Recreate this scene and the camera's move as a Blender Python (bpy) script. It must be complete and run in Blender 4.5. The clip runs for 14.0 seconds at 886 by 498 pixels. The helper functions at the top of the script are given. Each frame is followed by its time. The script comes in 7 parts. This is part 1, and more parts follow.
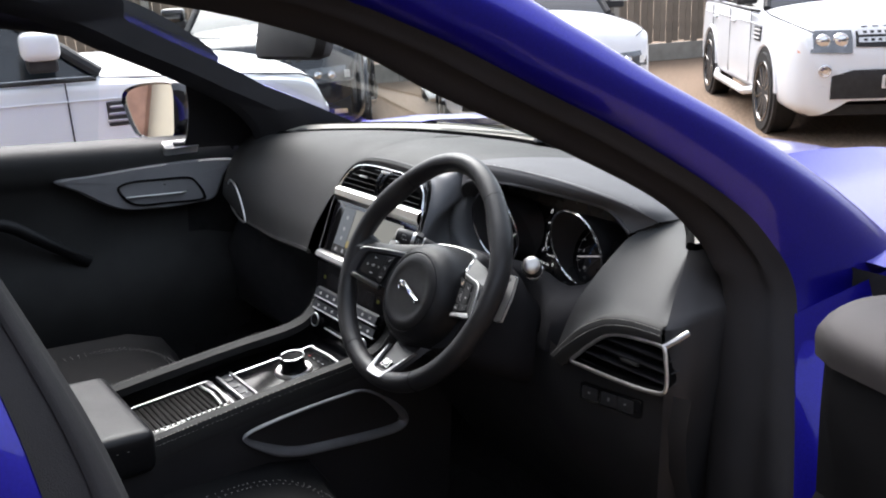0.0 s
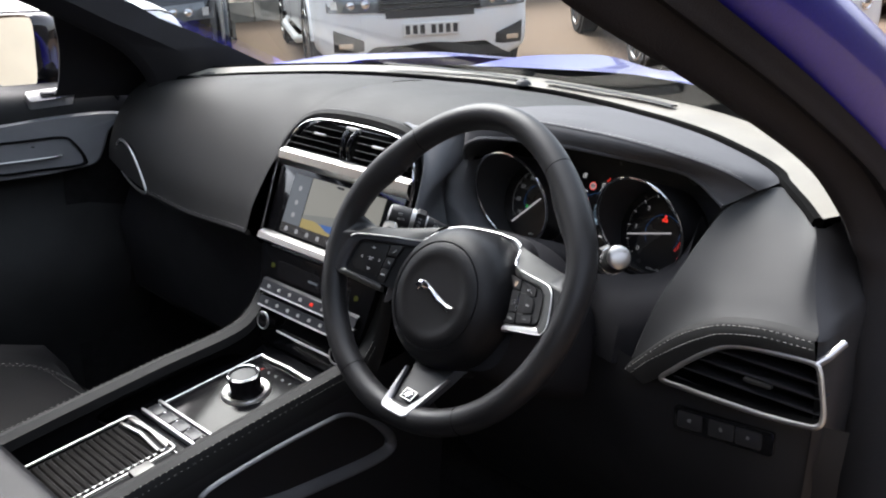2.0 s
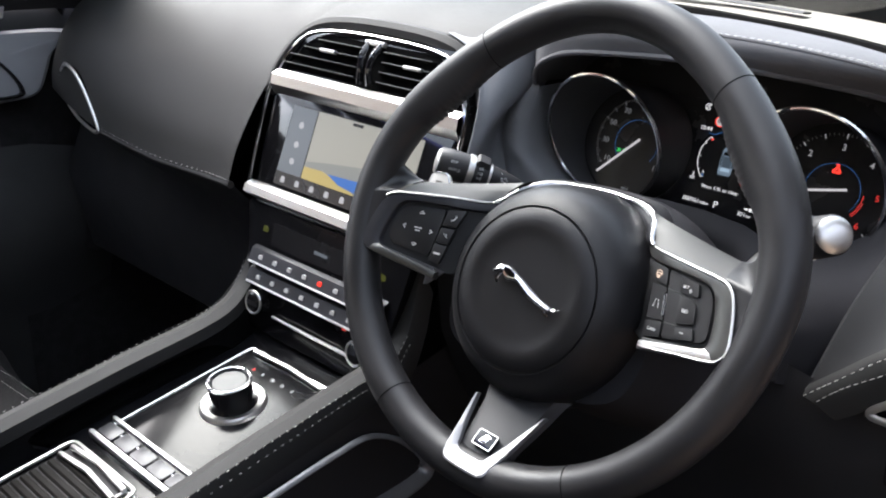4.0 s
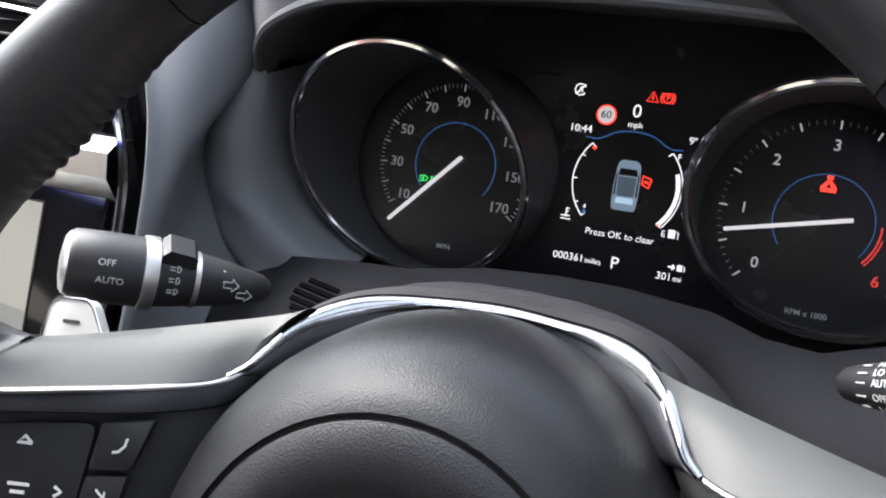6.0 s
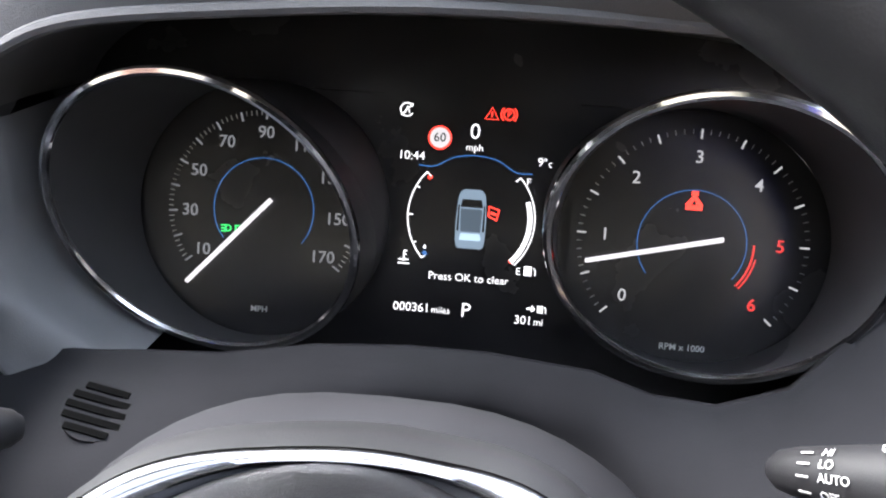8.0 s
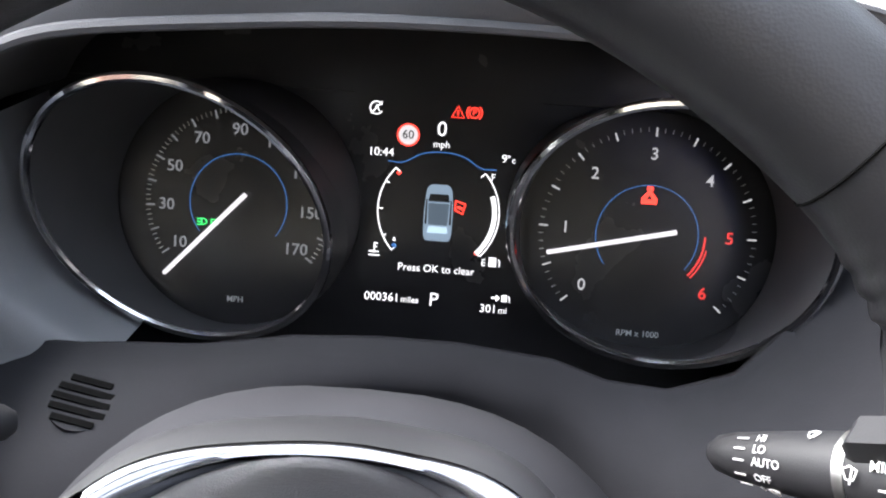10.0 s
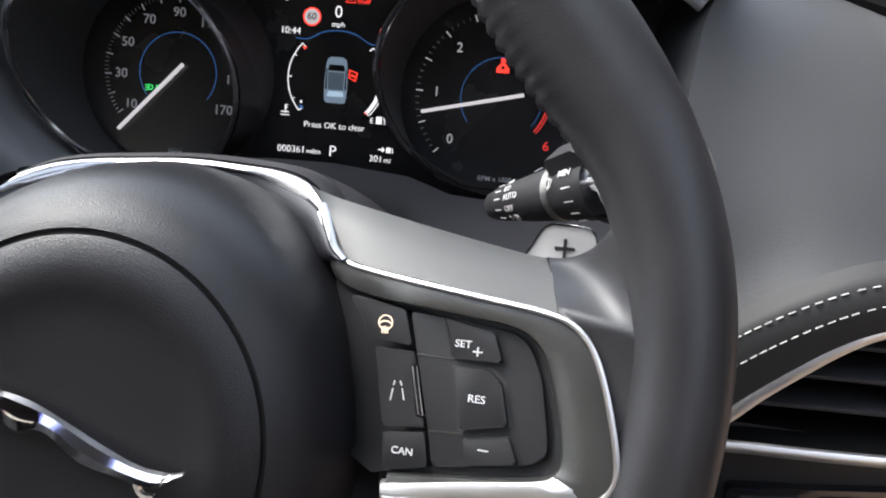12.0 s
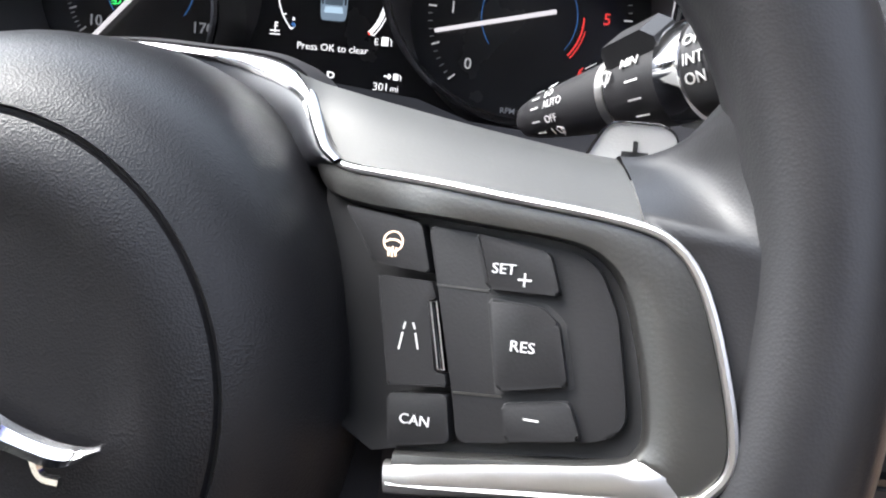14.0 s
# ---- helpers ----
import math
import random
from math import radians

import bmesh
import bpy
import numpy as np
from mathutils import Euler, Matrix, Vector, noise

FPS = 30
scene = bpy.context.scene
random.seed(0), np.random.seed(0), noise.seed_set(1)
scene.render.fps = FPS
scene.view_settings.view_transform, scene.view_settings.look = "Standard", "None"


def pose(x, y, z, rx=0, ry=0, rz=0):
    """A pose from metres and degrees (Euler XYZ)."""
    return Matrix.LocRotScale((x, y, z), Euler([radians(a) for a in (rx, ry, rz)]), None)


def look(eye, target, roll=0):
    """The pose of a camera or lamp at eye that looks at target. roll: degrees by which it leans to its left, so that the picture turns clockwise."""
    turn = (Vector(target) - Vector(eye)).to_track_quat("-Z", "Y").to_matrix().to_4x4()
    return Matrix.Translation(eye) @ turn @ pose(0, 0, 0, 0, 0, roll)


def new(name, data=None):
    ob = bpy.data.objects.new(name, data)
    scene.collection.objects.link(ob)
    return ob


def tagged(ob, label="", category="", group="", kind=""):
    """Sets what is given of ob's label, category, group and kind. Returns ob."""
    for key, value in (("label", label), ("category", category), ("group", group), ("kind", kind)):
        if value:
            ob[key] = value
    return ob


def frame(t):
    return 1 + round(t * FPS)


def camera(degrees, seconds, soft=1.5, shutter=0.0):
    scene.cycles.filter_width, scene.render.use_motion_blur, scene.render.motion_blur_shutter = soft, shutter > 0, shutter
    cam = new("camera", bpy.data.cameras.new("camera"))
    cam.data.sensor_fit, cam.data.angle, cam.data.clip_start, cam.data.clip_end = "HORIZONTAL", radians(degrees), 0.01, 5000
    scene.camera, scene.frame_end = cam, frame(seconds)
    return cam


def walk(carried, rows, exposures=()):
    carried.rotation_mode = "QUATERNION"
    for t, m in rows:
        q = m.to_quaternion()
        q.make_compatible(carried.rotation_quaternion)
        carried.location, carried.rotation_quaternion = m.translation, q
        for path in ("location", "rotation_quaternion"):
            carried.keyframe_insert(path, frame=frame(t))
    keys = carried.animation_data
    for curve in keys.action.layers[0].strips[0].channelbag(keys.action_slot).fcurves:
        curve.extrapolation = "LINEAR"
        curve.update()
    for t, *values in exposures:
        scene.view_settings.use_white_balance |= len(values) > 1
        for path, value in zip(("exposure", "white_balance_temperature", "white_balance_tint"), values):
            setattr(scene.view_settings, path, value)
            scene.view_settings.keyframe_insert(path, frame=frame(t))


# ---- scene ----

# ---------- the parked car leans a little on the yard: all of it is built in its own axes and set down by CAR
PIVOT = Vector((-0.77, 0.85, 0.0))
CAR = Matrix.Translation(PIVOT) @ Matrix.Rotation(radians(-4.7), 4, "X") @ Matrix.Rotation(radians(0.6), 4, "Y") @ Matrix.Translation(-PIVOT)
CX = -1.125  # the car's middle

cam = camera(54.2, 14.0, soft=2.0)
PATH = [
    (0, (0.262, 0.097, 1.514), (-1.262, 1.284, 0.998), 1.5),
    (0.5, (0.174, 0.088, 1.507), (-1.256, 1.378, 0.966), 1.6),
    (1, (0.038, 0.03, 1.492), (-1.3, 1.401, 0.919), 1.6),
    (1.5, (-0.039, 0.06, 1.48), (-1.335, 1.464, 0.887), 1.8),
    (2, (-0.156, 0.168, 1.463), (-1.427, 1.577, 0.833), 2.1),
    (2.5, (-0.225, 0.216, 1.445), (-1.488, 1.613, 0.772), 2.4),
    (2.7, (-0.254, 0.233, 1.43), (-1.509, 1.627, 0.736), 2.6),
    (4.8, (-0.576, 0.491, 1.334), (-1.657, 1.975, 0.54), 3.1),
    (5, (-0.613, 0.534, 1.321), (-1.612, 2.078, 0.536), 3.2),
    (5.5, (-0.665, 0.616, 1.307), (-1.478, 2.273, 0.536), 3.1),
    (6, (-0.703, 0.691, 1.284), (-1.313, 2.442, 0.535), 2.9),
    (6.5, (-0.708, 0.728, 1.288), (-1.18, 2.518, 0.53), 2.5),
    (7, (-0.725, 0.757, 1.286), (-1.04, 2.583, 0.533), 2.3),
    (7.5, (-0.731, 0.77, 1.285), (-0.972, 2.602, 0.521), 2.1),
    (8, (-0.732, 0.773, 1.284), (-0.924, 2.612, 0.521), 2.2),
    (8.2, (-0.734, 0.775, 1.286), (-0.907, 2.606, 0.5), 2.2),
    (10.3, (-0.729, 0.751, 1.309), (-0.844, 2.57, 0.486), 2.9),
    (10.5, (-0.709, 0.724, 1.315), (-0.832, 2.544, 0.496), 2.8),
    (11, (-0.661, 0.663, 1.314), (-0.791, 2.488, 0.507), 2.8),
    (11.5, (-0.649, 0.639, 1.287), (-0.792, 2.463, 0.478), 2.9),
    (12, (-0.645, 0.639, 1.267), (-0.802, 2.46, 0.456), 3.2),
    (12.5, (-0.646, 0.651, 1.249), (-0.813, 2.47, 0.435), 3.4),
    (13, (-0.652, 0.684, 1.229), (-0.818, 2.501, 0.411), 3.6),
    (13.5, (-0.657, 0.698, 1.219), (-0.821, 2.51, 0.389), 3.7),
    (14, (-0.655, 0.699, 1.217), (-0.816, 2.506, 0.374), 3.8),
]
EXPOSURES = [(0.0, 1.52, 6350, 13), (1.5, 1.52, 6350, 13), (2.6, 1.82, 6350, 13), (4.8, 2.45, 6350, 13), (6.0, 2.6, 6350, 13), (7.0, 3.05, 6350, 13), (8.0, 3.28, 6350, 13), (10.3, 3.2, 6350, 13), (11.0, 2.55, 6350, 13), (12.0, 2.42, 6350, 13), (13.0, 2.95, 6350, 13), (14.0, 2.85, 6350, 13)]
walk(cam, [(t, CAR @ look(eye, target, roll)) for t, eye, target, roll in PATH], EXPOSURES)

# ---------- light: a bright, thinly clouded sky
world = bpy.data.worlds.new("world")
scene.world = world
world.use_nodes = True
sky = world.node_tree.nodes.new("ShaderNodeTexSky")
sky.sky_type, sky.sun_disc = "NISHITA", False
SUN_EL, SUN_AZ = radians(50), radians(-70)
sky.sun_elevation, sky.sun_rotation = SUN_EL, SUN_AZ
sky.air_density, sky.dust_density, sky.ozone_density = 1.0, 4.0, 1.0
background = world.node_tree.nodes["Background"]
background.inputs["Strength"].default_value = 0.15
cloud = world.node_tree.nodes.new("ShaderNodeHueSaturation")
cloud.inputs["Saturation"].default_value = 0.6
world.node_tree.links.new(sky.outputs[0], cloud.inputs["Color"])
# an even deck of thin cloud over the blue
deck_mix = world.node_tree.nodes.new("ShaderNodeMix")
deck_mix.data_type = "RGBA"
deck_mix.inputs["Factor"].default_value = 0.25
deck_mix.inputs["B"].default_value = (5.0, 5.15, 5.35, 1)
world.node_tree.links.new(cloud.outputs[0], deck_mix.inputs["A"])
world.node_tree.links.new(deck_mix.outputs["Result"], background.inputs["Color"])
sun = new("sun", bpy.data.lights.new("sun", "SUN"))
sun.data.energy, sun.data.angle, sun.data.color = 1.7, radians(50), (1.0, 0.98, 0.95)
sun_way = Vector((math.sin(SUN_AZ) * math.cos(SUN_EL), math.cos(SUN_AZ) * math.cos(SUN_EL), math.sin(SUN_EL)))
sun.matrix_world = look(sun_way * 30, (0, 0, 0))

# ---------- materials
def material(name, color, rough=0.5, metal=0.0, grain=None, relief=0.0, vary=0.0, vary_scale=6.0, coat=0.0, coat_rough=0.05,
             spec=0.5, dark=None, rough_vary=0.0, per_object=0.0, voronoi=False):
    """A surface with colour drift (vary), a fine grain bump (grain = scale, relief = depth) and gloss wear."""
    m = bpy.data.materials.new(name)
    m.use_nodes = True
    nodes, links = m.node_tree.nodes, m.node_tree.links
    b = nodes["Principled BSDF"]
    b.inputs["Base Color"].default_value = (*color, 1)
    b.inputs["Roughness"].default_value = rough
    b.inputs["Metallic"].default_value = metal
    b.inputs["Specular IOR Level"].default_value = spec
    b.inputs["Coat Weight"].default_value = coat
    b.inputs["Coat Roughness"].default_value = coat_rough
    place = nodes.new("ShaderNodeTexCoord").outputs["Object"]
    drift = nodes.new("ShaderNodeTexNoise")
    drift.inputs["Scale"].default_value, drift.inputs["Detail"].default_value = vary_scale, 6
    links.new(place, drift.inputs["Vector"])
    if vary > 0:
        mix = nodes.new("ShaderNodeMix")
        mix.data_type = "RGBA"
        low = dark or tuple(c * (1 - vary) for c in color)
        high = tuple(min(1, c * (1 + vary * 0.6)) for c in color)
        mix.inputs["A"].default_value, mix.inputs["B"].default_value = (*low, 1), (*high, 1)
        ramp = nodes.new("ShaderNodeMapRange")
        ramp.inputs["From Min"].default_value, ramp.inputs["From Max"].default_value = 0.3, 0.7
        links.new(drift.outputs["Fac"], ramp.inputs["Value"])
        factor = ramp.outputs["Result"]
        if per_object > 0:
            info = nodes.new("ShaderNodeObjectInfo")
            blend = nodes.new("ShaderNodeMix")
            blend.inputs["Factor"].default_value = per_object
            links.new(factor, blend.inputs["A"])
            links.new(info.outputs["Random"], blend.inputs["B"])
            factor = blend.outputs["Result"]
        links.new(factor, mix.inputs["Factor"])
        links.new(mix.outputs["Result"], b.inputs["Base Color"])
    if rough_vary > 0:
        spread = nodes.new("ShaderNodeMapRange")
        spread.inputs["From Min"].default_value, spread.inputs["From Max"].default_value = 0.3, 0.7
        spread.inputs["To Min"].default_value, spread.inputs["To Max"].default_value = max(0.02, rough - rough_vary), min(1, rough + rough_vary)
        links.new(drift.outputs["Fac"], spread.inputs["Value"])
        links.new(spread.outputs["Result"], b.inputs["Roughness"])
    if grain:
        if voronoi:
            fine = nodes.new("ShaderNodeTexVoronoi")
            height = fine.outputs["Distance"]
        else:
            fine = nodes.new("ShaderNodeTexNoise")
            fine.inputs["Detail"].default_value = 4
            height = fine.outputs["Fac"]
        fine.inputs["Scale"].default_value = grain
        links.new(place, fine.inputs["Vector"])
        bump = nodes.new("ShaderNodeBump")
        bump.inputs["Strength"].default_value = relief
        bump.inputs["Distance"].default_value = 0.002
        links.new(height, bump.inputs["Height"])
        links.new(bump.outputs["Normal"], b.inputs["Normal"])
    return m


def glowing(name, color, strength):
    m = material(name, tuple(0.2 * c for c in color), 0.3)
    b = m.node_tree.nodes["Principled BSDF"]
    b.inputs["Emission Color"].default_value = (*color, 1)
    b.inputs["Emission Strength"].default_value = strength
    return m


def glass(name, tint, rough=0.0):
    m = bpy.data.materials.new(name)
    m.use_nodes = True
    nodes, links = m.node_tree.nodes, m.node_tree.links
    clear, shine, mix = nodes.new("ShaderNodeBsdfTransparent"), nodes.new("ShaderNodeBsdfGlossy"), nodes.new("ShaderNodeMixShader")
    facing, power, scale_up = nodes.new("ShaderNodeLayerWeight"), nodes.new("ShaderNodeMath"), nodes.new("ShaderNodeMath")
    power.operation, scale_up.operation = "POWER", "MULTIPLY_ADD"
    power.inputs[1].default_value = 4.5
    scale_up.inputs[1].default_value, scale_up.inputs[2].default_value = 0.42, 0.03
    links.new(facing.outputs["Facing"], power.inputs[0])
    links.new(power.outputs[0], scale_up.inputs[0])
    clear.inputs["Color"].default_value = (*tint, 1)
    shine.inputs["Roughness"].default_value = rough
    links.new(scale_up.outputs[0], mix.inputs[0])
    links.new(clear.outputs[0], mix.inputs[1])
    links.new(shine.outputs[0], mix.inputs[2])
    links.new(mix.outputs[0], nodes["Material Output"].inputs["Surface"])
    return m


LEATHER = material("black_leather", (0.011, 0.011, 0.0125), 0.40, spec=0.38, grain=1700, relief=0.12, vary=0.25, vary_scale=14, rough_vary=0.06, voronoi=True)
PAD = material("soft_dash_leather", (0.024, 0.024, 0.0235), 0.62, spec=0.30, grain=1600, relief=0.08, vary=0.2, vary_scale=9, rough_vary=0.05, voronoi=True)
# tray coloured pale to imitate light falling through the windscreen
TRAY = material("skylit_dash_top", (0.28, 0.262, 0.225), 0.6, grain=900, relief=0.3, vary=0.2, vary_scale=10, rough_vary=0.05)
PLASTIC = material("black_plastic", (0.019, 0.019, 0.021), 0.5, grain=1400, relief=0.06, vary=0.2, vary_scale=20, rough_vary=0.05)
KEY_BLACK = material("matt_key_black", (0.015, 0.015, 0.016), 0.5, grain=1400, relief=0.05, vary=0.2, vary_scale=25, spec=0.35, rough_vary=0.06)
# black hood and lining lifted to grey, painting in the windscreen's glare
HOOD = material("glare_hood_leather", (0.125, 0.125, 0.132), 0.66, grain=1600, relief=0.15, vary=0.2, vary_scale=9, rough_vary=0.05, spec=0.2, voronoi=True)
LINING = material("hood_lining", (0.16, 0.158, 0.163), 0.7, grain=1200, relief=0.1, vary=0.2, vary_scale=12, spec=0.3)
COWL = material("matt_cowl", (0.026, 0.026, 0.029), 0.75, grain=1400, relief=0.06, vary=0.2, vary_scale=14, spec=0.06, rough_vary=0.05)
SHOULDER = material("shoulder_leather", (0.029, 0.030, 0.0315), 0.50, grain=1600, relief=0.1, vary=0.2, vary_scale=9, spec=0.30, rough_vary=0.05, voronoi=True)
RIM_LEATHER = material("smooth_rim_leather", (0.017, 0.017, 0.0185), 0.42, grain=1500, relief=0.045, vary=0.25, vary_scale=22, rough_vary=0.08, voronoi=True)
# shield and side panel coloured grey to imitate sky sheen on black trim
SHIELD = material("sky_sheen_shield", (0.195, 0.198, 0.210), 0.44, grain=1600, relief=0.08, vary=0.2, vary_scale=9, spec=0.4, rough_vary=0.06, voronoi=True)
SEAT = material("seat_leather", (0.009, 0.009, 0.010), 0.62, grain=1200, relief=0.15, vary=0.25, vary_scale=10, spec=0.14, rough_vary=0.06, voronoi=True)
TRIM = material("pillar_trim", (0.013, 0.012, 0.014), 0.75, grain=700, relief=0.3, vary=0.2, vary_scale=12)
RUBBER = material("black_rubber", (0.026, 0.026, 0.027), 0.65, grain=300, relief=0.15, vary=0.3, vary_scale=18)
GLOSS = material("gloss_black", (0.008, 0.008, 0.009), 0.09, vary=0.2, vary_scale=30, rough_vary=0.03, coat=0.5)
DECK_BLACK = material("black_deck", (0.007, 0.007, 0.008), 0.16, spec=0.18, vary=0.2, vary_scale=30, rough_vary=0.04)
SATIN = material("satin_silver", (0.70, 0.69, 0.67), 0.36, 1.0, vary=0.06, vary_scale=40, rough_vary=0.03, grain=900, relief=0.02)
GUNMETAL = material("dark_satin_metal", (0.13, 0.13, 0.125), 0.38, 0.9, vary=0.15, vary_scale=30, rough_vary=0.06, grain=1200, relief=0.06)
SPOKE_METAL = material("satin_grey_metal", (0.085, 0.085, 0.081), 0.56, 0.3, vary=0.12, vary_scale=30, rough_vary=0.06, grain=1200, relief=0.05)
# dark trims, and the shade colour of the left spoke surround
SHADED_TRIM = material("dark_shaded_trim", (0.030, 0.031, 0.036), 0.36, 0.2, vary=0.12, vary_scale=30, rough_vary=0.05)
ARCH_METAL = material("polished_dark_metal", (0.42, 0.42, 0.43), 0.20, 1.0, vary=0.08, vary_scale=50, rough_vary=0.05)
CHROME = material("chrome", (0.80, 0.80, 0.81), 0.10, 1.0, vary=0.06, vary_scale=50, rough_vary=0.04)
BLUE = material("blue_metallic_paint", (0.011, 0.0075, 0.33), 0.30, 0.6, grain=2500, relief=0.05, vary=0.15, vary_scale=300, spec=0.3, coat=0.6, coat_rough=0.03)
CARPET = material("black_carpet", (0.016, 0.0155, 0.016), 0.95, grain=500, relief=0.8, vary=0.4, vary_scale=60)
HEADLINER = material("headliner_cloth", (0.07, 0.068, 0.066), 0.95, grain=800, relief=0.3, vary=0.12, vary_scale=20)
THREAD = material("pale_thread", (0.5, 0.49, 0.47), 0.7, vary=0.15, vary_scale=200)
MARKING = material("white_marking", (0.64, 0.64, 0.63), 0.5, vary=0.1, vary_scale=90)
BRICK = material("brick", (0.30, 0.18, 0.14), 0.9, grain=80, relief=0.6, vary=0.35, vary_scale=4)
RENDER_WALL = material("cream_render", (0.62, 0.58, 0.47), 0.9, grain=150, relief=0.4, vary=0.1, vary_scale=1.5)
WHITE = material("white_car_paint", (0.84, 0.86, 0.88), 0.25, vary=0.03, vary_scale=3, coat=0.2, coat_rough=0.12)
DARKPAINT = material("dark_car_paint", (0.015, 0.016, 0.02), 0.25, 0.2, vary=0.2, vary_scale=5, coat=1.0, coat_rough=0.03)
SLOT_BLACK = material("slot_black", (0.004, 0.004, 0.004), 0.9, spec=0.05, vary=0.1, vary_scale=40)
LAMP_BODY = material("smoked_lamp", (0.16, 0.17, 0.18), 0.12, 0.4, vary=0.3, vary_scale=14, coat=1.0, coat_rough=0.03)
WINDSCREEN = glass("windscreen_glass", (0.87, 0.93, 0.925))
WINDOW = glass("window_glass", (0.92, 0.95, 0.95))
REAR_GLASS = glass("rear_glass", (0.62, 0.64, 0.64))
TINTED = material("tinted_glass", (0.02, 0.025, 0.028), 0.05, vary=0.2, vary_scale=3, coat=0.5)
MIRROR = material("mirror", (0.86, 0.87, 0.86), 0.015, 1.0, vary=0.02, vary_scale=4)
TYRE = material("tyre", (0.018, 0.018, 0.018), 0.85, grain=120, relief=0.5, vary=0.3, vary_scale=25)
GRAVEL = material("gravel", (0.235, 0.165, 0.110), 0.95, grain=55, relief=1.0, vary=0.55, vary_scale=30, voronoi=True)
BOARD = material("fence_board", (0.24, 0.20, 0.155), 0.85, grain=60, relief=0.5, vary=0.35, vary_scale=5, per_object=0.5)
WALL_DARK = material("dark_wall_face", (0.030, 0.030, 0.032), 0.8, grain=60, relief=0.5, vary=0.35, vary_scale=4)
LIP = material("satin_grey_plastic", (0.30, 0.30, 0.31), 0.34, 0.6, vary=0.1, vary_scale=25, rough_vary=0.06, grain=1200, relief=0.05)
CONCRETE = material("concrete", (0.33, 0.32, 0.28), 0.9, grain=90, relief=0.5, vary=0.25, vary_scale=4)
AMBER = material("amber_lens", (0.7, 0.2, 0.03), 0.15, vary=0.1, vary_scale=20, coat=0.5)
PLATE = material("plate_white", (0.75, 0.75, 0.73), 0.35, vary=0.05, vary_scale=10)
INK = material("black_ink", (0.012, 0.012, 0.012), 0.5, vary=0.1, vary_scale=30)
SCREEN_OFF = material("dark_display", (0.018, 0.0175, 0.019), 0.25, vary=0.2, vary_scale=20, rough_vary=0.04)
BARREL = material("matt_dial_barrel", (0.05, 0.049, 0.052), 0.6, vary=0.15, vary_scale=30)
LIT_WHITE = glowing("lit_white", (1, 1, 1), 0.20)
LIT_SIGN = glowing("lit_sign_white", (0.95, 0.92, 0.92), 0.10)
LIT_DIM = glowing("lit_dim_white", (0.75, 0.75, 0.76), 0.085)
LIT_DIMMER = glowing("lit_dimmer_white", (0.70, 0.72, 0.76), 0.035)
LIT_DEEP_RED = glowing("lit_deep_red", (1.0, 0.06, 0.05), 0.13)
LIT_RED = glowing("lit_red", (1.0, 0.05, 0.03), 0.30)
LIT_GREEN = glowing("lit_green", (0.05, 0.9, 0.18), 0.22)
LIT_BLUE = glowing("lit_blue", (0.06, 0.22, 0.6), 0.10)
LIT_NEEDLE = glowing("lit_needle", (0.92, 0.88, 0.90), 0.13)
LIT_AMBER = glowing("lit_amber", (1.0, 0.75, 0.55), 0.3)

# ---------- building helpers
def part(name, bm, mat, parent, label="", smooth=35.0, m=None):
    """Links a bmesh as one mesh object under a thing or a part."""
    if m is not None:
        bm.transform(m)
    bmesh.ops.recalc_face_normals(bm, faces=bm.faces)
    data = bpy.data.meshes.new(name)
    bm.to_mesh(data)
    bm.free()
    if smooth:
        data.polygons.foreach_set("use_smooth", [True] * len(data.polygons))
        data.set_sharp_from_angle(angle=radians(smooth))
    data.materials.append(mat)
    ob = new(name, data)
    ob.parent = parent
    if label:
        ob["label"] = label
    return ob


def thing(name, label, category, m=None, group="", kind=""):
    ob = new(name)
    ob.empty_display_size = 0.05
    ob.matrix_world = m if m is not None else CAR
    return tagged(ob, label, category, group, kind)


def spline(points, n=8, closed=False):
    """Catmull-Rom through the points."""
    p = [Vector(q) for q in points]
    out, count = [], len(p)
    for i in range(count if closed else count - 1):
        if closed:
            a, b, c, d = p[i - 1], p[i], p[(i + 1) % count], p[(i + 2) % count]
        else:
            b, c = p[i], p[i + 1]
            a = p[i - 1] if i else b * 2 - c
            d = p[i + 2] if i + 2 < count else c * 2 - b
        for k in range(n):
            s = k / n
            out.append(0.5 * (2 * b + (c - a) * s + (2 * a - 5 * b + 4 * c - d) * s * s + (3 * b - a - 3 * c + d) * s ** 3))
    if not closed:
        out.append(p[-1])
    return out


def loft(rows, close_u=False, close_v=False, caps=False, bm=None):
    """A sheet through rows of equally many points. close_u joins each row's ends, close_v the last row to the first."""
    bm = bm or bmesh.new()
    grid = [[bm.verts.new(q) for q in row] for row in rows]
    nv, nu = len(grid), len(grid[0])
    for i in range(nv if close_v else nv - 1):
        for j in range(nu if close_u else nu - 1):
            a, b = grid[i], grid[(i + 1) % nv]
            k = (j + 1) % nu
            quad = [a[j], a[k], b[k], b[j]]
            try:
                bm.faces.new(quad)
            except ValueError:
                pass
    if caps:
        for row in (grid[0], grid[-1]):
            try:
                bm.faces.new(row)
            except ValueError:
                pass
    return bm


def back_closed(rings):
    """A hollow through rings of points, open at the first and closed at the last."""
    middle = sum((Vector(q) for q in rings[-1]), Vector()) / len(rings[-1])
    return loft(rings + [[middle + (Vector(q) - middle) * 0.02 for q in rings[-1]]], close_u=True)


def thicken(bm, depth):
    """Gives an open sheet a back, depth metres behind it."""
    bmesh.ops.recalc_face_normals(bm, faces=bm.faces)
    bmesh.ops.solidify(bm, geom=list(bm.faces), thickness=depth)
    return bm


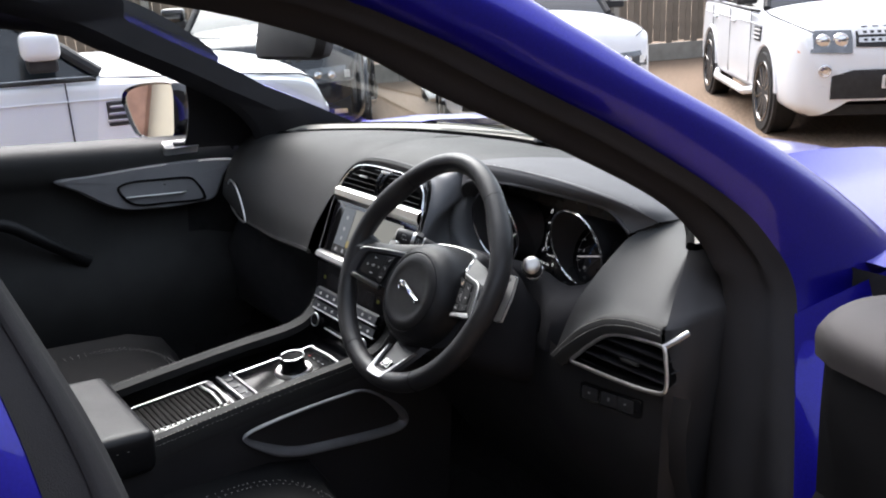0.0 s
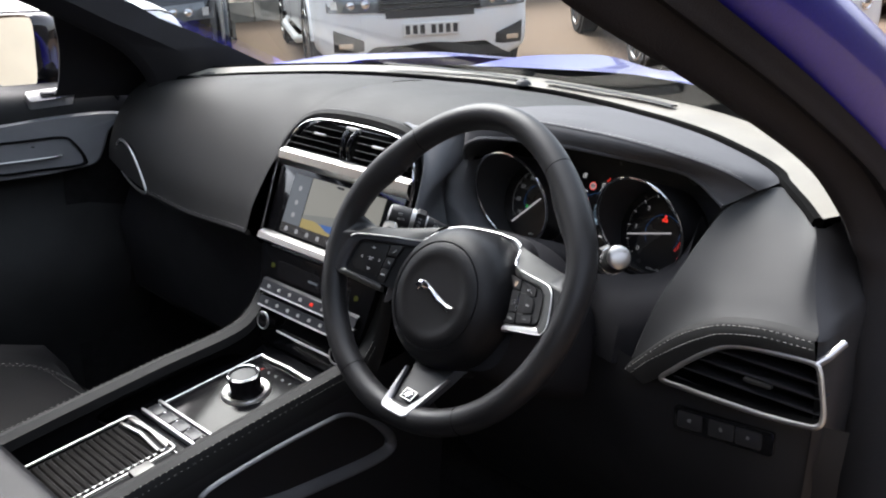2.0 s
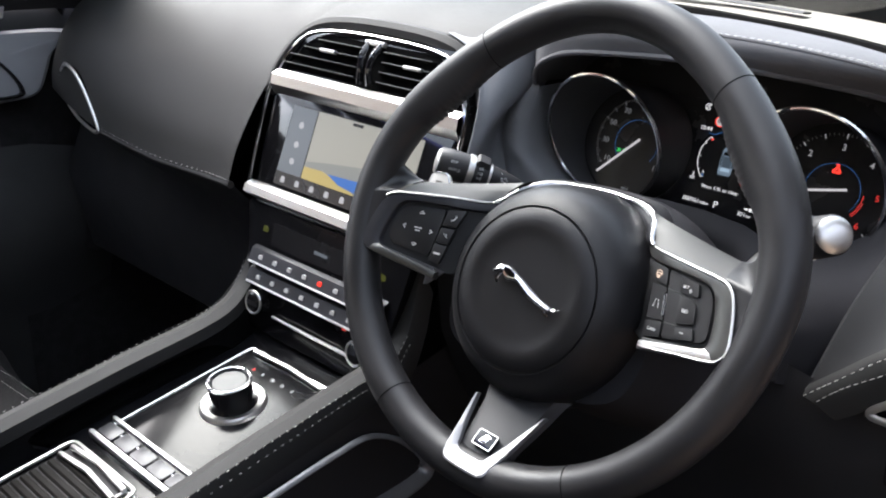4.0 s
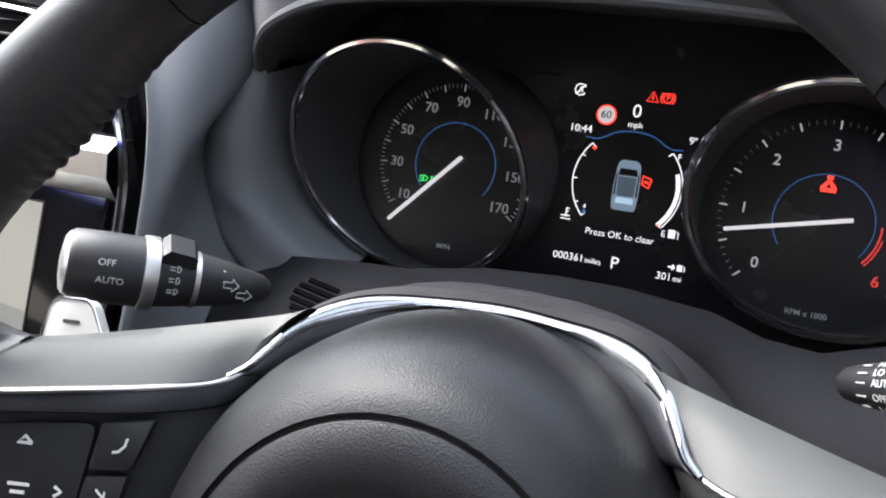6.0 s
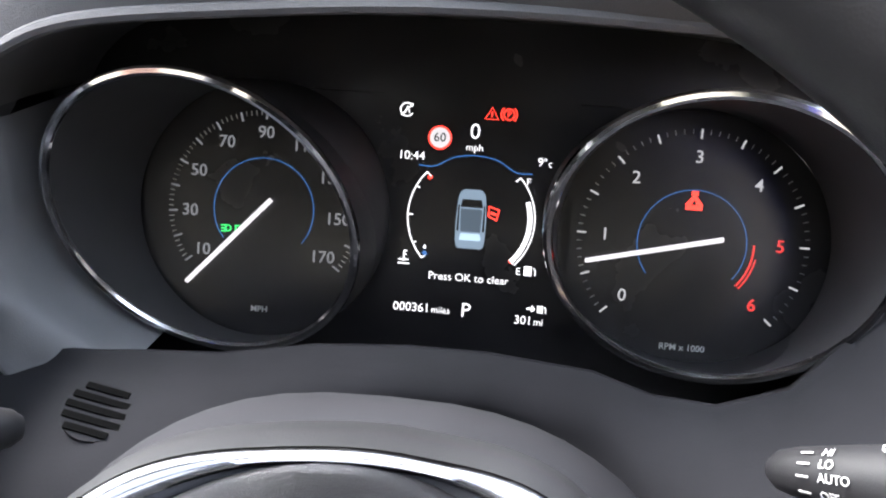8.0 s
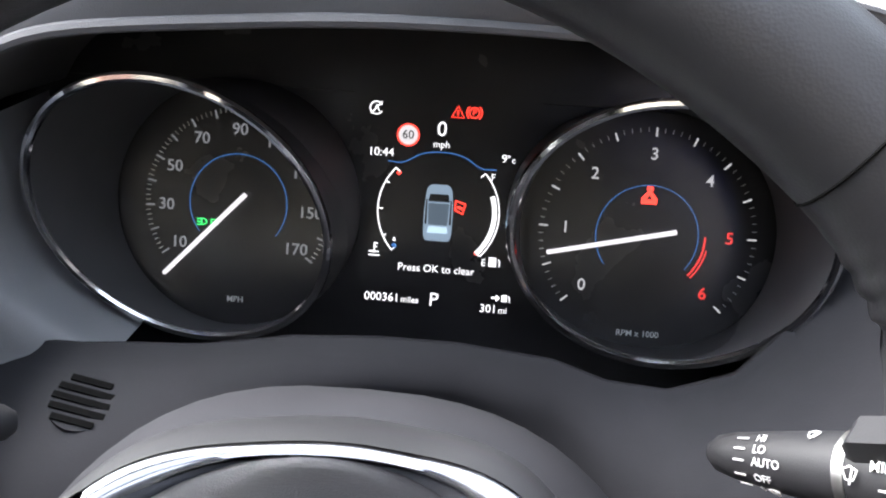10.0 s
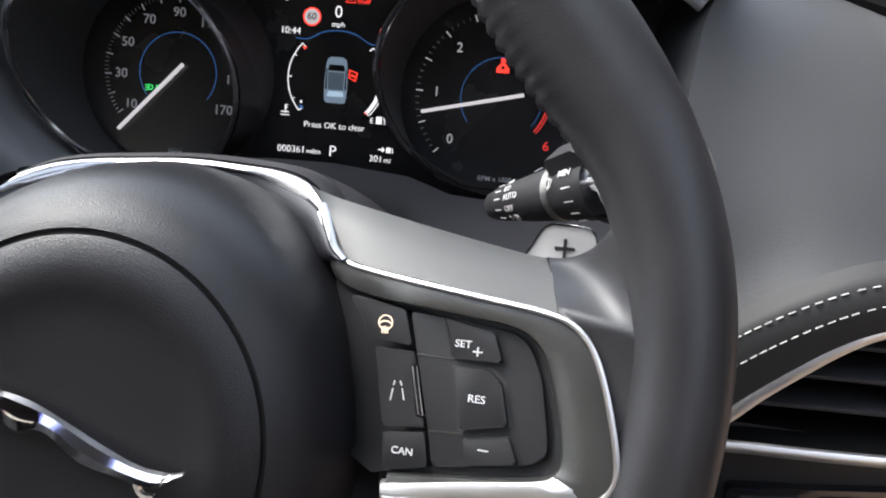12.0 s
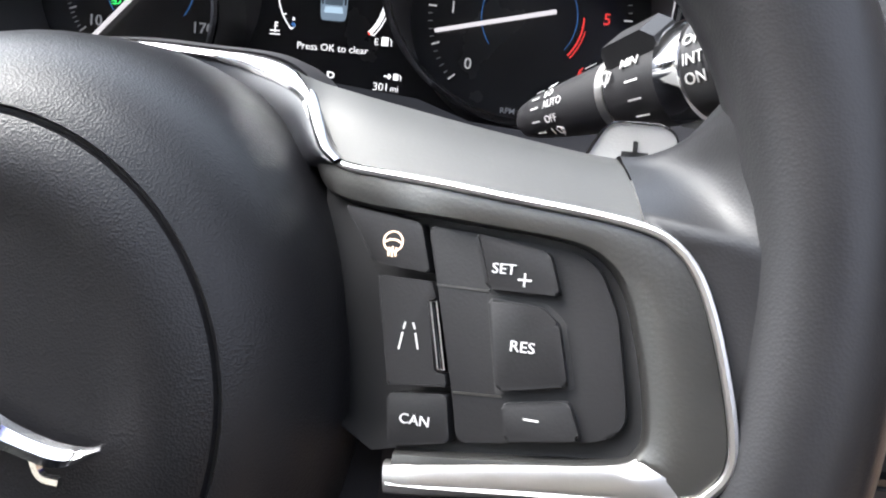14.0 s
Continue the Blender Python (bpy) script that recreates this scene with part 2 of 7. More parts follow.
def sweep(path, shape, closed=False, up=(0, 0, 1), scale=None, bm=None, caps=True):
    """Carries the outline shape (pairs: side, up) along the path."""
    path = [Vector(q) for q in path]
    n, rows = len(path), []
    for i, q in enumerate(path):
        if closed:
            way = path[(i + 1) % n] - path[i - 1]
        else:
            way = path[min(i + 1, n - 1)] - path[max(i - 1, 0)]
        way.normalize()
        ref = Vector(up(i, q)) if callable(up) else Vector(up)
        side = way.cross(ref).normalized()
        top = side.cross(way).normalized()
        s = scale[i] if scale else 1.0
        rows.append([q + side * (a * s) + top * (b * s) for a, b in shape])
    return loft(rows, close_u=True, close_v=closed, caps=caps and not closed, bm=bm)


def ring(r, n=10, flat=1.0):
    return [(r * math.cos(2 * math.pi * k / n), r * flat * math.sin(2 * math.pi * k / n)) for k in range(n)]


def tube(path, r, n=8, closed=False, up=(0, 0, 1), flat=1.0, bm=None, scale=None):
    return sweep(path, ring(r, n, flat), closed, up, scale, bm)


def revolve(profile, n=48, bm=None):
    """Turns (radius, height) pairs round z."""
    rows = [[(max(r, 1e-5) * math.cos(2 * math.pi * k / n), max(r, 1e-5) * math.sin(2 * math.pi * k / n), h) for k in range(n)] for r, h in profile]
    bm = loft(rows, close_u=True, bm=bm)
    bmesh.ops.remove_doubles(bm, verts=bm.verts, dist=2e-5)
    return bm


def block(size, bevel=0.003, at=(0, 0, 0), segments=2, m=None):
    bm = bmesh.new()
    bmesh.ops.create_cube(bm, size=1.0)
    bmesh.ops.scale(bm, vec=size, verts=bm.verts)
    if bevel:
        bmesh.ops.bevel(bm, geom=list(bm.edges), offset=bevel, segments=segments, affect="EDGES", profile=0.6)
    bmesh.ops.translate(bm, vec=at, verts=bm.verts)
    if m is not None:
        bm.transform(m)
    return bm


def slab(outline, z0, z1, bevel=0.001, bm=None):
    """A plate with the given outline (pairs), from z0 to z1, its upper edge bevelled."""
    own = bmesh.new()
    low = [own.verts.new((a, b, z0)) for a, b in outline]
    high = [own.verts.new((a, b, z1)) for a, b in outline]
    n = len(outline)
    top = own.faces.new(high)
    own.faces.new(low[::-1])
    for i in range(n):
        own.faces.new((low[i], low[(i + 1) % n], high[(i + 1) % n], high[i]))
    if bevel:
        bmesh.ops.bevel(own, geom=list(top.edges), offset=bevel, segments=2, affect="EDGES", profile=0.6)
    if bm is None:
        return own
    join(bm, own)
    return bm


def join(bm, other):
    data = bpy.data.meshes.new("piece")
    other.to_mesh(data)
    other.free()
    bm.from_mesh(data)
    bpy.data.meshes.remove(data)
    return bm


def rounded(points, r, n=4):
    """Rounds the corners of an outline (pairs)."""
    out, count = [], len(points)
    for i in range(count):
        p, a, b = Vector(points[i]), Vector(points[i - 1]), Vector(points[(i + 1) % count])
        da, db = (a - p), (b - p)
        s = min(r, da.length * 0.45, db.length * 0.45)
        p0, p1 = p + da.normalized() * s, p + db.normalized() * s
        for k in range(n + 1):
            t = k / n
            q = p0 * (1 - t) ** 2 + p * 2 * t * (1 - t) + p1 * t * t
            out.append((q.x, q.y))
    return out


def rect(x0, y0, x1, y1, r=0.0, n=4):
    pts = [(x0, y0), (x1, y0), (x1, y1), (x0, y1)]
    return rounded(pts, r, n) if r else pts


def arc(r, a0, a1, n=24, c=(0, 0)):
    return [(c[0] + r * math.cos(radians(a0 + (a1 - a0) * k / n)), c[1] + r * math.sin(radians(a0 + (a1 - a0) * k / n))) for k in range(n + 1)]


def band(line, width, z0, z1, bm=None, closed=False):
    """A flat strip along a line of pairs."""
    p = [Vector((a, b)) for a, b in line]
    n, left, right = len(p), [], []
    for i in range(n):
        way = (p[(i + 1) % n] - p[i - 1]) if closed else (p[min(i + 1, n - 1)] - p[max(i - 1, 0)])
        way.normalize()
        nrm = Vector((-way.y, way.x)) * (width / 2)
        left.append(p[i] + nrm)
        right.append(p[i] - nrm)
    rows = [[(*left[i], z0), (*left[i], z1), (*right[i], z1), (*right[i], z0)] for i in range(n)]
    return loft(rows, close_u=True, close_v=closed, caps=not closed, bm=bm)


def words(text, size, at=(0, 0, 0), align="CENTER", depth=0.0002, turn=0.0, shear=0.0, squeeze=1.0, weight=0.004):
    """A bmesh of text in the built-in font, lying in the xy plane; size is the height of a capital."""
    curve = bpy.data.curves.new("words", "FONT")
    curve.body, curve.size, curve.align_x, curve.align_y = text, size * 1.38, align, "CENTER"
    curve.extrude, curve.resolution_u, curve.shear = depth, 3, shear
    curve.offset = size * weight
    ob = bpy.data.objects.new("words", curve)
    scene.collection.objects.link(ob)
    bpy.context.view_layer.update()
    data = bpy.data.meshes.new_from_object(ob.evaluated_get(bpy.context.evaluated_depsgraph_get()))
    bm = bmesh.new()
    bm.from_mesh(data)
    bpy.data.objects.remove(ob)
    bpy.data.meshes.remove(data)
    bmesh.ops.remove_doubles(bm, verts=bm.verts, dist=1e-6)
    bm.transform(Matrix.Translation(at) @ Matrix.Rotation(radians(turn), 4, "Z") @ Matrix.Diagonal((squeeze, 1, 1, 1)))
    return bm


def axes(origin, u, v):
    """A frame with x along u, y along v."""
    u, v = Vector(u).normalized(), Vector(v)
    n = u.cross(v).normalized()
    v = n.cross(u)
    return Matrix((
        (u.x, v.x, n.x, origin[0]), (u.y, v.y, n.y, origin[1]), (u.z, v.z, n.z, origin[2]), (0, 0, 0, 1)))


def mirrored(points, cx):
    return [(2 * cx - q[0], q[1], q[2]) for q in points]

# ---------- steering wheel: x to the right, y up the wheel, z towards the driver
LEANW = radians(27.2)
WHEEL = CAR @ axes((-0.768, 0.854, 1.1445), (1, 0, 0), (0, math.sin(LEANW), math.cos(LEANW)))
wheel = thing("steering_wheel", "black leather steering wheel with satin metal spoke trims and buttons", "steering wheel", WHEEL)
HUB = Vector((-0.002, -0.042, 0))


def rim_point(a, r=0.172):
    low = max(0.0, -math.sin(a)) ** 2
    r += 0.008 * low
    if math.sin(a) > 0:  # the upper quarters are a little flattened
        r -= 0.009 * math.sin(2 * a) ** 2
    return Vector((r * math.cos(a), r * math.sin(a), -0.011 * low))


def rim_mesh():
    """The leather ring, with a thumb swell inside each upper quarter and the leather gathered along its sewn inner edge."""
    rows, count, round_count = [], 640, 28
    for k in range(count):
        a = 2 * math.pi * k / count
        deg = math.degrees(a)
        near = [((deg - c + 180) % 360 - 180) for c in (34, 146)]
        swell = sum(math.exp(-abs(d / 12) ** 3) for d in near)
        grip = sum(math.exp(-(((deg - c + 180) % 360 - 180) / 17) ** 2) for c in (28, 152))
        tr, tn = 0.0154 + 0.0008 * grip, 0.0160 + 0.001 * grip
        out = Vector((math.cos(a), math.sin(a), 0))
        row = []
        for j in range(round_count):
            b = 2 * math.pi * j / round_count
            inner = max(0.0, -math.cos(b)) ** 1.5
            sewn = math.exp(-((math.degrees(b) - 200) / 34) ** 2)
            r = tr + 0.0058 * swell * inner + 0.0024 * swell * sewn * (abs(math.sin(a * 86)) - 0.5)
            row.append(rim_point(a) + out * (r * math.cos(b)) + Vector((0, 0, tn * math.sin(b))))
        rows.append(row)
    return loft(rows, close_u=True, close_v=True)


part("rim", rim_mesh(), RIM_LEATHER, wheel, "thick black grained leather rim")
for deg in (52, 128, -62, -118):
    a = radians(deg)
    out = Vector((math.cos(a), math.sin(a), 0))
    loop = [rim_point(a) + out * (0.0156 * math.cos(b)) + Vector((0, 0, 0.0162 * math.sin(b))) for b in [2 * math.pi * j / 28 for j in range(28)]]
    part("rim_seam", tube(loop, 0.00035, 6, True, up=Vector((-math.sin(a), math.cos(a), 0))), SLOT_BLACK, wheel)

HUB_PROFILE = [(0.0, -0.0010), (0.02, -0.0010), (0.036, -0.0006), (0.0415, -0.0002), (0.0450, 0.0006), (0.0490, 0.0010), (0.0540, 0.0002), (0.0590, -0.0018), (0.0610, -0.0030), (0.0616, -0.0044),
               (0.0624, -0.0044), (0.0630, -0.0030), (0.0660, -0.0044), (0.0715, -0.0085), (0.0770, -0.0155), (0.0815, -0.025), (0.0845, -0.036), (0.0868, -0.050), (0.0885, -0.064), (0.0880, -0.080)]
part("hub_cover", revolve(HUB_PROFILE, 72), LEATHER, wheel, "domed black grained airbag cover",
     m=Matrix.Translation(HUB) @ Matrix.Rotation(radians(4), 4, "X") @ Matrix.Diagonal((0.95, 1.0, 1, 1)))


def emblem():
    """A plain leaping streak."""
    top = spline([(-0.027, 0.004), (-0.022, 0.0085), (-0.015, 0.0075), (-0.006, 0.0035), (0.004, -0.002), (0.014, -0.0068), (0.022, -0.0085), (0.027, -0.0075)], 5)
    low = spline([(-0.0265, 0.0015), (-0.021, 0.0028), (-0.0165, -0.0012), (-0.009, -0.0008), (0.0, -0.0075), (0.0105, -0.0105), (0.0185, -0.0125), (0.026, -0.0095)], 5)
    rows = []
    for p, q in zip(top, low):
        mid = (p + q) / 2
        rows.append([(p.x, p.y, 0), (*(p * 0.75 + mid * 0.25), 0.0016), (*mid, 0.0024), (*(q * 0.75 + mid * 0.25), 0.0016), (q.x, q.y, 0)])
    bm = loft(rows)
    for leg in ([(-0.021, 0.003), (-0.0235, -0.001), (-0.0215, -0.0035)], [(0.014, -0.009), (0.016, -0.0135), (0.0195, -0.0145)]):
        tube([(a, b, 0.0006) for a, b in spline(leg, 4)], 0.001, 6, bm=bm)
    return bm


part("emblem", emblem(), CHROME, wheel, "small chrome emblem", m=Matrix.Translation(HUB + Vector((0.006, 0.0040, 0.0022))) @ Matrix.Rotation(radians(3), 4, "Z") @ Matrix.Scale(1.2, 4))


# the wheel stands turned a little to the left
TURNED = Matrix.Rotation(radians(2.5), 4, "Z")
OTHER = Matrix.Translation((-0.004, 0, 0.004)) @ TURNED @ Matrix.Diagonal((-1, 1, 1, 1)) @ TURNED.inverted()
SIDES = {1: Matrix.Identity(4), -1: OTHER}


def spoke_n(u):
    u = abs(u)
    if u > 0.10:
        return 0.006 - 0.33 * (0.15 - u)
    if u < 0.08:
        return -0.0138 - 1.0 * (0.09 - u)
    return -0.0238 + (u - 0.08) - 16.75 * (u - 0.08) ** 2


OUTER = [(0.056, 0.036), (0.0625, 0.0255), (0.068, 0.0200), (0.080, 0.0168), (0.110, 0.0124), (0.1340, 0.0090), (0.1435, 0.0052), (0.1495, -0.0035), (0.1545, -0.0200),
         (0.1565, -0.0330), (0.1535, -0.0395), (0.1470, -0.0430), (0.1200, -0.0465), (0.0915, -0.0502)]
INNER = [(0.056, 0.032), (0.0610, 0.0210), (0.067, 0.0130), (0.080, 0.0090), (0.105, 0.0063), (0.1240, 0.0042), (0.1315, 0.0006), (0.1360, -0.0060), (0.1398, -0.0190),
         (0.1415, -0.0300), (0.1405, -0.0350), (0.1360, -0.0375), (0.1150, -0.0405), (0.0920, -0.0435)]


def spoke(side):
    """One of the two wide spokes, side 1 right, -1 left."""
    o = [Vector((q.x, q.y, spoke_n(q.x))) for q in spline([(*q, 0) for q in OUTER], 4)]
    i = [Vector((q.x, q.y, spoke_n(q.x))) for q in spline([(*q, 0) for q in INNER], 4)]
    dn = Vector((0, 0, 1))
    rows = [[a - dn * 0.010, a - dn * 0.0015, a * 0.93 + b * 0.07, a * 0.5 + b * 0.5 + dn * 0.0007, b * 0.93 + a * 0.07, b - dn * 0.0012, b - dn * 0.006] for a, b in zip(o, i)]
    flip = SIDES[side]
    # the left surround takes a darker colour that imitates shade
    bezel = part("spoke_bezel", loft(rows), GUNMETAL if side > 0 else SHADED_TRIM, wheel, "dark satin spoke surround, left one coloured for shade", m=flip)
    part("bright_edge", tube([q + dn * 0.0002 + Vector((0, 0, 0.0004)) for q in (o if side > 0 else o[:26])], 0.0010, 8, up=(0, 0, 1)), SATIN, bezel, "bright satin edge", m=flip)
    # the lower lip of the surround is broad and bright, its left copy coloured for shade
    lip_top = spline([(0.0900, -0.0462, 0), (0.1165, -0.0414, 0), (0.1370, -0.0376, 0), (0.1425, -0.0330, 0), (0.1440, -0.0270, 0)], 6)
    lip_low = spline([(0.0908, -0.0526, 0), (0.1172, -0.0482, 0), (0.1450, -0.0434, 0), (0.1535, -0.0375, 0), (0.1558, -0.0280, 0)], 6)
    lip_rows = []
    for j, (a, b) in enumerate(zip(lip_top, lip_low)):
        fade = 0.010 * max(0.0, j / (len(lip_top) - 1) - 0.5)
        row = []
        for f, h in ((0, -0.004), (0, 0.0002), (0.08, 0.0010), (0.5, 0.0018), (0.92, 0.0008), (1, -0.0004), (1, -0.006)):
            q = a * (1 - f) + b * f
            row.append((q.x, q.y, spoke_n(q.x) + h - fade))
        lip_rows.append(row)
    part("lower_lip", loft(lip_rows, caps=True), SATIN if side > 0 else GUNMETAL, bezel, "satin lip, left one coloured for shade", m=flip)
    # upper face of the spoke, falling away from the driver
    front = spline([(0.058, 0.036, -0.046), (0.0635, 0.0262, -0.0400), (0.068, 0.0212, -0.0356), (0.080, 0.018, -0.0238), (0.110, 0.0136, -0.0076), (0.1375, 0.0094, 0.0015), (0.150, 0.0125, 0.000)], 6)
    back = spline([(0.050, 0.046, -0.055), (0.056, 0.0435, -0.053), (0.063, 0.0415, -0.051), (0.080, 0.0375, -0.047), (0.108, 0.0312, -0.039), (0.1345, 0.0262, -0.030), (0.150, 0.0262, -0.020)], 6)
    deep = [q + Vector((0, -0.004, -0.02)) for q in back]
    rows = [[a, a * 0.6 + b * 0.4 + Vector((0, 0.0012, 0.0014)), a * 0.25 + b * 0.75 + Vector((0, 0.001, 0.001)), b, c] for a, b, c in zip(front, back, deep)]
    cut = 5 * 6 + 1
    part("spoke_top", loft(rows[:cut]), SPOKE_METAL, wheel, "satin grey upper face of the spoke", m=flip)
    seat_line = []
    for a, b in ((2.2, 150), (4, 150), (7.5, 152), (12, 165), (13.5, 205)):
        out = Vector((math.cos(radians(a)), math.sin(radians(a)), 0))
        seat_line.append(rim_point(radians(a)) + out * (0.0150 * math.cos(radians(b))) + Vector((0, 0, 0.0152 * math.sin(radians(b)))))
    last = [Vector(q) + Vector((0, 0.0004, 0.0005)) for q in rows[cut - 1]]
    sleeve = []
    for j in range(9):
        f = j / 8
        row = []
        for p, q in zip(last, seat_line):
            c = p + Vector((0.009, -0.0012, 0.0030))
            row.append(p * (1 - f) ** 2 + c * (2 * f * (1 - f)) + q * f * f)
        sleeve.append(spline(row, 4))
    gusset = [[r[0] for r in sleeve]]
    edge_line = o[4 * 5 + 4:4 * 10]
    for k, q in enumerate(edge_line):
        a = math.atan2(q.y, q.x)
        out = Vector((math.cos(a), math.sin(a), 0))
        far = rim_point(a) + out * (-0.0122) + Vector((0, 0, 0.0080))
        near = q + Vector((0, 0, -0.0012))
        c = near * 0.5 + far * 0.5 + Vector((0, 0, 0.0015 - 0.004 * k / len(edge_line)))
        gusset.append([near * (1 - f) ** 2 + c * (2 * f * (1 - f)) + far * f * f for f in [j / 8 for j in range(9)]])
    flank = [[r[c] for r in sleeve] for c in reversed(range(1, len(sleeve[0])))] + gusset
    part("spoke_sleeve", loft(flank), RIM_LEATHER, wheel, "leather sleeve where spoke meets rim", smooth=80, m=flip)
    # dark plate that carries the buttons
    plate_out = [(0.064, 0.022)] + [(q.x, q.y) for q in i[6:]] + [(0.086, -0.0455), (0.070, -0.040)]
    bm = bmesh.new()
    top = [bm.verts.new((a, b, spoke_n(a) - 0.0052)) for a, b in plate_out]
    low = [bm.verts.new((a, b, spoke_n(a) - 0.022)) for a, b in plate_out]
    bm.faces.new(top)
    for k in range(len(top)):
        bm.faces.new((low[k], low[(k + 1) % len(top)], top[(k + 1) % len(top)], top[k]))
    part("button_plate", bm, KEY_BLACK, wheel, "matt black button plate", m=flip)
    # leather web between the spoke and the lower rim
    return bezel


spoke(1)
bezel_left = spoke(-1)
PADM = axes((0.117, -0.018, spoke_n(0.117) - 0.0040), (1, 0, 0.33), (0, 1, 0))


def pad(points):
    """Spoke outline (pairs) in the tilted plane of the buttons."""
    return [((a - 0.117) * 1.053, b + 0.018) for a, b in points]


def key(name, points, lift, label="", mat=None, r=0.0012, flip=1):
    return part(name, slab(rounded(pad(points), r), -0.003, lift, 0.0006 if lift < 0.002 else 0.0009), mat or KEY_BLACK, wheel, label, m=SIDES[flip] @ PADM)


def pad_words(text, u, v, size, parent, lift, mat=None):
    (a, b), = pad([(u, v)])
    return part("legend", words(text, size, (a, b, lift + 0.0001), squeeze=1.12), mat or MARKING, parent, m=PADM, smooth=0)


def pad_lines(lines, parent, lift, width=0.0004, mat=None, name="symbol", flip=1, closed=False):
    bm = bmesh.new()
    for line in lines:
        band(pad(line), width, lift - 0.0001, lift + 0.0002, bm, closed)
    return part(name, bm, mat or MARKING, parent, m=SIDES[flip] @ PADM, smooth=0)


k_heat = key("heater_button", [(0.0745, 0.0088), (0.0930, 0.0060), (0.0962, -0.0048), (0.0826, -0.0034)], 0.0012, "button with a glowing heated-wheel symbol")
k_lane = key("lane_button", [(0.0840, -0.0062), (0.0965, -0.0064), (0.0980, -0.0100), (0.0960, -0.0108), (0.0993, -0.0258), (0.1014, -0.0256), (0.1022, -0.0284), (0.0890, -0.0298)], 0.0008, "lane-keeping button", r=0.0005)
k_can = key("cancel_button", [(0.0894, -0.0314), (0.1024, -0.0298), (0.1042, -0.0398), (0.0906, -0.0428)], 0.0012, "cancel button")
k_set = key("cruise_rocker", [(0.0945, 0.0057), (0.1188, 0.0034), (0.1268, 0.0022), (0.1311, -0.0010), (0.1350, -0.0093), (0.1378, -0.0244), (0.1384, -0.0298), (0.1366, -0.0332), (0.1314, -0.0350), (0.1055, -0.0396), (0.1036, -0.0299), (0.0977, -0.0066)], 0.0007,
            "curved cruise-control rocker", r=0.002)
k_plus = key("raised_key", [(0.1055, 0.0047), (0.1212, 0.0019), (0.1242, -0.0067), (0.1091, -0.0067)], 0.0026, "raised upper key")
k_minus = key("raised_key", [(0.1145, -0.0296), (0.1277, -0.0272), (0.1308, -0.0346), (0.1159, -0.0372)], 0.0026, "raised lower key")
part("key_gap", slab(rounded(pad([(0.1087, -0.0077), (0.1213, -0.0085), (0.1254, -0.0118), (0.1283, -0.0250), (0.1126, -0.0284)]), 0.001), 0.0000, 0.00085, 0), RUBBER, k_set, m=PADM, smooth=0)
k_res = key("resume_key", [(0.1096, -0.0085), (0.1207, -0.0093), (0.1244, -0.0123), (0.1272, -0.0244), (0.1133, -0.0274)], 0.0026, "resume key", r=0.0012)
for line in ([(0.0977, -0.0070), (0.1091, -0.0072)], [(0.1036, -0.0292), (0.1140, -0.0286)]):
    pad_lines([line], k_set, 0.0007, 0.0005, GUNMETAL, "key_step")
pad_words("SET", 0.1124, -0.0024, 0.0022, k_plus, 0.0026)
pad_lines([[(0.1154, -0.0042), (0.1182, -0.0042)], [(0.1168, -0.0028), (0.1168, -0.0056)]], k_plus, 0.0026)
pad_words("RES", 0.1177, -0.0179, 0.0023, k_res, 0.0026)
pad_words("CAN", 0.0962, -0.0364, 0.0022, k_can, 0.0012)
pad_lines([[(0.1194, -0.0321), (0.1224, -0.0321)]], k_minus, 0.0026)
pad_lines([[(0.0908, -0.0218), (0.0913, -0.0181)], [(0.0914, -0.0173), (0.0917, -0.0158)], [(0.0951, -0.0213), (0.0942, -0.0179)], [(0.0940, -0.0171), (0.0934, -0.0157)]], k_lane, 0.0008, 0.00038)
part("bright_slot", slab(rounded(pad([(0.0968, -0.0108), (0.0981, -0.0106), (0.1014, -0.0250), (0.1000, -0.0249)]), 0.0003), -0.002, 0.0004, 0.0002), GLOSS, k_lane, "gloss black indicator slot", m=PADM)
pad_lines([[(0.0968, -0.0108), (0.0981, -0.0106), (0.1014, -0.0250), (0.1000, -0.0249)]], k_lane, 0.0008, 0.00022, SATIN, "slot_rim", closed=True)
glow_ring = [(0.0871 + 0.0022 * math.cos(2 * math.pi * k / 24), 0.0014 + 0.0022 * math.sin(2 * math.pi * k / 24)) for k in range(24)]
pad_lines([glow_ring], k_heat, 0.0012, 0.0004, LIT_AMBER, closed=True)
pad_lines([[(0.0852, 0.0012), (0.0864, 0.0018), (0.0878, 0.0018), (0.0890, 0.0012)], [(0.0863, 0.0001), (0.0863, -0.0019)], [(0.0871, 0.0003), (0.0871, -0.0020)], [(0.0879, 0.0001), (0.0879, -0.0019)]], k_heat, 0.0012, 0.00045, LIT_AMBER)

# left pad: a diamond of arrows round a menu key, phone and voice keys
k_left = key("menu_pad", [(0.0960, 0.0045), (0.1250, 0.0010), (0.1330, -0.0045), (0.1375, -0.0250), (0.1330, -0.0330), (0.1010, -0.0360)], 0.0008, "directional menu pad", r=0.004, flip=-1)
k_phone = key("phone_button", [(0.0800, 0.0070), (0.0945, 0.0048), (0.0965, -0.0090), (0.0850, -0.0080)], 0.0012, "phone button", flip=-1)
k_voice = key("voice_button", [(0.0855, -0.0100), (0.0968, -0.0110), (0.0985, -0.0230), (0.0880, -0.0230)], 0.0012, "voice button", flip=-1)
k_mode = key("mode_button", [(0.0880, -0.0245), (0.0988, -0.0245), (0.1000, -0.0390), (0.0910, -0.0400)], 0.0012, "mode button", flip=-1)
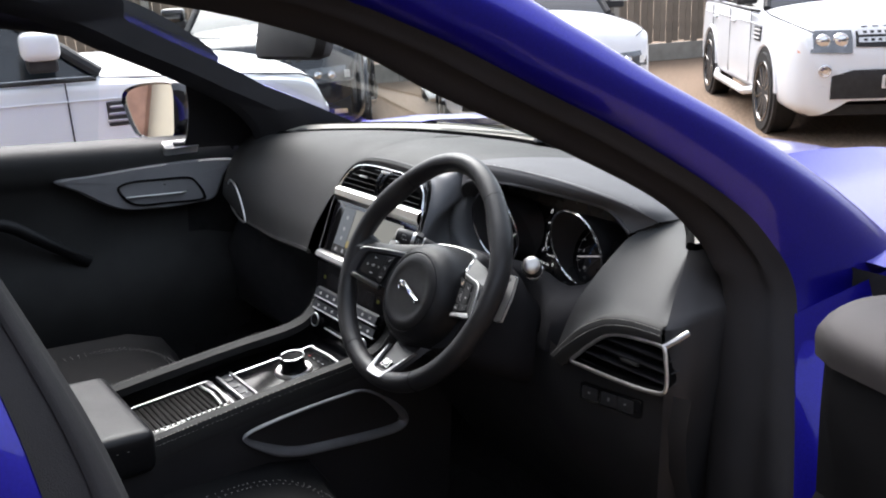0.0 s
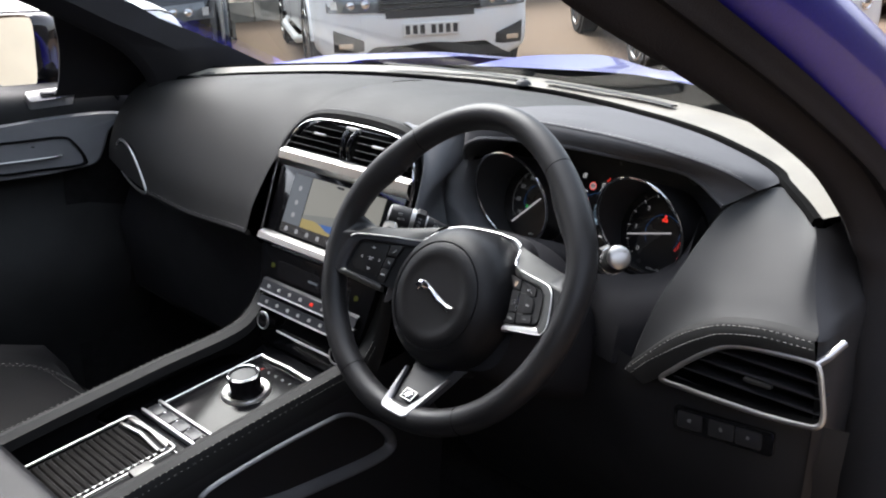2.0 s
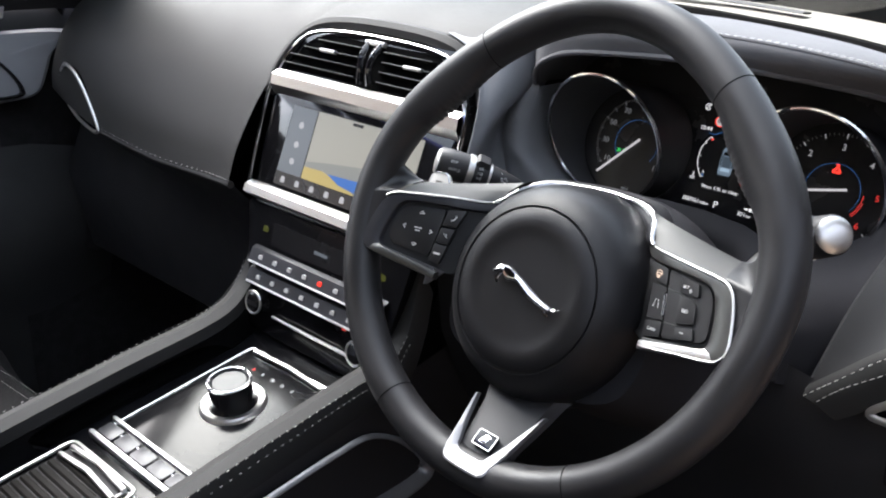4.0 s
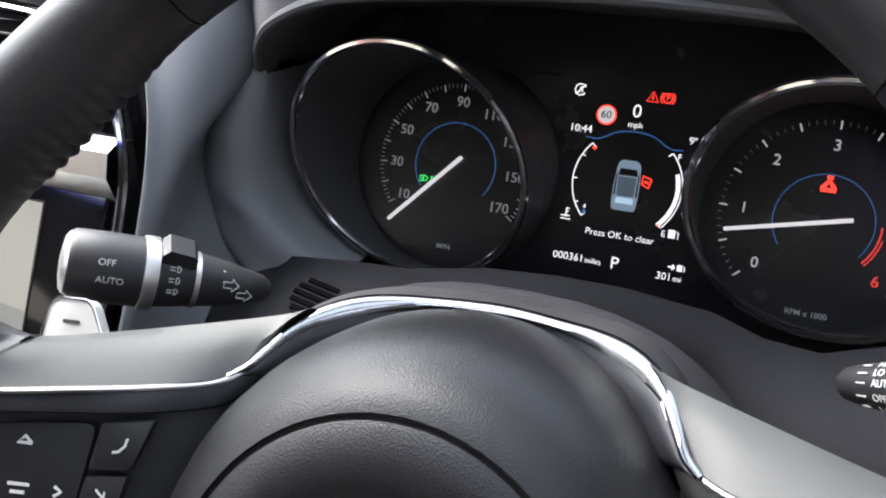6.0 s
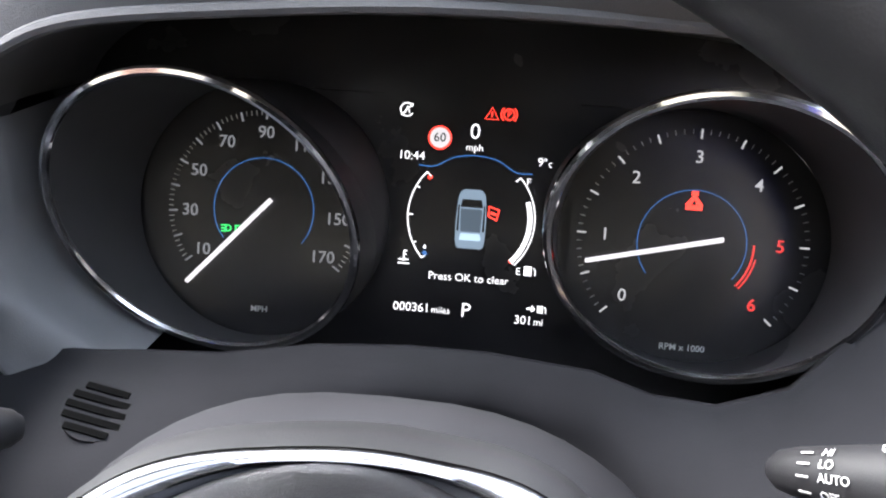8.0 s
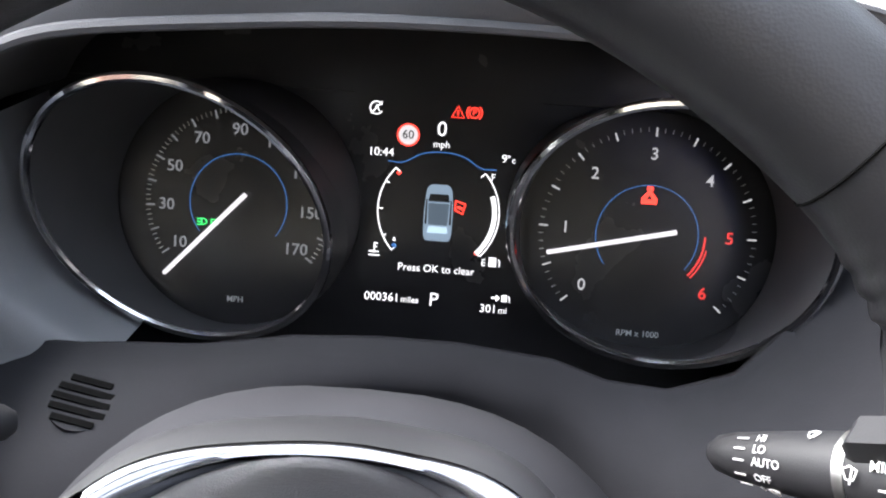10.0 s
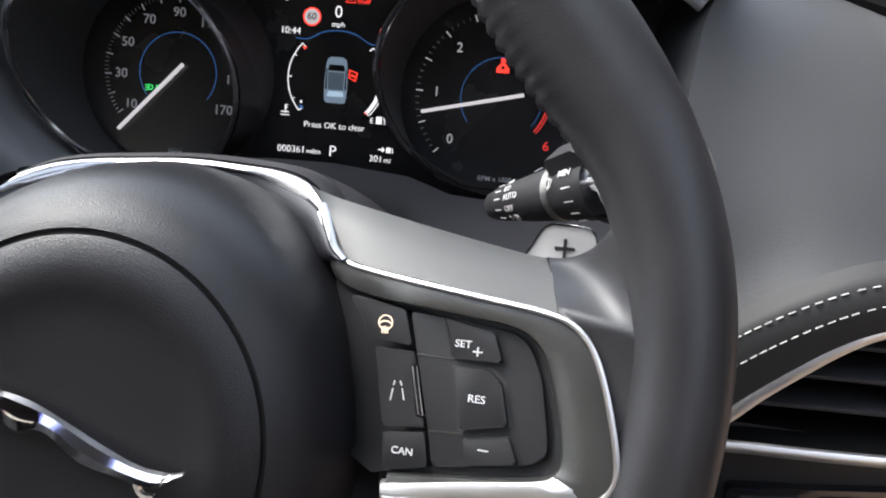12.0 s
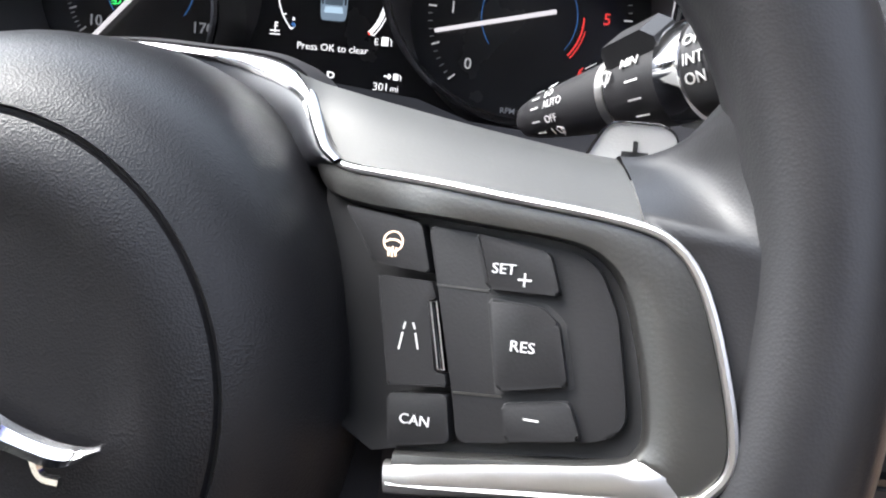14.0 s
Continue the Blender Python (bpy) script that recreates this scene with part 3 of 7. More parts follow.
pad_lines([[(0.1255, -0.0150), (0.1275, -0.0165), (0.1255, -0.0180)], [(0.1050, -0.0150), (0.1030, -0.0165), (0.1050, -0.0180)], [(0.1130, -0.0035), (0.1150, -0.0015), (0.1170, -0.0035), (0.1130, -0.0035)],
           [(0.1130, -0.0285), (0.1150, -0.0305), (0.1170, -0.0285), (0.1130, -0.0285)], [(0.1120, -0.0155), (0.1180, -0.0155)], [(0.1130, -0.0178), (0.1170, -0.0178)]], k_left, 0.0008, 0.0010, flip=-1)
pad_lines([[(0.0868, 0.0010), (0.0872, -0.0012), (0.0888, -0.0030), (0.0905, -0.0034)]], k_phone, 0.0012, 0.0008, flip=-1)
pad_lines([[(0.0900, -0.0180), (0.0935, -0.0145)], [(0.0910, -0.0150), (0.0910, -0.0175)]], k_voice, 0.0012, 0.0006, flip=-1)
pad_lines([[(0.0920, -0.0320), (0.0975, -0.0320)]], k_mode, 0.0012, 0.0016, flip=-1)

# bright trim that arches over the hub from spoke to spoke
half = [(0.0690, 0.0200, -0.0325), (0.0645, 0.0240, -0.0360), (0.0612, 0.0300, -0.0405), (0.0560, 0.0385, -0.0480), (0.0460, 0.0455, -0.0570), (0.0320, 0.0500, -0.0650), (0.0160, 0.0520, -0.0690), (0.0, 0.0525, -0.0700)]
arch = spline(half + [(-q[0] - 0.004, q[1] - 0.004 * (q[0] / 0.07), q[2]) for q in half[-2::-1]], 5)
wide = [0.0010 + 0.0022 * math.exp(-((abs(q.x + 0.002) - 0.046) / 0.018) ** 2) + 0.0010 * math.exp(-((q.x + 0.002) / 0.030) ** 2) for q in arch]
rows = []
for q, w in zip(arch, wide):
    out = Vector((q.x - HUB.x, q.y - HUB.y, 0)).normalized()
    rows.append([q - out * w + Vector((0, 0, -0.004)), q - out * w, q - out * (w * 0.4) + Vector((0, 0, 0.0012)), q + out * (w * 0.4) + Vector((0, 0, 0.0006)), q + out * w + Vector((0, 0, -0.0014)), q + out * (w + 0.0006) + Vector((0, 0, -0.006))])
part("hub_arch", loft(rows), ARCH_METAL, wheel, "chrome arch above the hub", smooth=60)
# satin sheet that carries the arch back to the column
hood_rows = []
for q, w in zip(arch, wide):
    out = Vector((q.x - HUB.x, q.y - HUB.y, 0)).normalized()
    hood_rows.append([q + out * (w + 0.0004) + Vector((0, 0, -0.002)), q + out * (w + 0.003) + Vector((0, 0, -0.009)), q + out * (w + 0.0045) + Vector((0, 0, -0.020)), q + out * 0.002 + Vector((0, 0, -0.040))])
part("arch_back", loft(hood_rows), PLASTIC, wheel, "black shell behind the arch", smooth=60)
inset = []
for k, (q, w) in enumerate(zip(arch, wide)):
    out = Vector((q.x - HUB.x, q.y - HUB.y, 0)).normalized()
    taper = min(1.0, k / 22, (len(arch) - 1 - k) / 22) ** 0.8
    inset.append([q - out * (w + d * taper) + Vector((0, 0, z)) for d, z in ((-0.0004, -0.0006), (0.003, -0.0006), (0.008, -0.0028), (0.016, -0.009))])
part("arch_inset", loft(inset), SHADED_TRIM, wheel, "dark inset under the arch", smooth=60)
# lower spoke with its V-shaped bright trim and badge
def low_n(v):
    return -0.026 + (-0.131 - v) * 0.60


part("lower_spoke", loft([[(c - w, v, n - 0.010), (c - w * 0.8, v, n), (c, v, n + 0.002), (c + w * 0.8, v, n), (c + w, v, n - 0.010)] for c, w, v, n in
     ((0.004, 0.046, -0.095, -0.056), (0.007, 0.035, -0.115, -0.036), (0.008, 0.030, -0.131, -0.0275), (0.007, 0.024, -0.155, -0.0130), (0.006, 0.022, -0.176, -0.001), (0.006, 0.018, -0.188, -0.002))]), PLASTIC, wheel, "black lower spoke")
outer_v = spline([(-0.0220, -0.1290, 0), (-0.0195, -0.1500, 0), (-0.0170, -0.1700, 0), (-0.0135, -0.1768, 0), (-0.0060, -0.1788, 0), (0.0150, -0.1795, 0), (0.0225, -0.1780, 0), (0.0262, -0.1712, 0), (0.0325, -0.1500, 0), (0.0395, -0.1255, 0)], 5)
inner_v = spline([(-0.0205, -0.1290, 0), (-0.0155, -0.1480, 0), (-0.0100, -0.1640, 0), (-0.0080, -0.1668, 0), (-0.0030, -0.1685, 0), (0.0120, -0.1690, 0), (0.0165, -0.1680, 0), (0.0185, -0.1645, 0), (0.0275, -0.1480, 0), (0.0378, -0.1255, 0)], 5)
vee_rows = []
for a, b in zip(outer_v, inner_v):
    row = []
    for f, h in ((0, -0.004), (0, 0.0018), (0.15, 0.0030), (0.85, 0.0024), (1, 0.0012), (1, -0.003)):
        q = a * (1 - f) + b * f
        row.append((q.x, q.y, low_n(q.y) + 0.003 + h))
    vee_rows.append(row)
part("lower_trim", loft(vee_rows, caps=True), LIP, wheel, "satin V-shaped trim")
BADGE = axes((0.0085, -0.1565, low_n(-0.1565) + 0.002), (1, -0.04, 0), (0.04, 1, -0.60))
badge = part("badge", slab(rect(-0.0085, -0.0065, 0.0085, 0.0065, 0.001), -0.004, 0.003, 0.001), GLOSS, wheel, "small gloss black badge", m=BADGE)
part("badge_rim", tube([(a, b, 0.0028) for a, b in rect(-0.0082, -0.0062, 0.0082, 0.0062, 0.001)], 0.0005, 6, True), SATIN, badge, m=BADGE)
part("badge_mark", slab(rounded([(-0.004, -0.0035), (0.0015, -0.0035), (0.0045, 0.0035), (-0.001, 0.0035)], 0.001), 0.003, 0.0036, 0.0003), CHROME, badge, m=BADGE)

PADDLE_METAL = material("bead_blasted_metal", (0.50, 0.50, 0.48), 0.5, 0.1, vary=0.1, vary_scale=40, grain=1500, relief=0.1)
# shift paddles behind the upper spokes
PADDLE = [(0.120, 0.009), (0.1270, 0.026), (0.1330, 0.0372), (0.1356, 0.0392), (0.1480, 0.0392), (0.1515, 0.0370), (0.1560, 0.008), (0.1550, -0.030), (0.142, -0.034)]
for side, label in ((1, "satin metal shift paddle with a plus sign"), (-1, "satin metal shift paddle")):
    flip = SIDES[side]
    paddle = part("shift_paddle", slab(rounded(PADDLE, 0.002), -0.0570, -0.0520, 0.0008), PADDLE_METAL, wheel, label, m=flip)
    edge = [(a, b, -0.0520) for a, b in rounded(PADDLE, 0.002)]
    part("paddle_edge", tube(edge, 0.0005, 6, True), CHROME, paddle, m=flip)
    bm = band([(0.1378, 0.0312), (0.1446, 0.0312)], 0.0012, -0.0522, -0.0516)
    if side > 0:
        band([(0.1412, 0.0278), (0.1412, 0.0346)], 0.0012, -0.0522, -0.0516, bm)
    part("paddle_sign", bm, GUNMETAL, paddle, m=flip, smooth=0)

# ---------- steering column shroud
column = thing("steering_column", "black plastic steering column shroud behind the wheel", "steering column", WHEEL)
shroud = []
for n, rx, ry, cy in ((-0.045, 0.088, 0.070, -0.040), (-0.075, 0.100, 0.083, -0.034), (-0.110, 0.108, 0.092, -0.030), (-0.150, 0.112, 0.092, -0.033), (-0.185, 0.108, 0.082, -0.040), (-0.26, 0.10, 0.065, -0.05)):
    shroud.append([Vector((HUB.x + rx * math.copysign(abs(math.cos(a)) ** 0.75, math.cos(a)), cy + ry * math.copysign(abs(math.sin(a)) ** 0.8, math.sin(a)) - 0.018 * math.cos(a) ** 2, n)) for a in [2 * math.pi * k / 64 for k in range(64)]])
shroud = [list(r) for r in zip(*[spline([row[k] for row in shroud], 5) for k in range(64)])]
part("shroud", loft(shroud, close_u=True, caps=True), COWL, column, "moulded black plastic shroud")

# ---------- instrument cluster: x right, y up the face, z towards the driver
LEANC = math.atan(0.2945)
CLUSTER = axes((-0.75, 1.145, 1.147), (1, 0, 0), (0, math.sin(LEANC), math.cos(LEANC)))
cluster = thing("instrument_cluster", "lit instrument cluster with two chrome-ringed dials and a centre display", "instrument cluster", CAR @ CLUSTER)
face = part("face", slab(rounded([(-0.215, -0.075), (-0.06, -0.085), (0.03, -0.085), (0.19, -0.075), (0.185, 0.075), (0.06, 0.088), (-0.09, 0.088), (-0.21, 0.075)], 0.03, 6), -0.02, -0.001, 0.0), SCREEN_OFF, cluster, "black face", smooth=0)


def dial(name, label, centre, ring_at, ring_r, ring_yaw, marks, tick_r, num_r, step, first, ticks, needle, legend, glow, warm=()):
    hub = part(name, slab(arc(0.058, 0, 360, 47, centre)[:-1], -0.0009, 0.0002, 0.0), SCREEN_OFF, cluster, label, smooth=0)
    minor = bmesh.new()
    for k in range(ticks * 10 + 1):
        a = radians(first - step * ticks * k / (ticks * 10))
        big = k % 5 == 0
        r0, r1, w = (tick_r - 0.0042, tick_r, 0.0008) if big else (tick_r - 0.0022, tick_r, 0.0003)
        line = [(centre[0] + r * math.cos(a), centre[1] + r * math.sin(a)) for r in (r0, r1)]
        if big:
            part("major_tick", band(line, w, 0.0003, 0.0006), glow, hub, smooth=0)
        else:
            band(line, w, 0.0003, 0.0006, minor)
    part("minor_ticks", minor, MARKING, hub, smooth=0)
    for k, text in enumerate(marks):
        a = radians(first - step * k)
        at = (centre[0] + num_r * math.cos(a), centre[1] + num_r * math.sin(a), 0.0005)
        part("number", words(text, 0.0058, at), LIT_DEEP_RED if text in warm else glow, hub, smooth=0)
    blue = arc(0.0240, -38, 218, 48, centre)
    part("blue_line", band(blue, 0.00035, 0.0003, 0.0005), LIT_BLUE, hub, smooth=0)
    part("legend", words(legend, 0.0030, (centre[0], centre[1] - 0.0475, 0.0005)), MARKING, hub, smooth=0)
    (ax, ay), (bx, by) = needle
    n = Vector((bx - ax, by - ay)).normalized()
    s = Vector((-n.y, n.x))
    outline = [Vector((ax, ay)) + s * 0.0011, Vector((ax, ay)) - s * 0.0011, Vector((bx, by)) - s * 0.0010, Vector((bx, by)) + s * 0.0010]
    part("needle", slab(rounded([(q.x, q.y) for q in outline], 0.0006), 0.0030, 0.0042, 0.0003), LIT_NEEDLE, hub, "pale lit needle")
    inv = CLUSTER.inverted()
    rm = inv @ axes(ring_at, (math.cos(ring_yaw), math.sin(ring_yaw), 0), (0, -math.sin(0.23), math.cos(0.23)))
    circle = [rm @ Vector((ring_r * math.cos(2 * math.pi * k / 72), ring_r * math.sin(2 * math.pi * k / 72), 0)) for k in range(72)]
    part("chrome_ring", tube(circle, 0.0021, 8, True, up=rm.col[2].xyz), CHROME, cluster, "chrome dial ring")
    back = [Vector((centre[0] + 0.060 * math.cos(2 * math.pi * k / 72), centre[1] + 0.060 * math.sin(2 * math.pi * k / 72), 0.0005)) for k in range(72)]
    shrink = [rm @ Vector(((ring_r - 0.0015) * math.cos(2 * math.pi * k / 72), (ring_r - 0.0015) * math.sin(2 * math.pi * k / 72), -0.001)) for k in range(72)]
    part("dial_barrel", loft([shrink, [a * 0.5 + b * 0.5 for a, b in zip(shrink, back)], back], close_u=True), BARREL, cluster, "dark barrel round the dial")
    outer = [rm @ Vector(((ring_r + 0.0015) * math.cos(2 * math.pi * k / 72), (ring_r + 0.0015) * math.sin(2 * math.pi * k / 72), -0.001)) for k in range(72)]
    skirt = [Vector((q.x * 1.0, q.y * 1.0, 0.0)) for q in outer]
    part("dial_collar", loft([outer, skirt], close_u=True), PLASTIC, cluster, "black outer collar of the dial")
    return hub


speedo = dial("speedometer", "speedometer with white numbers and a lit needle", (-0.106, -0.004), (-0.866, 1.090, 1.1555), 0.0665, -0.08,
              ["10", "30", "50", "70", "90", "110", "130", "150", "170"], 0.0460, 0.0357, 31.4, 216, 8, ((-0.1016, 0.0010), (-0.1411, -0.0407)), "MPH", LIT_DIMMER)
tacho = dial("rev_counter", "rev counter with a red zone from five thousand", (0.091, -0.005), (-0.661, 1.083, 1.1630), 0.0640, -0.13,
             ["0", "1", "2", "3", "4", "5", "6"], 0.0510, 0.0385, 44.0, 222, 6, ((0.1042, -0.0019), (0.0444, -0.0159)), "RPM x 1000", LIT_DIM, ("5", "6"))
part("red_zone", band(arc(0.0272, 3, -40, 16, (0.091, -0.005)), 0.0008, 0.0003, 0.0006, band(arc(0.0288, -10, -40, 12, (0.091, -0.005)), 0.0006, 0.0003, 0.0006)), LIT_DEEP_RED, tacho, smooth=0)
seatbelt = band([(0.0905, 0.0185), (0.0905, 0.0165)], 0.0030, 0.0003, 0.0006, band([(0.0875, 0.0118), (0.0905, 0.0160), (0.0935, 0.0118)], 0.0024, 0.0003, 0.0006))
part("seatbelt_lamp", band([(0.0868, 0.0112), (0.0942, 0.0112)], 0.0022, 0.0003, 0.0006, seatbelt), LIT_RED, tacho, "lit red seat-belt lamp", smooth=0)
green = band([(-0.1262, -0.0128), (-0.1238, -0.0128)], 0.0005, 0.0003, 0.0006)
for dv in (-0.0142, -0.0156):
    band([(-0.1262, dv), (-0.1238, dv)], 0.0005, 0.0003, 0.0006, green)
join(green, words("D D", 0.0034, (-0.1203, -0.0142, 0.0005)))
part("lights_lamp", green, LIT_GREEN, speedo, "lit green side-light lamp", smooth=0)

# centre display
display = part("display", slab(rect(-0.052, -0.058, 0.037, 0.062, 0.004), -0.0009, 0.0002, 0.0), SCREEN_OFF, cluster, "dark centre display with lit readings", smooth=0)


def shown(text, size, x, y, mat=None, align="CENTER"):
    part("reading", words(text, size, (x, y, 0.0005), align, weight=-0.006), mat or LIT_WHITE, display, smooth=0)


def lit(lines, width, mat, name="lit_mark", closed=False):
    for line in lines:
        part(name, band(line, width, 0.0003, 0.0006, closed=closed), mat, display, smooth=0)


shown("0", 0.0072, -0.0092, 0.0382)
shown("mph", 0.0033, -0.0090, 0.0311)
shown("10:44", 0.0041, -0.0376, 0.0258)
shown("9", 0.0041, 0.0212, 0.0264)
shown("c", 0.0034, 0.0257, 0.0260)
lit([[(0.0233 + 0.0006 * math.cos(k), 0.0278 + 0.0006 * math.sin(k)) for k in range(6)]], 0.0003, LIT_WHITE, closed=True)
shown("Press OK to clear", 0.0037, -0.0078, -0.0288)
shown("000361", 0.0042, -0.0420, -0.0444, align="LEFT")
shown("miles", 0.0031, -0.0196, -0.0448)
shown("P", 0.0068, -0.0079, -0.0440)
shown("301", 0.0041, 0.0188, -0.0462)
shown("mi", 0.0033, 0.0258, -0.0466)
part("speed_sign", slab(arc(0.0050, 0, 360, 35, (-0.0251, 0.0347))[:-1], 0.0003, 0.0005, 0.0), LIT_SIGN, display, "round white speed-limit sign", smooth=0)
part("sign_rim", band(arc(0.0050, 0, 350, 35, (-0.0251, 0.0347)), 0.0008, 0.0004, 0.0007, closed=True), LIT_RED, display, smooth=0)
part("sign_number", words("60", 0.0042, (-0.0251, 0.0347, 0.0010), weight=0.008), INK, display, smooth=0)
lit([arc(0.0030, 30, 330, 20, (-0.0410, 0.0465)), [(-0.0435, 0.0438), (-0.0384, 0.0494)], [(-0.0420, 0.0448), (-0.0408, 0.0482), (-0.0398, 0.0450)]], 0.0006, LIT_WHITE, "stop_start_lamp")
lit([[(-0.0052, 0.0444), (-0.0022, 0.0497), (0.0008, 0.0444)]], 0.0006, LIT_RED, "warning_triangle", True)
lit([[(-0.0022, 0.0455), (-0.0022, 0.0478)]], 0.0007, LIT_RED)
lit([arc(0.0024, 0, 340, 24, (0.0055, 0.0470))], 0.0006, LIT_RED, "brake_lamp", True)
lit([arc(0.0036, 130, 230, 10, (0.0055, 0.0470)), arc(0.0036, -50, 50, 10, (0.0055, 0.0470))], 0.0006, LIT_RED)
part("brake_letter", words("P", 0.0028, (0.0056, 0.0470, 0.0006)), LIT_RED, display, smooth=0)
lit([[(q.x, q.y) for q in spline([(-0.034, 0.0218, 0), (-0.0265, 0.0218, 0), (-0.018, 0.0262, 0), (-0.008, 0.0276, 0), (0.002, 0.0260, 0), (0.0105, 0.0212, 0), (0.018, 0.0210, 0)], 5)]], 0.0005, LIT_BLUE, "blue_arch")
lit([arc(0.0292, 137, 223, 28, (-0.0085, -0.0010))], 0.0006, LIT_WHITE, "temperature_scale")
lit([[(-0.0378, -0.0010), (-0.0352, -0.0010)], [(-0.0345, 0.0122), (-0.0328, 0.0114)], [(-0.0345, -0.0142), (-0.0330, -0.0134)], [(-0.0300, 0.0188), (-0.0278, 0.0170)], [(-0.0300, -0.0208), (-0.0280, -0.0192)]], 0.0006, LIT_WHITE)
lit([[(-0.0290, 0.0172), (-0.0278, 0.0160)]], 0.0020, LIT_RED)
lit([[(-0.0294, -0.0192), (-0.0282, -0.0180)]], 0.0022, LIT_BLUE)
lit([[(-0.0295, -0.0160), (-0.0283, -0.0160)], [(-0.0289, -0.0163), (-0.0289, -0.0147)]], 0.0008, LIT_WHITE)
lit([[(-0.0383, -0.0230), (-0.0383, -0.0178)], [(-0.0383, -0.0182), (-0.0368, -0.0182)], [(-0.0383, -0.0198), (-0.0370, -0.0198)], [(-0.0410, -0.0222), (-0.0360, -0.0222)], [(-0.0410, -0.0240), (-0.0356, -0.0240)]], 0.0006, LIT_WHITE, "coolant_symbol")
lit([arc(0.0292, 43, -43, 28, (-0.0085, -0.0010))], 0.0006, LIT_WHITE, "fuel_scale")
lit([arc(0.0270, 20, -43, 24, (-0.0085, -0.0010))], 0.0022, LIT_WHITE, "fuel_bar")
lit([[(0.0128, 0.0188), (0.0108, 0.0170)], [(0.0102, -0.0186), (0.0124, -0.0206)]], 0.0006, LIT_WHITE)
lit([[(0.0106, -0.0188), (0.0116, -0.0198)]], 0.0020, LIT_RED)
shown("F", 0.0034, 0.0166, 0.0172)
shown("E", 0.0034, 0.0148, -0.0238)
for x, y, s in ((0.0192, -0.0232, 1.0), (0.0262, -0.0405, 0.75)):
    lit([[(x - 0.0018 * s, y), (x + 0.0018 * s, y)]], 0.0044 * s, LIT_WHITE, "fuel_symbol")
    lit([[(x + 0.0026 * s, y + 0.0016 * s), (x + 0.0034 * s, y + 0.0004 * s), (x + 0.0034 * s, y - 0.0022 * s)]], 0.0005, LIT_WHITE)
lit([[(0.0200, -0.0405), (0.0232, -0.0405)], [(0.0222, -0.0392), (0.0236, -0.0405), (0.0222, -0.0418)]], 0.0009, LIT_WHITE)
LIT_CAR = glowing("lit_car_blue", (0.34, 0.46, 0.58), 0.085)
LIT_CARDARK = glowing("lit_car_shadow", (0.10, 0.14, 0.18), 0.10)
LIT_CARGLASS = glowing("lit_car_glass", (0.45, 0.62, 0.75), 0.16)
CARX = -0.0084
outline = [(-0.0060, -0.0150), (0.0060, -0.0150), (0.0068, -0.0118), (0.0070, -0.002), (0.0064, 0.0072), (0.0058, 0.0105), (0.0040, 0.0122), (-0.0040, 0.0122), (-0.0058, 0.0105), (-0.0064, 0.0072), (-0.0070, -0.002), (-0.0068, -0.0118)]
part("car_picture", slab(rounded([(CARX + a, b) for a, b in outline], 0.0016), 0.0003, 0.0005, 0.0), LIT_CAR, display, "small lit picture of a car", smooth=0)
for name, pts, mat in (("car_screen", [(-0.0052, 0.0040), (0.0052, 0.0040), (0.0044, 0.0076), (-0.0044, 0.0076)], SCREEN_OFF), ("car_roof", [(-0.0046, -0.0072), (0.0046, -0.0072), (0.0050, 0.0032), (-0.0050, 0.0032)], LIT_CARDARK),
                       ("car_rear_glass", [(-0.0050, -0.0112), (0.0050, -0.0112), (0.0044, -0.0080), (-0.0044, -0.0080)], LIT_CARGLASS), ("car_side_glass", [(-0.0064, -0.0070), (-0.0054, -0.0070), (-0.0056, 0.0050), (-0.0062, 0.0050)], SCREEN_OFF), ("car_side_glass", [(0.0054, -0.0070), (0.0064, -0.0070), (0.0062, 0.0050), (0.0056, 0.0050)], SCREEN_OFF)):
    part(name, slab(rounded([(CARX + a, b) for a, b in pts], 0.0004), 0.0005, 0.0007, 0.0), mat, display, smooth=0)
lit([[(-0.0004, 0.0050), (0.0042, 0.0036), (0.0032, -0.0012), (-0.0006, 0.0006)]], 0.0009, LIT_RED, "open_door_mark", True)
lit([[(0.0004, 0.0022), (0.0030, 0.0014)]], 0.0012, LIT_RED)

# ---------- dashboard
dash = thing("dashboard", "black stitched leather dashboard with a curved top and driver's hood", "dashboard")


def sheet(stations, n=6, m=4):
    """A smooth skin through stations (x, [(y, z), ...])."""
    rows = [spline([(x, y, z) for y, z in prof], m) for x, prof in stations]
    columns = [spline([r[j] for r in rows], n) for j in range(len(rows[0]))]
    return loft([[c[i] for c in columns] for i in range(len(columns[0]))])


# passenger side and middle: from the groove under the windscreen down to the stitched lower edge
MAIN = [
    (-1.885, [(1.115, 1.198), (1.100, 1.190), (1.075, 1.171), (1.045, 1.130), (1.025, 1.080), (1.020, 1.045)]),
    (-1.800, [(1.165, 1.208), (1.130, 1.207), (1.080, 1.186), (1.035, 1.135), (1.012, 1.075), (1.006, 1.030)]),
    (-1.690, [(1.245, 1.222), (1.175, 1.225), (1.095, 1.204), (1.035, 1.145), (1.004, 1.075), (0.994, 1.016)]),
    (-1.500, [(1.350, 1.238), (1.240, 1.245), (1.115, 1.228), (1.035, 1.165), (0.988, 1.085), (0.970, 1.020)]),
    (-1.330, [(1.405, 1.244), (1.270, 1.254), (1.125, 1.237), (1.030, 1.175), (0.972, 1.095), (0.950, 1.036)]),
    (-1.285, [(1.412, 1.245), (1.275, 1.255), (1.125, 1.237), (1.028, 1.175), (0.966, 1.095), (0.943, 1.040)]),
]
part("passenger_pad", sheet(MAIN), PAD, dash, "curved black leather pad")
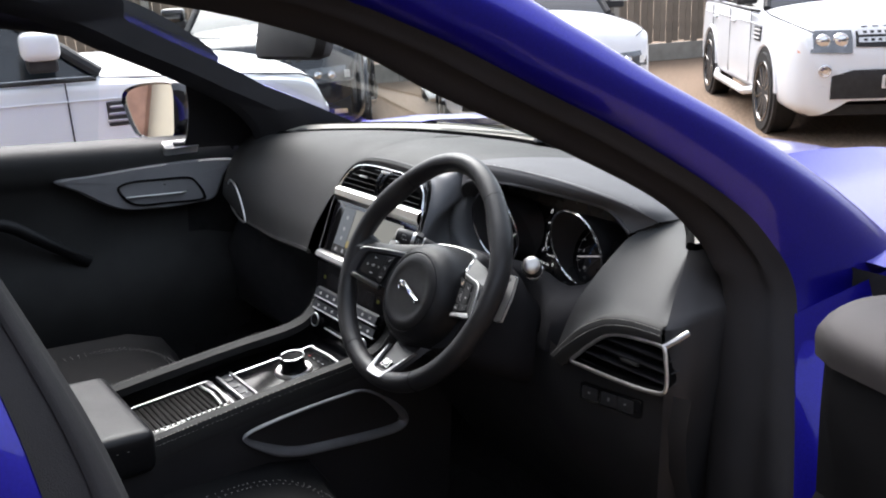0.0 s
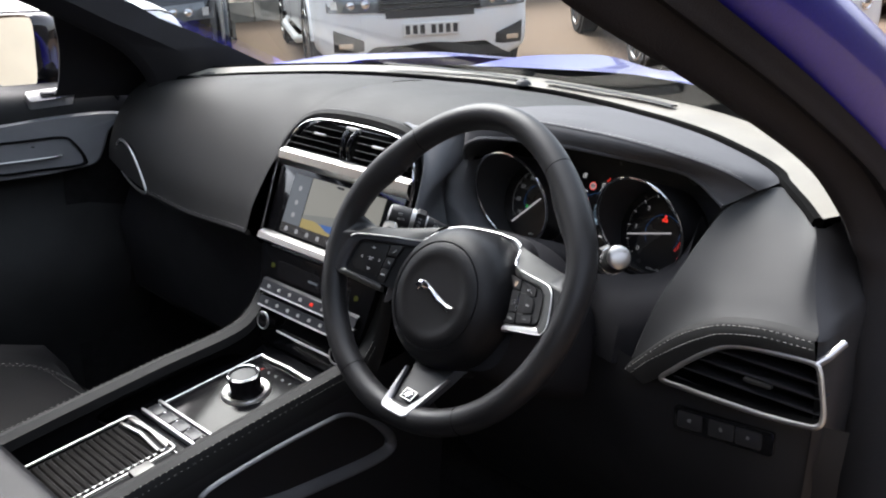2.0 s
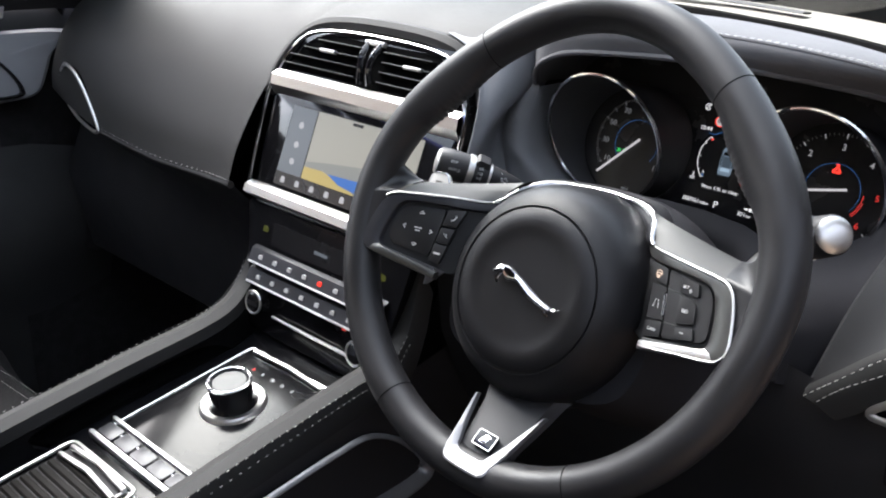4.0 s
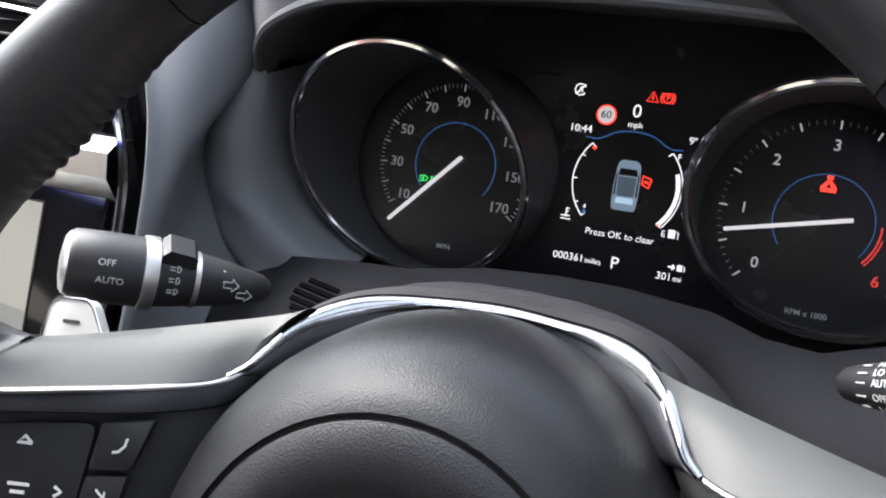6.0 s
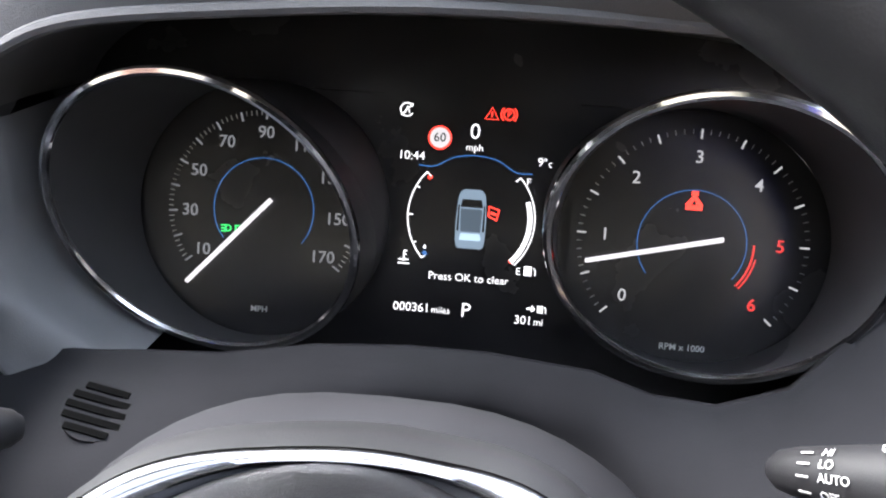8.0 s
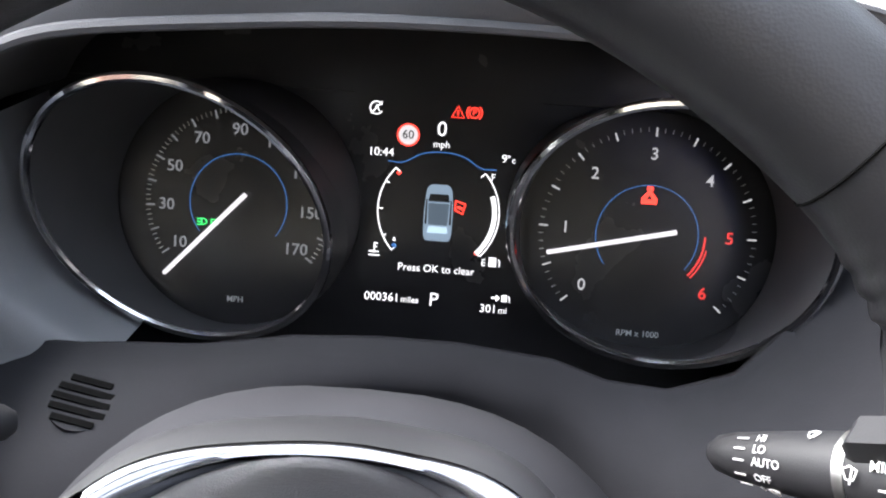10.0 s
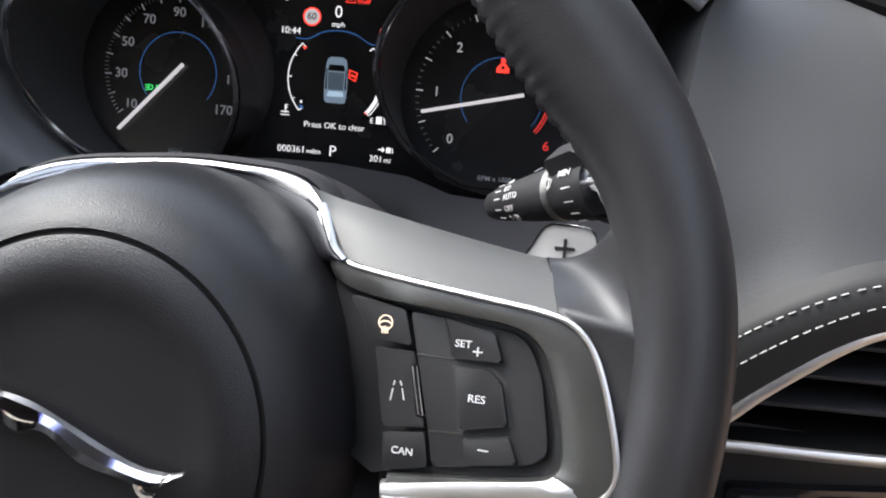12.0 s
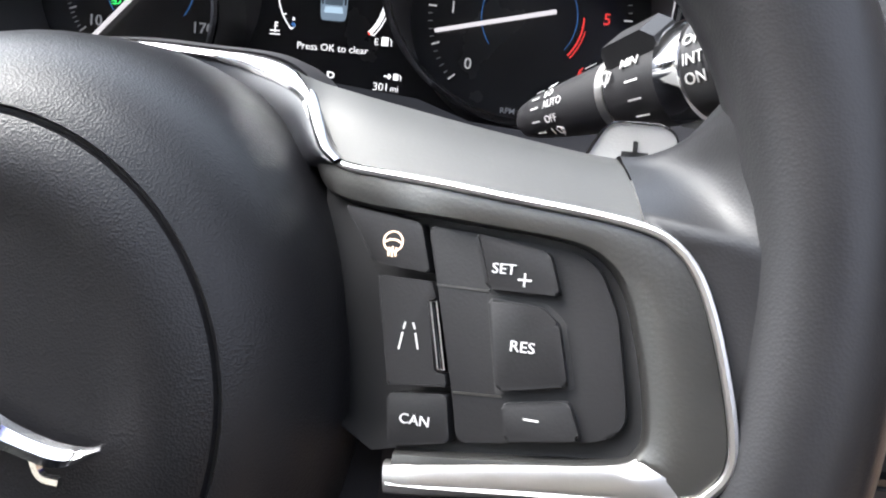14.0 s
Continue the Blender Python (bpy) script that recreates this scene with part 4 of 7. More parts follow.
TOP = [
    (-1.285, [(1.412, 1.245), (1.330, 1.252), (1.230, 1.253), (1.140, 1.241), (1.085, 1.221), (1.055, 1.200)]),
    (-1.200, [(1.425, 1.247), (1.340, 1.255), (1.240, 1.258), (1.160, 1.250), (1.110, 1.237), (1.076, 1.224)]),
    (-1.050, [(1.430, 1.247), (1.340, 1.257), (1.240, 1.261), (1.160, 1.255), (1.110, 1.244), (1.078, 1.230)]),
    (-0.970, [(1.418, 1.246), (1.330, 1.257), (1.240, 1.263), (1.160, 1.262), (1.115, 1.255), (1.082, 1.243)]),
    (-0.915, [(1.398, 1.247), (1.300, 1.258), (1.200, 1.266), (1.130, 1.269), (1.092, 1.268), (1.066, 1.262)]),
]
part("top_pad", sheet(TOP), PAD, dash, "black leather top pad")
# the driver's hood: rows from the groove to its stitched front edge, closing in a rounded tip beside the end of the dash
HOOD_ROWS = [[(x, y, z) for y, z in prof] for x, prof in (
    TOP[4],
    (-0.850, [(1.370, 1.248), (1.290, 1.260), (1.200, 1.270), (1.130, 1.2745), (1.085, 1.2750), (1.058, 1.2705)]),
    (-0.770, [(1.335, 1.248), (1.270, 1.259), (1.190, 1.269), (1.125, 1.2755), (1.082, 1.2770), (1.056, 1.2730)]),
    (-0.690, [(1.296, 1.2455), (1.240, 1.256), (1.180, 1.265), (1.125, 1.2715), (1.085, 1.2735), (1.060, 1.2705)]),
    (-0.620, [(1.258, 1.239), (1.220, 1.247), (1.170, 1.256), (1.125, 1.2625), (1.095, 1.2645), (1.071, 1.2620)]))] + [
    [(-0.575, 1.230, 1.2330), (-0.572, 1.200, 1.238), (-0.572, 1.165, 1.245), (-0.573, 1.135, 1.2495), (-0.576, 1.110, 1.2520), (-0.580, 1.088, 1.2515)],
    [(-0.548, 1.205, 1.2285), (-0.546, 1.185, 1.232), (-0.547, 1.165, 1.2355), (-0.550, 1.145, 1.2390), (-0.553, 1.125, 1.2415), (-0.557, 1.104, 1.2405)],
    [(-0.537, 1.186, 1.2262), (-0.535, 1.172, 1.2268), (-0.535, 1.160, 1.2268), (-0.536, 1.150, 1.2262), (-0.538, 1.140, 1.2255), (-0.541, 1.130, 1.2245)],
]


def skin(rows, n=6, m=4):
    """A smooth sheet through rows of points in space."""
    fine = [spline(r, m) for r in rows]
    columns = [spline([r[j] for r in fine], n) for j in range(len(fine[0]))]
    return loft([[c[i] for c in columns] for i in range(len(columns[0]))])


part("hood_pad", skin(HOOD_ROWS), HOOD, dash, "matt black driver's hood, greyed to carry windscreen glare")
EDGE = [(-0.953, 1.094, 1.240), (-0.940, 1.082, 1.250)] + [r[-1] for r in HOOD_ROWS]
VISOR = [(-0.947, 1.086, 1.198), (-0.938, 1.072, 1.214), (-0.922, 1.063, 1.2275), (-0.890, 1.058, 1.2395), (-0.827, 1.056, 1.2465), (-0.769, 1.056, 1.2500), (-0.707, 1.066, 1.2480), (-0.638, 1.088, 1.2410), (-0.600, 1.094, 1.2330), (-0.562, 1.093, 1.2085)]
edge_line, arch_line = spline(EDGE, 6), spline(VISOR, 6)
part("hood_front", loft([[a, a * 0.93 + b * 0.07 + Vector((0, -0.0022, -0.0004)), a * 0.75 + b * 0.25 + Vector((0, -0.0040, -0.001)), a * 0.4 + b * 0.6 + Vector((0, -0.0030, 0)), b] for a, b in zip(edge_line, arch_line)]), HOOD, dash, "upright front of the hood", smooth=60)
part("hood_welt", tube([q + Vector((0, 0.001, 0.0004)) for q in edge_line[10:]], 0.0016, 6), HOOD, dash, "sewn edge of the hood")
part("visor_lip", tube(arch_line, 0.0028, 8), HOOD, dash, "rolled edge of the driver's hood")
back_line = [Vector((-0.752 + (q.x + 0.752) * 0.98, 1.175, 1.165 + (q.z - 1.165) * 0.9)) for q in arch_line]
part("hood_lining", loft([[a, a * 0.7 + b * 0.3 + Vector((0, 0, 0.001)), b, b + Vector((0, 0.012, -0.035))] for a, b in zip(arch_line, back_line)]), LINING, dash, "matt black lining under the hood, greyed to carry glare")
# driver's end, a smooth leather shoulder above the side vent
END = [
    [(-0.5405, 1.131, 1.2232), (-0.5580, 1.094, 1.2062), (-0.5650, 1.068, 1.184), (-0.5730, 1.037, 1.150), (-0.5880, 1.010, 1.100), (-0.603, 0.990, 1.026)],
    [(-0.5300, 1.172, 1.2245), (-0.5340, 1.110, 1.2055), (-0.5400, 1.062, 1.176), (-0.5460, 1.026, 1.138), (-0.5540, 1.004, 1.100), (-0.562, 0.986, 1.068)],
    [(-0.5060, 1.158, 1.2205), (-0.5050, 1.108, 1.2045), (-0.5060, 1.060, 1.176), (-0.5090, 1.022, 1.144), (-0.5110, 1.000, 1.122), (-0.514, 0.984, 1.106)],
    [(-0.4840, 1.134, 1.2165), (-0.4760, 1.096, 1.2010), (-0.4710, 1.054, 1.176), (-0.4690, 1.020, 1.150), (-0.4675, 1.000, 1.133), (-0.466, 0.984, 1.121)],
    [(-0.4650, 1.108, 1.2115), (-0.4530, 1.080, 1.1970), (-0.4430, 1.046, 1.173), (-0.4360, 1.016, 1.151), (-0.4310, 0.999, 1.138), (-0.429, 0.984, 1.126)],
    [(-0.4560, 1.093, 1.2070), (-0.4440, 1.070, 1.1890), (-0.4290, 1.038, 1.163), (-0.4150, 1.012, 1.145), (-0.4060, 0.997, 1.136), (-0.400, 0.984, 1.127)],
]
part("driver_shoulder", skin(END), SHOULDER, dash, "smooth black leather shoulder")
brink = spline(END[0], 5)
part("shoulder_return", loft([[q, q + Vector((-0.0025, 0.004, -0.001)), q + Vector((-0.006, 0.030, -0.004)), q + Vector((-0.012, 0.075, -0.01))] for q in brink]), SHOULDER, dash, "inner side of the shoulder", smooth=60)
# tray between the groove and the glass, windscreen light painted into its pale colour
groove = [(p[0][0], p[0][1]) for _, p in MAIN] + [(p[0][0], p[0][1]) for _, p in TOP[1:]]
gx = [x for x, _ in MAIN] + [x for x, _ in TOP[1:]]
edge_near = [(x, y + 0.012, z + 0.004) for x, (y, z) in zip(gx, groove)] + [(r[0][0] + 0.003, r[0][1] + 0.012, r[0][2] + 0.003) for r in HOOD_ROWS[1:]] + [(-0.511, 1.168, 1.2262), (-0.484, 1.138, 1.2200), (-0.457, 1.103, 1.2140)]


def glass_y(x):
    return 1.505 - 0.40 * (abs(x - CX) / 0.72) ** 2.3


tray_rows = []
for x, y, z in spline(edge_near, 4):
    far = max(glass_y(x), y + 0.03)
    tray_rows.append([(x, y + 0.004, z - 0.006), (x, y, z), (x + 0.1 * (x - CX) * 0.3, y * 0.5 + far * 0.5, z + 0.006), (x + 0.2 * (x - CX) * 0.3, far, z + 0.010), (x + 0.2 * (x - CX) * 0.3, far + 0.01, z - 0.03)])
part("top_tray", loft(tray_rows), TRAY, dash, "soft black top tray, coloured pale for the windscreen light")
border = []
for r in tray_rows:
    # the black border grows from a thin line on the passenger's side
    x, y, z = r[3]
    tall = 0.004 + 0.026 * min(1.0, max(0.0, (x + 1.45) / 0.5)) ** 1.5
    border.append([(x, y + 0.004, z - 0.012), (x, y + 0.012, z + 0.4 * tall), (x, y + 0.010, z + tall)])
part("screen_border", thicken(loft(border), 0.003), SLOT_BLACK, dash, "black border along the foot of the windscreen")
part("scuttle", loft([[(CX - 0.76 + 1.52 * k / 16, y, z) for k in range(17)] for y, z in ((1.16, 1.198), (1.30, 1.197), (1.40, 1.194), (1.49, 1.190))]), RUBBER, dash, "black panel under the windscreen")
part("groove", tube([(x, y - 0.004, z - 0.0028) for x, y, z in spline(edge_near, 4)], 0.0065, 8), SLOT_BLACK, dash, "dark groove")
for x0, x1 in ((-1.45, -1.14), (-1.09, -0.80)):
    slot = [(x0 + (x1 - x0) * k / 10, glass_y(x0 + (x1 - x0) * k / 10) - 0.035, 1.2625) for k in range(11)]
    part("defroster_slot", tube(slot, 0.008, 8, flat=0.2), RUBBER, dash, "narrow black defroster slot")
part("light_sensor", revolve([(0, 0.008), (0.008, 0.007), (0.013, 0.003), (0.015, -0.002)], 24), PLASTIC, dash, "small domed sensor", m=Matrix.Translation((-1.115, 1.432, 1.2585)))

# stitched seams: short threads along lines
def stitches(line, label="", step=0.0045, length=0.0032, r=0.00032, parent=dash):
    pts, bm, run = spline(line, 12), bmesh.new(), 0.0
    for a, b in zip(pts, pts[1:]):
        d = (b - a).length
        run += d
        if run >= step and d > 1e-6:
            run = 0.0
            way = (b - a) / d
            tube([a - way * length / 2, a, a + way * length / 2], r, 5, up=(0.3, -0.8, 0.5), bm=bm)
    return part("stitching", bm, THREAD, parent, label or "row of pale stitches", smooth=0)


stitch_line = [(-0.602, 0.982, 1.026), (-0.583, 0.981, 1.047), (-0.554, 0.980, 1.0780), (-0.531, 0.980, 1.0965), (-0.503, 0.980, 1.1128), (-0.480, 0.980, 1.1200), (-0.453, 0.980, 1.1250), (-0.427, 0.980, 1.1265), (-0.402, 0.980, 1.1270)]
stitch_low = [(-0.592, 0.978, 1.026), (-0.575, 0.977, 1.046), (-0.548, 0.977, 1.0700), (-0.526, 0.977, 1.0880), (-0.500, 0.977, 1.1045), (-0.477, 0.977, 1.1125), (-0.450, 0.977, 1.1180), (-0.424, 0.977, 1.1198), (-0.399, 0.977, 1.1205)]
stitches([(x, y - 0.0014, z) for x, y, z in stitch_line])
stitches([(x, y - 0.0014, z) for x, y, z in stitch_low])
vent_top = spline([(-0.575, 0.978, 1.018), (-0.561, 0.978, 1.030), (-0.541, 0.977, 1.052), (-0.520, 0.977, 1.0730), (-0.497, 0.977, 1.0915), (-0.475, 0.977, 1.1005), (-0.450, 0.977, 1.1055), (-0.424, 0.977, 1.1085), (-0.396, 0.977, 1.1100)], 6)
band_rows = []
for a, c, b in zip(spline(stitch_line, 6), spline(stitch_low, 6), vent_top):
    band_rows.append([a + Vector((0.0, 0.010, 0.006)), a + Vector((0, 0.003, 0.0035)), a + Vector((0, -0.0008, 0.0005)), c + Vector((0, -0.0010, 0)), c * 0.5 + b * 0.5 + Vector((0, -0.0012, 0)), b + Vector((0, -0.0005, 0)), b + Vector((0, 0.016, -0.002))])
part("stitched_band", loft(band_rows), PAD, dash, "stitched leather band above the vent", smooth=60)
for back in (0.006, 0.0105):
    stitches([(q.x, q.y + back, q.z + 0.0016) for q in edge_line[12::3]], step=0.005, length=0.0035, r=0.0003)
low_edge = [(x, prof[-1][0] - 0.002, prof[-1][1] + 0.004) for x, prof in MAIN[2:]]
stitches(low_edge, step=0.006, length=0.004, r=0.0004)
part("lower_strip", tube([(x, prof[-1][0] + 0.004, prof[-1][1] - 0.004) for x, prof in MAIN[2:]], 0.0045, 8), GUNMETAL, dash, "thin satin strip under the pad")
# the dash below: glovebox, knee panel
under = [[(x, prof[-1][0] + 0.01, prof[-1][1] - 0.008), (x, prof[-1][0] + 0.05, prof[-1][1] - 0.05), (x, 1.03, 0.90), (x, 1.06, 0.75), (x, 1.25, 0.58)] for x, prof in MAIN]
part("glovebox_panel", loft(under), PLASTIC, dash, "black lower dash panel with the glovebox")
knee = [[(x, y, 1.038), (x, y - 0.004, 0.99), (x, y + 0.005, 0.93), (x, y + 0.05, 0.83), (x, 1.22, 0.62)] for x, y in ([(-0.99, 1.0), (-0.90, 1.03), (-0.768, 1.03), (-0.65, 1.01), (-0.60, 0.992), (-0.50, 0.985), (-0.40, 0.985), (-0.36, 1.0)])]
part("knee_panel", loft(knee), PLASTIC, dash, "black knee panel")
end_line = spline(END[-1], 4) + [Vector((-0.388, 0.978, 1.03)), Vector((-0.388, 0.985, 0.90)), Vector((-0.39, 1.00, 0.74))]
part("dash_end", loft([[q, q + Vector((0.006, 0.010, -0.001)), q + Vector((0.008, 0.05, 0.0)), Vector((-0.400, 1.17, q.z))] for q in end_line]), PLASTIC, dash, "black end of the dash")
SWITCHES = axes((-0.478, 0.9795, 1.000), (1, 0, 0.10), (0, 0.06, 1))
switch_panel = part("switch_panel", slab(rect(-0.056, -0.013, 0.056, 0.013, 0.004), -0.004, 0.0025, 0.001), GLOSS, dash, "small black switch panel", m=SWITCHES)
for x in (-0.036, 0.0, 0.030):
    part("switch_key", slab(rect(x - 0.014, -0.009, x + 0.014, 0.009, 0.002), 0.002, 0.0042, 0.0008), PLASTIC, switch_panel, m=SWITCHES)
    part("switch_symbol", band(arc(0.0016, 20, 330, 10, (x, 0.001)), 0.0004, 0.0042, 0.0045), MARKING, switch_panel, m=SWITCHES, smooth=0)
# cowl between the cluster and the column
cowl = []
for x, zt in ((-0.985, 1.088), (-0.965, 1.090), (-0.946, 1.092), (-0.930, 1.095), (-0.918, 1.099), (-0.904, 1.103), (-0.884, 1.105), (-0.852, 1.107), (-0.812, 1.115), (-0.775, 1.118), (-0.743, 1.118), (-0.703, 1.114), (-0.680, 1.106), (-0.655, 1.104), (-0.628, 1.112), (-0.605, 1.130), (-0.590, 1.160), (-0.582, 1.190)):
    pull = max(0.0, zt - 1.12) * 0.6
    dy = max(0.0, -0.906 - x) * 0.5 + min(0.020, max(0.0, x + 0.635) * 0.6)
    # below the ridge the panel is hollowed out where the column comes through
    hollow = math.exp(-((x + 0.755) / 0.088) ** 4)
    cowl.append([(x, 1.150, zt - 0.048), (x, 1.090 + dy, zt - 0.026), (x, 1.070 + dy, zt + 0.001), (x, 1.060 + dy, zt - 0.002), (x, 1.038 + dy + 0.017 * hollow, zt - 0.008 - pull - 0.004 * hollow), (x, 1.012 + dy + 0.046 * hollow, zt - 0.024 - pull), (x, 0.996 + dy + 0.066 * hollow, zt - 0.055 - pull), (x, 0.990 + dy + 0.07 * hollow, 1.020)])
part("cluster_cowl", loft([spline(r, 3) for r in cowl]), COWL, dash, "black cowl round the dials")
# rounded shield that wraps the outer side of the left dial, and the smooth panel between it and the centre stack
SHIELD_EDGE = [(-0.9435, 1.088, 1.195), (-0.9450, 1.088, 1.176), (-0.9460, 1.088, 1.158), (-0.9450, 1.088, 1.140), (-0.9385, 1.086, 1.122), (-0.9265, 1.084, 1.109), (-0.912, 1.083, 1.098), (-0.897, 1.082, 1.092)]
SHIELD_FOOT = [(-0.9505, 1.089, 1.199), (-0.9600, 1.081, 1.188), (-0.9690, 1.078, 1.176), (-0.9755, 1.078, 1.160), (-0.9780, 1.077, 1.142), (-0.9755, 1.076, 1.124), (-0.966, 1.072, 1.104), (-0.948, 1.070, 1.086)]
shield = []
for k, (q, f) in enumerate(zip(spline(SHIELD_EDGE, 5), spline(SHIELD_FOOT, 5))):
    w = min(1.0, k / 12) * (1.0 if k < 22 else max(0.2, 1 - 0.065 * (k - 22)))
    shield.append(spline([f + Vector((-0.002, 0.012, 0)), f, f * 0.74 + q * 0.26 + Vector((0, -0.0085 * w, 0.001)), f * 0.40 + q * 0.60 + Vector((0, -0.0120 * w, 0.001)), f * 0.10 + q * 0.90 + Vector((0, -0.0075 * w, 0)), q, q + Vector((0.001, 0.008, 0)), q + Vector((0.003, 0.050, 0))], 3))
part("dial_shield", loft(shield), SHIELD, dash, "rounded black shield beside the dials, greyed for sky sheen", smooth=60)
LEANS = radians(22)
STACK = axes((CX, 0.963, 1.035), (1, 0, 0), (0, math.sin(LEANS), math.cos(LEANS)))
# its near edge follows the stack, its far edge the shield and the front of the hood
near_edge = [STACK @ Vector(q) for q in ((0.086, 0.224, -0.010), (0.116, 0.214, -0.008), (0.140, 0.198, -0.004), (0.156, 0.170, 0.000), (0.1635, 0.138, 0.002), (0.1650, 0.100, 0.002), (0.1630, 0.055, 0.000), (0.1590, 0.010, 0.0), (0.1540, -0.030, -0.004))]
far_edge = [Vector(q) for q in ((-1.040, 1.080, 1.2305), (-1.000, 1.082, 1.2385), (-0.968, 1.085, 1.2425), (-0.9525, 1.0945, 1.226), (-0.9515, 1.0915, 1.196), (-0.9710, 1.0795, 1.174), (-0.9785, 1.0785, 1.142), (-0.9660, 1.0725, 1.104), (-0.9460, 1.0400, 1.050))]
side_panel = []
for k, (a, b) in enumerate(zip(spline(near_edge, 5), spline(far_edge, 5))):
    side_panel.append(spline([a + Vector((-0.012, 0.020, -0.004)), a + Vector((-0.004, 0.0, 0.0)), a + Vector((0.0, 0.006, 0)), a * 0.66 + b * 0.34 + Vector((0.003, 0, 0.001)), a * 0.30 + b * 0.70 + Vector((0.002, -0.001, 0)), b, b + Vector((0.004, 0.014, 0))], 4))
part("dial_shoulder", loft(side_panel), SHIELD, dash, "smooth panel between the stack and the dials, greyed for sky sheen", smooth=80)
grille = part("speaker_grille", slab(arc(0.013, 0, 360, 31)[:-1], -0.004, -0.0016, 0.0), COWL, dash, "small round slotted grille", m=axes((-0.8888, 1.0360, 1.0985), (1, 0.0, -0.215), (0, 0.91, 0.41)))
bm = bmesh.new()
for k in range(-2, 3):
    w = math.sqrt(0.013 ** 2 - (k * 0.0046) ** 2) * 0.92
    band([(-w, k * 0.0046), (w, k * 0.0046)], 0.0026, -0.0022, -0.0004, bm)
part("grille_slot", bm, SLOT_BLACK, grille, m=axes((-0.8888, 1.0360, 1.0985), (1, 0.0, -0.215), (0, 0.91, 0.41)), smooth=0)

# ---------- side vents in satin frames
def side_vent(label, pts, tail):
    vent = thing("air_vent", label, "air vent", group="side air vents")
    frame_line = spline(pts, 6, True)
    centre = sum(frame_line, Vector()) / len(frame_line)
    part("vent_frame", tube(frame_line, 0.0030, 10, True, up=(0, -1, 0.2), flat=0.8), SATIN, vent, "satin silver frame")
    if tail:
        part("frame_spur", tube(tail, 0.0042, 10, up=(0, 0, 1)), SATIN, vent, "satin spur towards the door")
    hole = [[q + (centre - q) * 0.02 for q in frame_line], [q + (centre - q) * 0.10 + Vector((0, 0.03, 0)) for q in frame_line], [q + (centre - q) * 0.15 + Vector((0, 0.055, 0)) for q in frame_line]]
    part("vent_box", back_closed(hole), SLOT_BLACK, vent, "dark vent opening")
    zs = [q.z for q in frame_line]
    for k in (0.28, 0.5, 0.72):
        z = min(zs) + (max(zs) - min(zs)) * k
        xs = sorted(q.x for q in frame_line if abs(q.z - z) < 0.012)
        x0, x1 = xs[0] + 0.006, xs[-1] - 0.006
        yy = centre.y + 0.018
        part("vane", block((x1 - x0, 0.022, 0.0022), 0.0008, ((x0 + x1) / 2, yy, z)), PLASTIC, vent, "black vane")
    part("vane_tab", block((0.030, 0.006, 0.004), 0.0015, (centre.x, centre.y + 0.004, centre.z)), GUNMETAL, vent, "small metal tab on the vane")
    return vent


side_vent("driver's side air vent in a satin silver frame", [(-0.553, 0.975, 1.0345), (-0.540, 0.976, 1.050), (-0.525, 0.977, 1.0654), (-0.498, 0.978, 1.0885), (-0.4785, 0.979, 1.0977), (-0.4537, 0.979, 1.1022), (-0.427, 0.979, 1.1047), (-0.4012, 0.978, 1.1065), (-0.3925, 0.977, 1.1030), (-0.386, 0.974, 1.086), (-0.380, 0.971, 1.066), (-0.3785, 0.968, 1.054), (-0.383, 0.966, 1.048), (-0.393, 0.966, 1.0455), (-0.414, 0.966, 1.0425), (-0.446, 0.967, 1.0395), (-0.492, 0.969, 1.0370), (-0.527, 0.972, 1.0350)],
          [(-0.397, 0.978, 1.105), (-0.390, 0.990, 1.112), (-0.384, 1.012, 1.122)])
side_vent("passenger side air vent in a thin satin frame", [(-1.690, 0.992, 1.012), (-1.715, 0.998, 1.045), (-1.760, 1.004, 1.085), (-1.815, 1.014, 1.095), (-1.850, 1.022, 1.075), (-1.855, 1.024, 1.050), (-1.820, 1.016, 1.025), (-1.760, 1.004, 1.012)], None)

# ---------- centre stack: x right, y up the screen, z towards the seats
stack = thing("infotainment_unit", "gloss black centre stack with touchscreen, vents and satin trims", "infotainment unit", CAR @ STACK)
part("stack_body", slab(rounded([(-0.138, -0.030), (0.138, -0.030), (0.150, 0.125), (0.125, 0.205), (-0.125, 0.205), (-0.150, 0.125)], 0.02), -0.08, -0.004, 0.004), GLOSS, stack, "gloss black housing")
part("screen_glass", slab(rounded([(-0.132, 0.010), (0.132, 0.010), (0.142, 0.118), (-0.142, 0.118)], 0.004), -0.006, 0.0, 0.0008), GLOSS, stack, "gloss black screen surround")
screen = part("touchscreen", slab(rect(-0.105, 0.014, 0.105, 0.110, 0.001), -0.002, 0.0006, 0.0), SCREEN_OFF, stack, "touchscreen showing a pale map", smooth=0)
LIT_FAN = glowing("lit_yellow", (0.22, 0.24, 0.05), 0.03)
LIT_MAP = glowing("lit_map", (0.50, 0.49, 0.42), 0.11)
LIT_PANEL = glowing("lit_panel", (0.24, 0.27, 0.30), 0.09)
LIT_LAND = glowing("lit_land", (0.36, 0.37, 0.34), 0.10)
LIT_SAND = glowing("lit_sand", (0.60, 0.47, 0.16), 0.13)
LIT_WATER = glowing("lit_water", (0.04, 0.16, 0.50), 0.16)
part("side_menu", slab(rect(-0.104, 0.030, -0.062, 0.109), 0.0006, 0.0009, 0), LIT_PANEL, screen, smooth=0)
part("map_area", slab(rect(-0.060, 0.030, 0.104, 0.109), 0.0006, 0.0009, 0), LIT_MAP, screen, smooth=0)
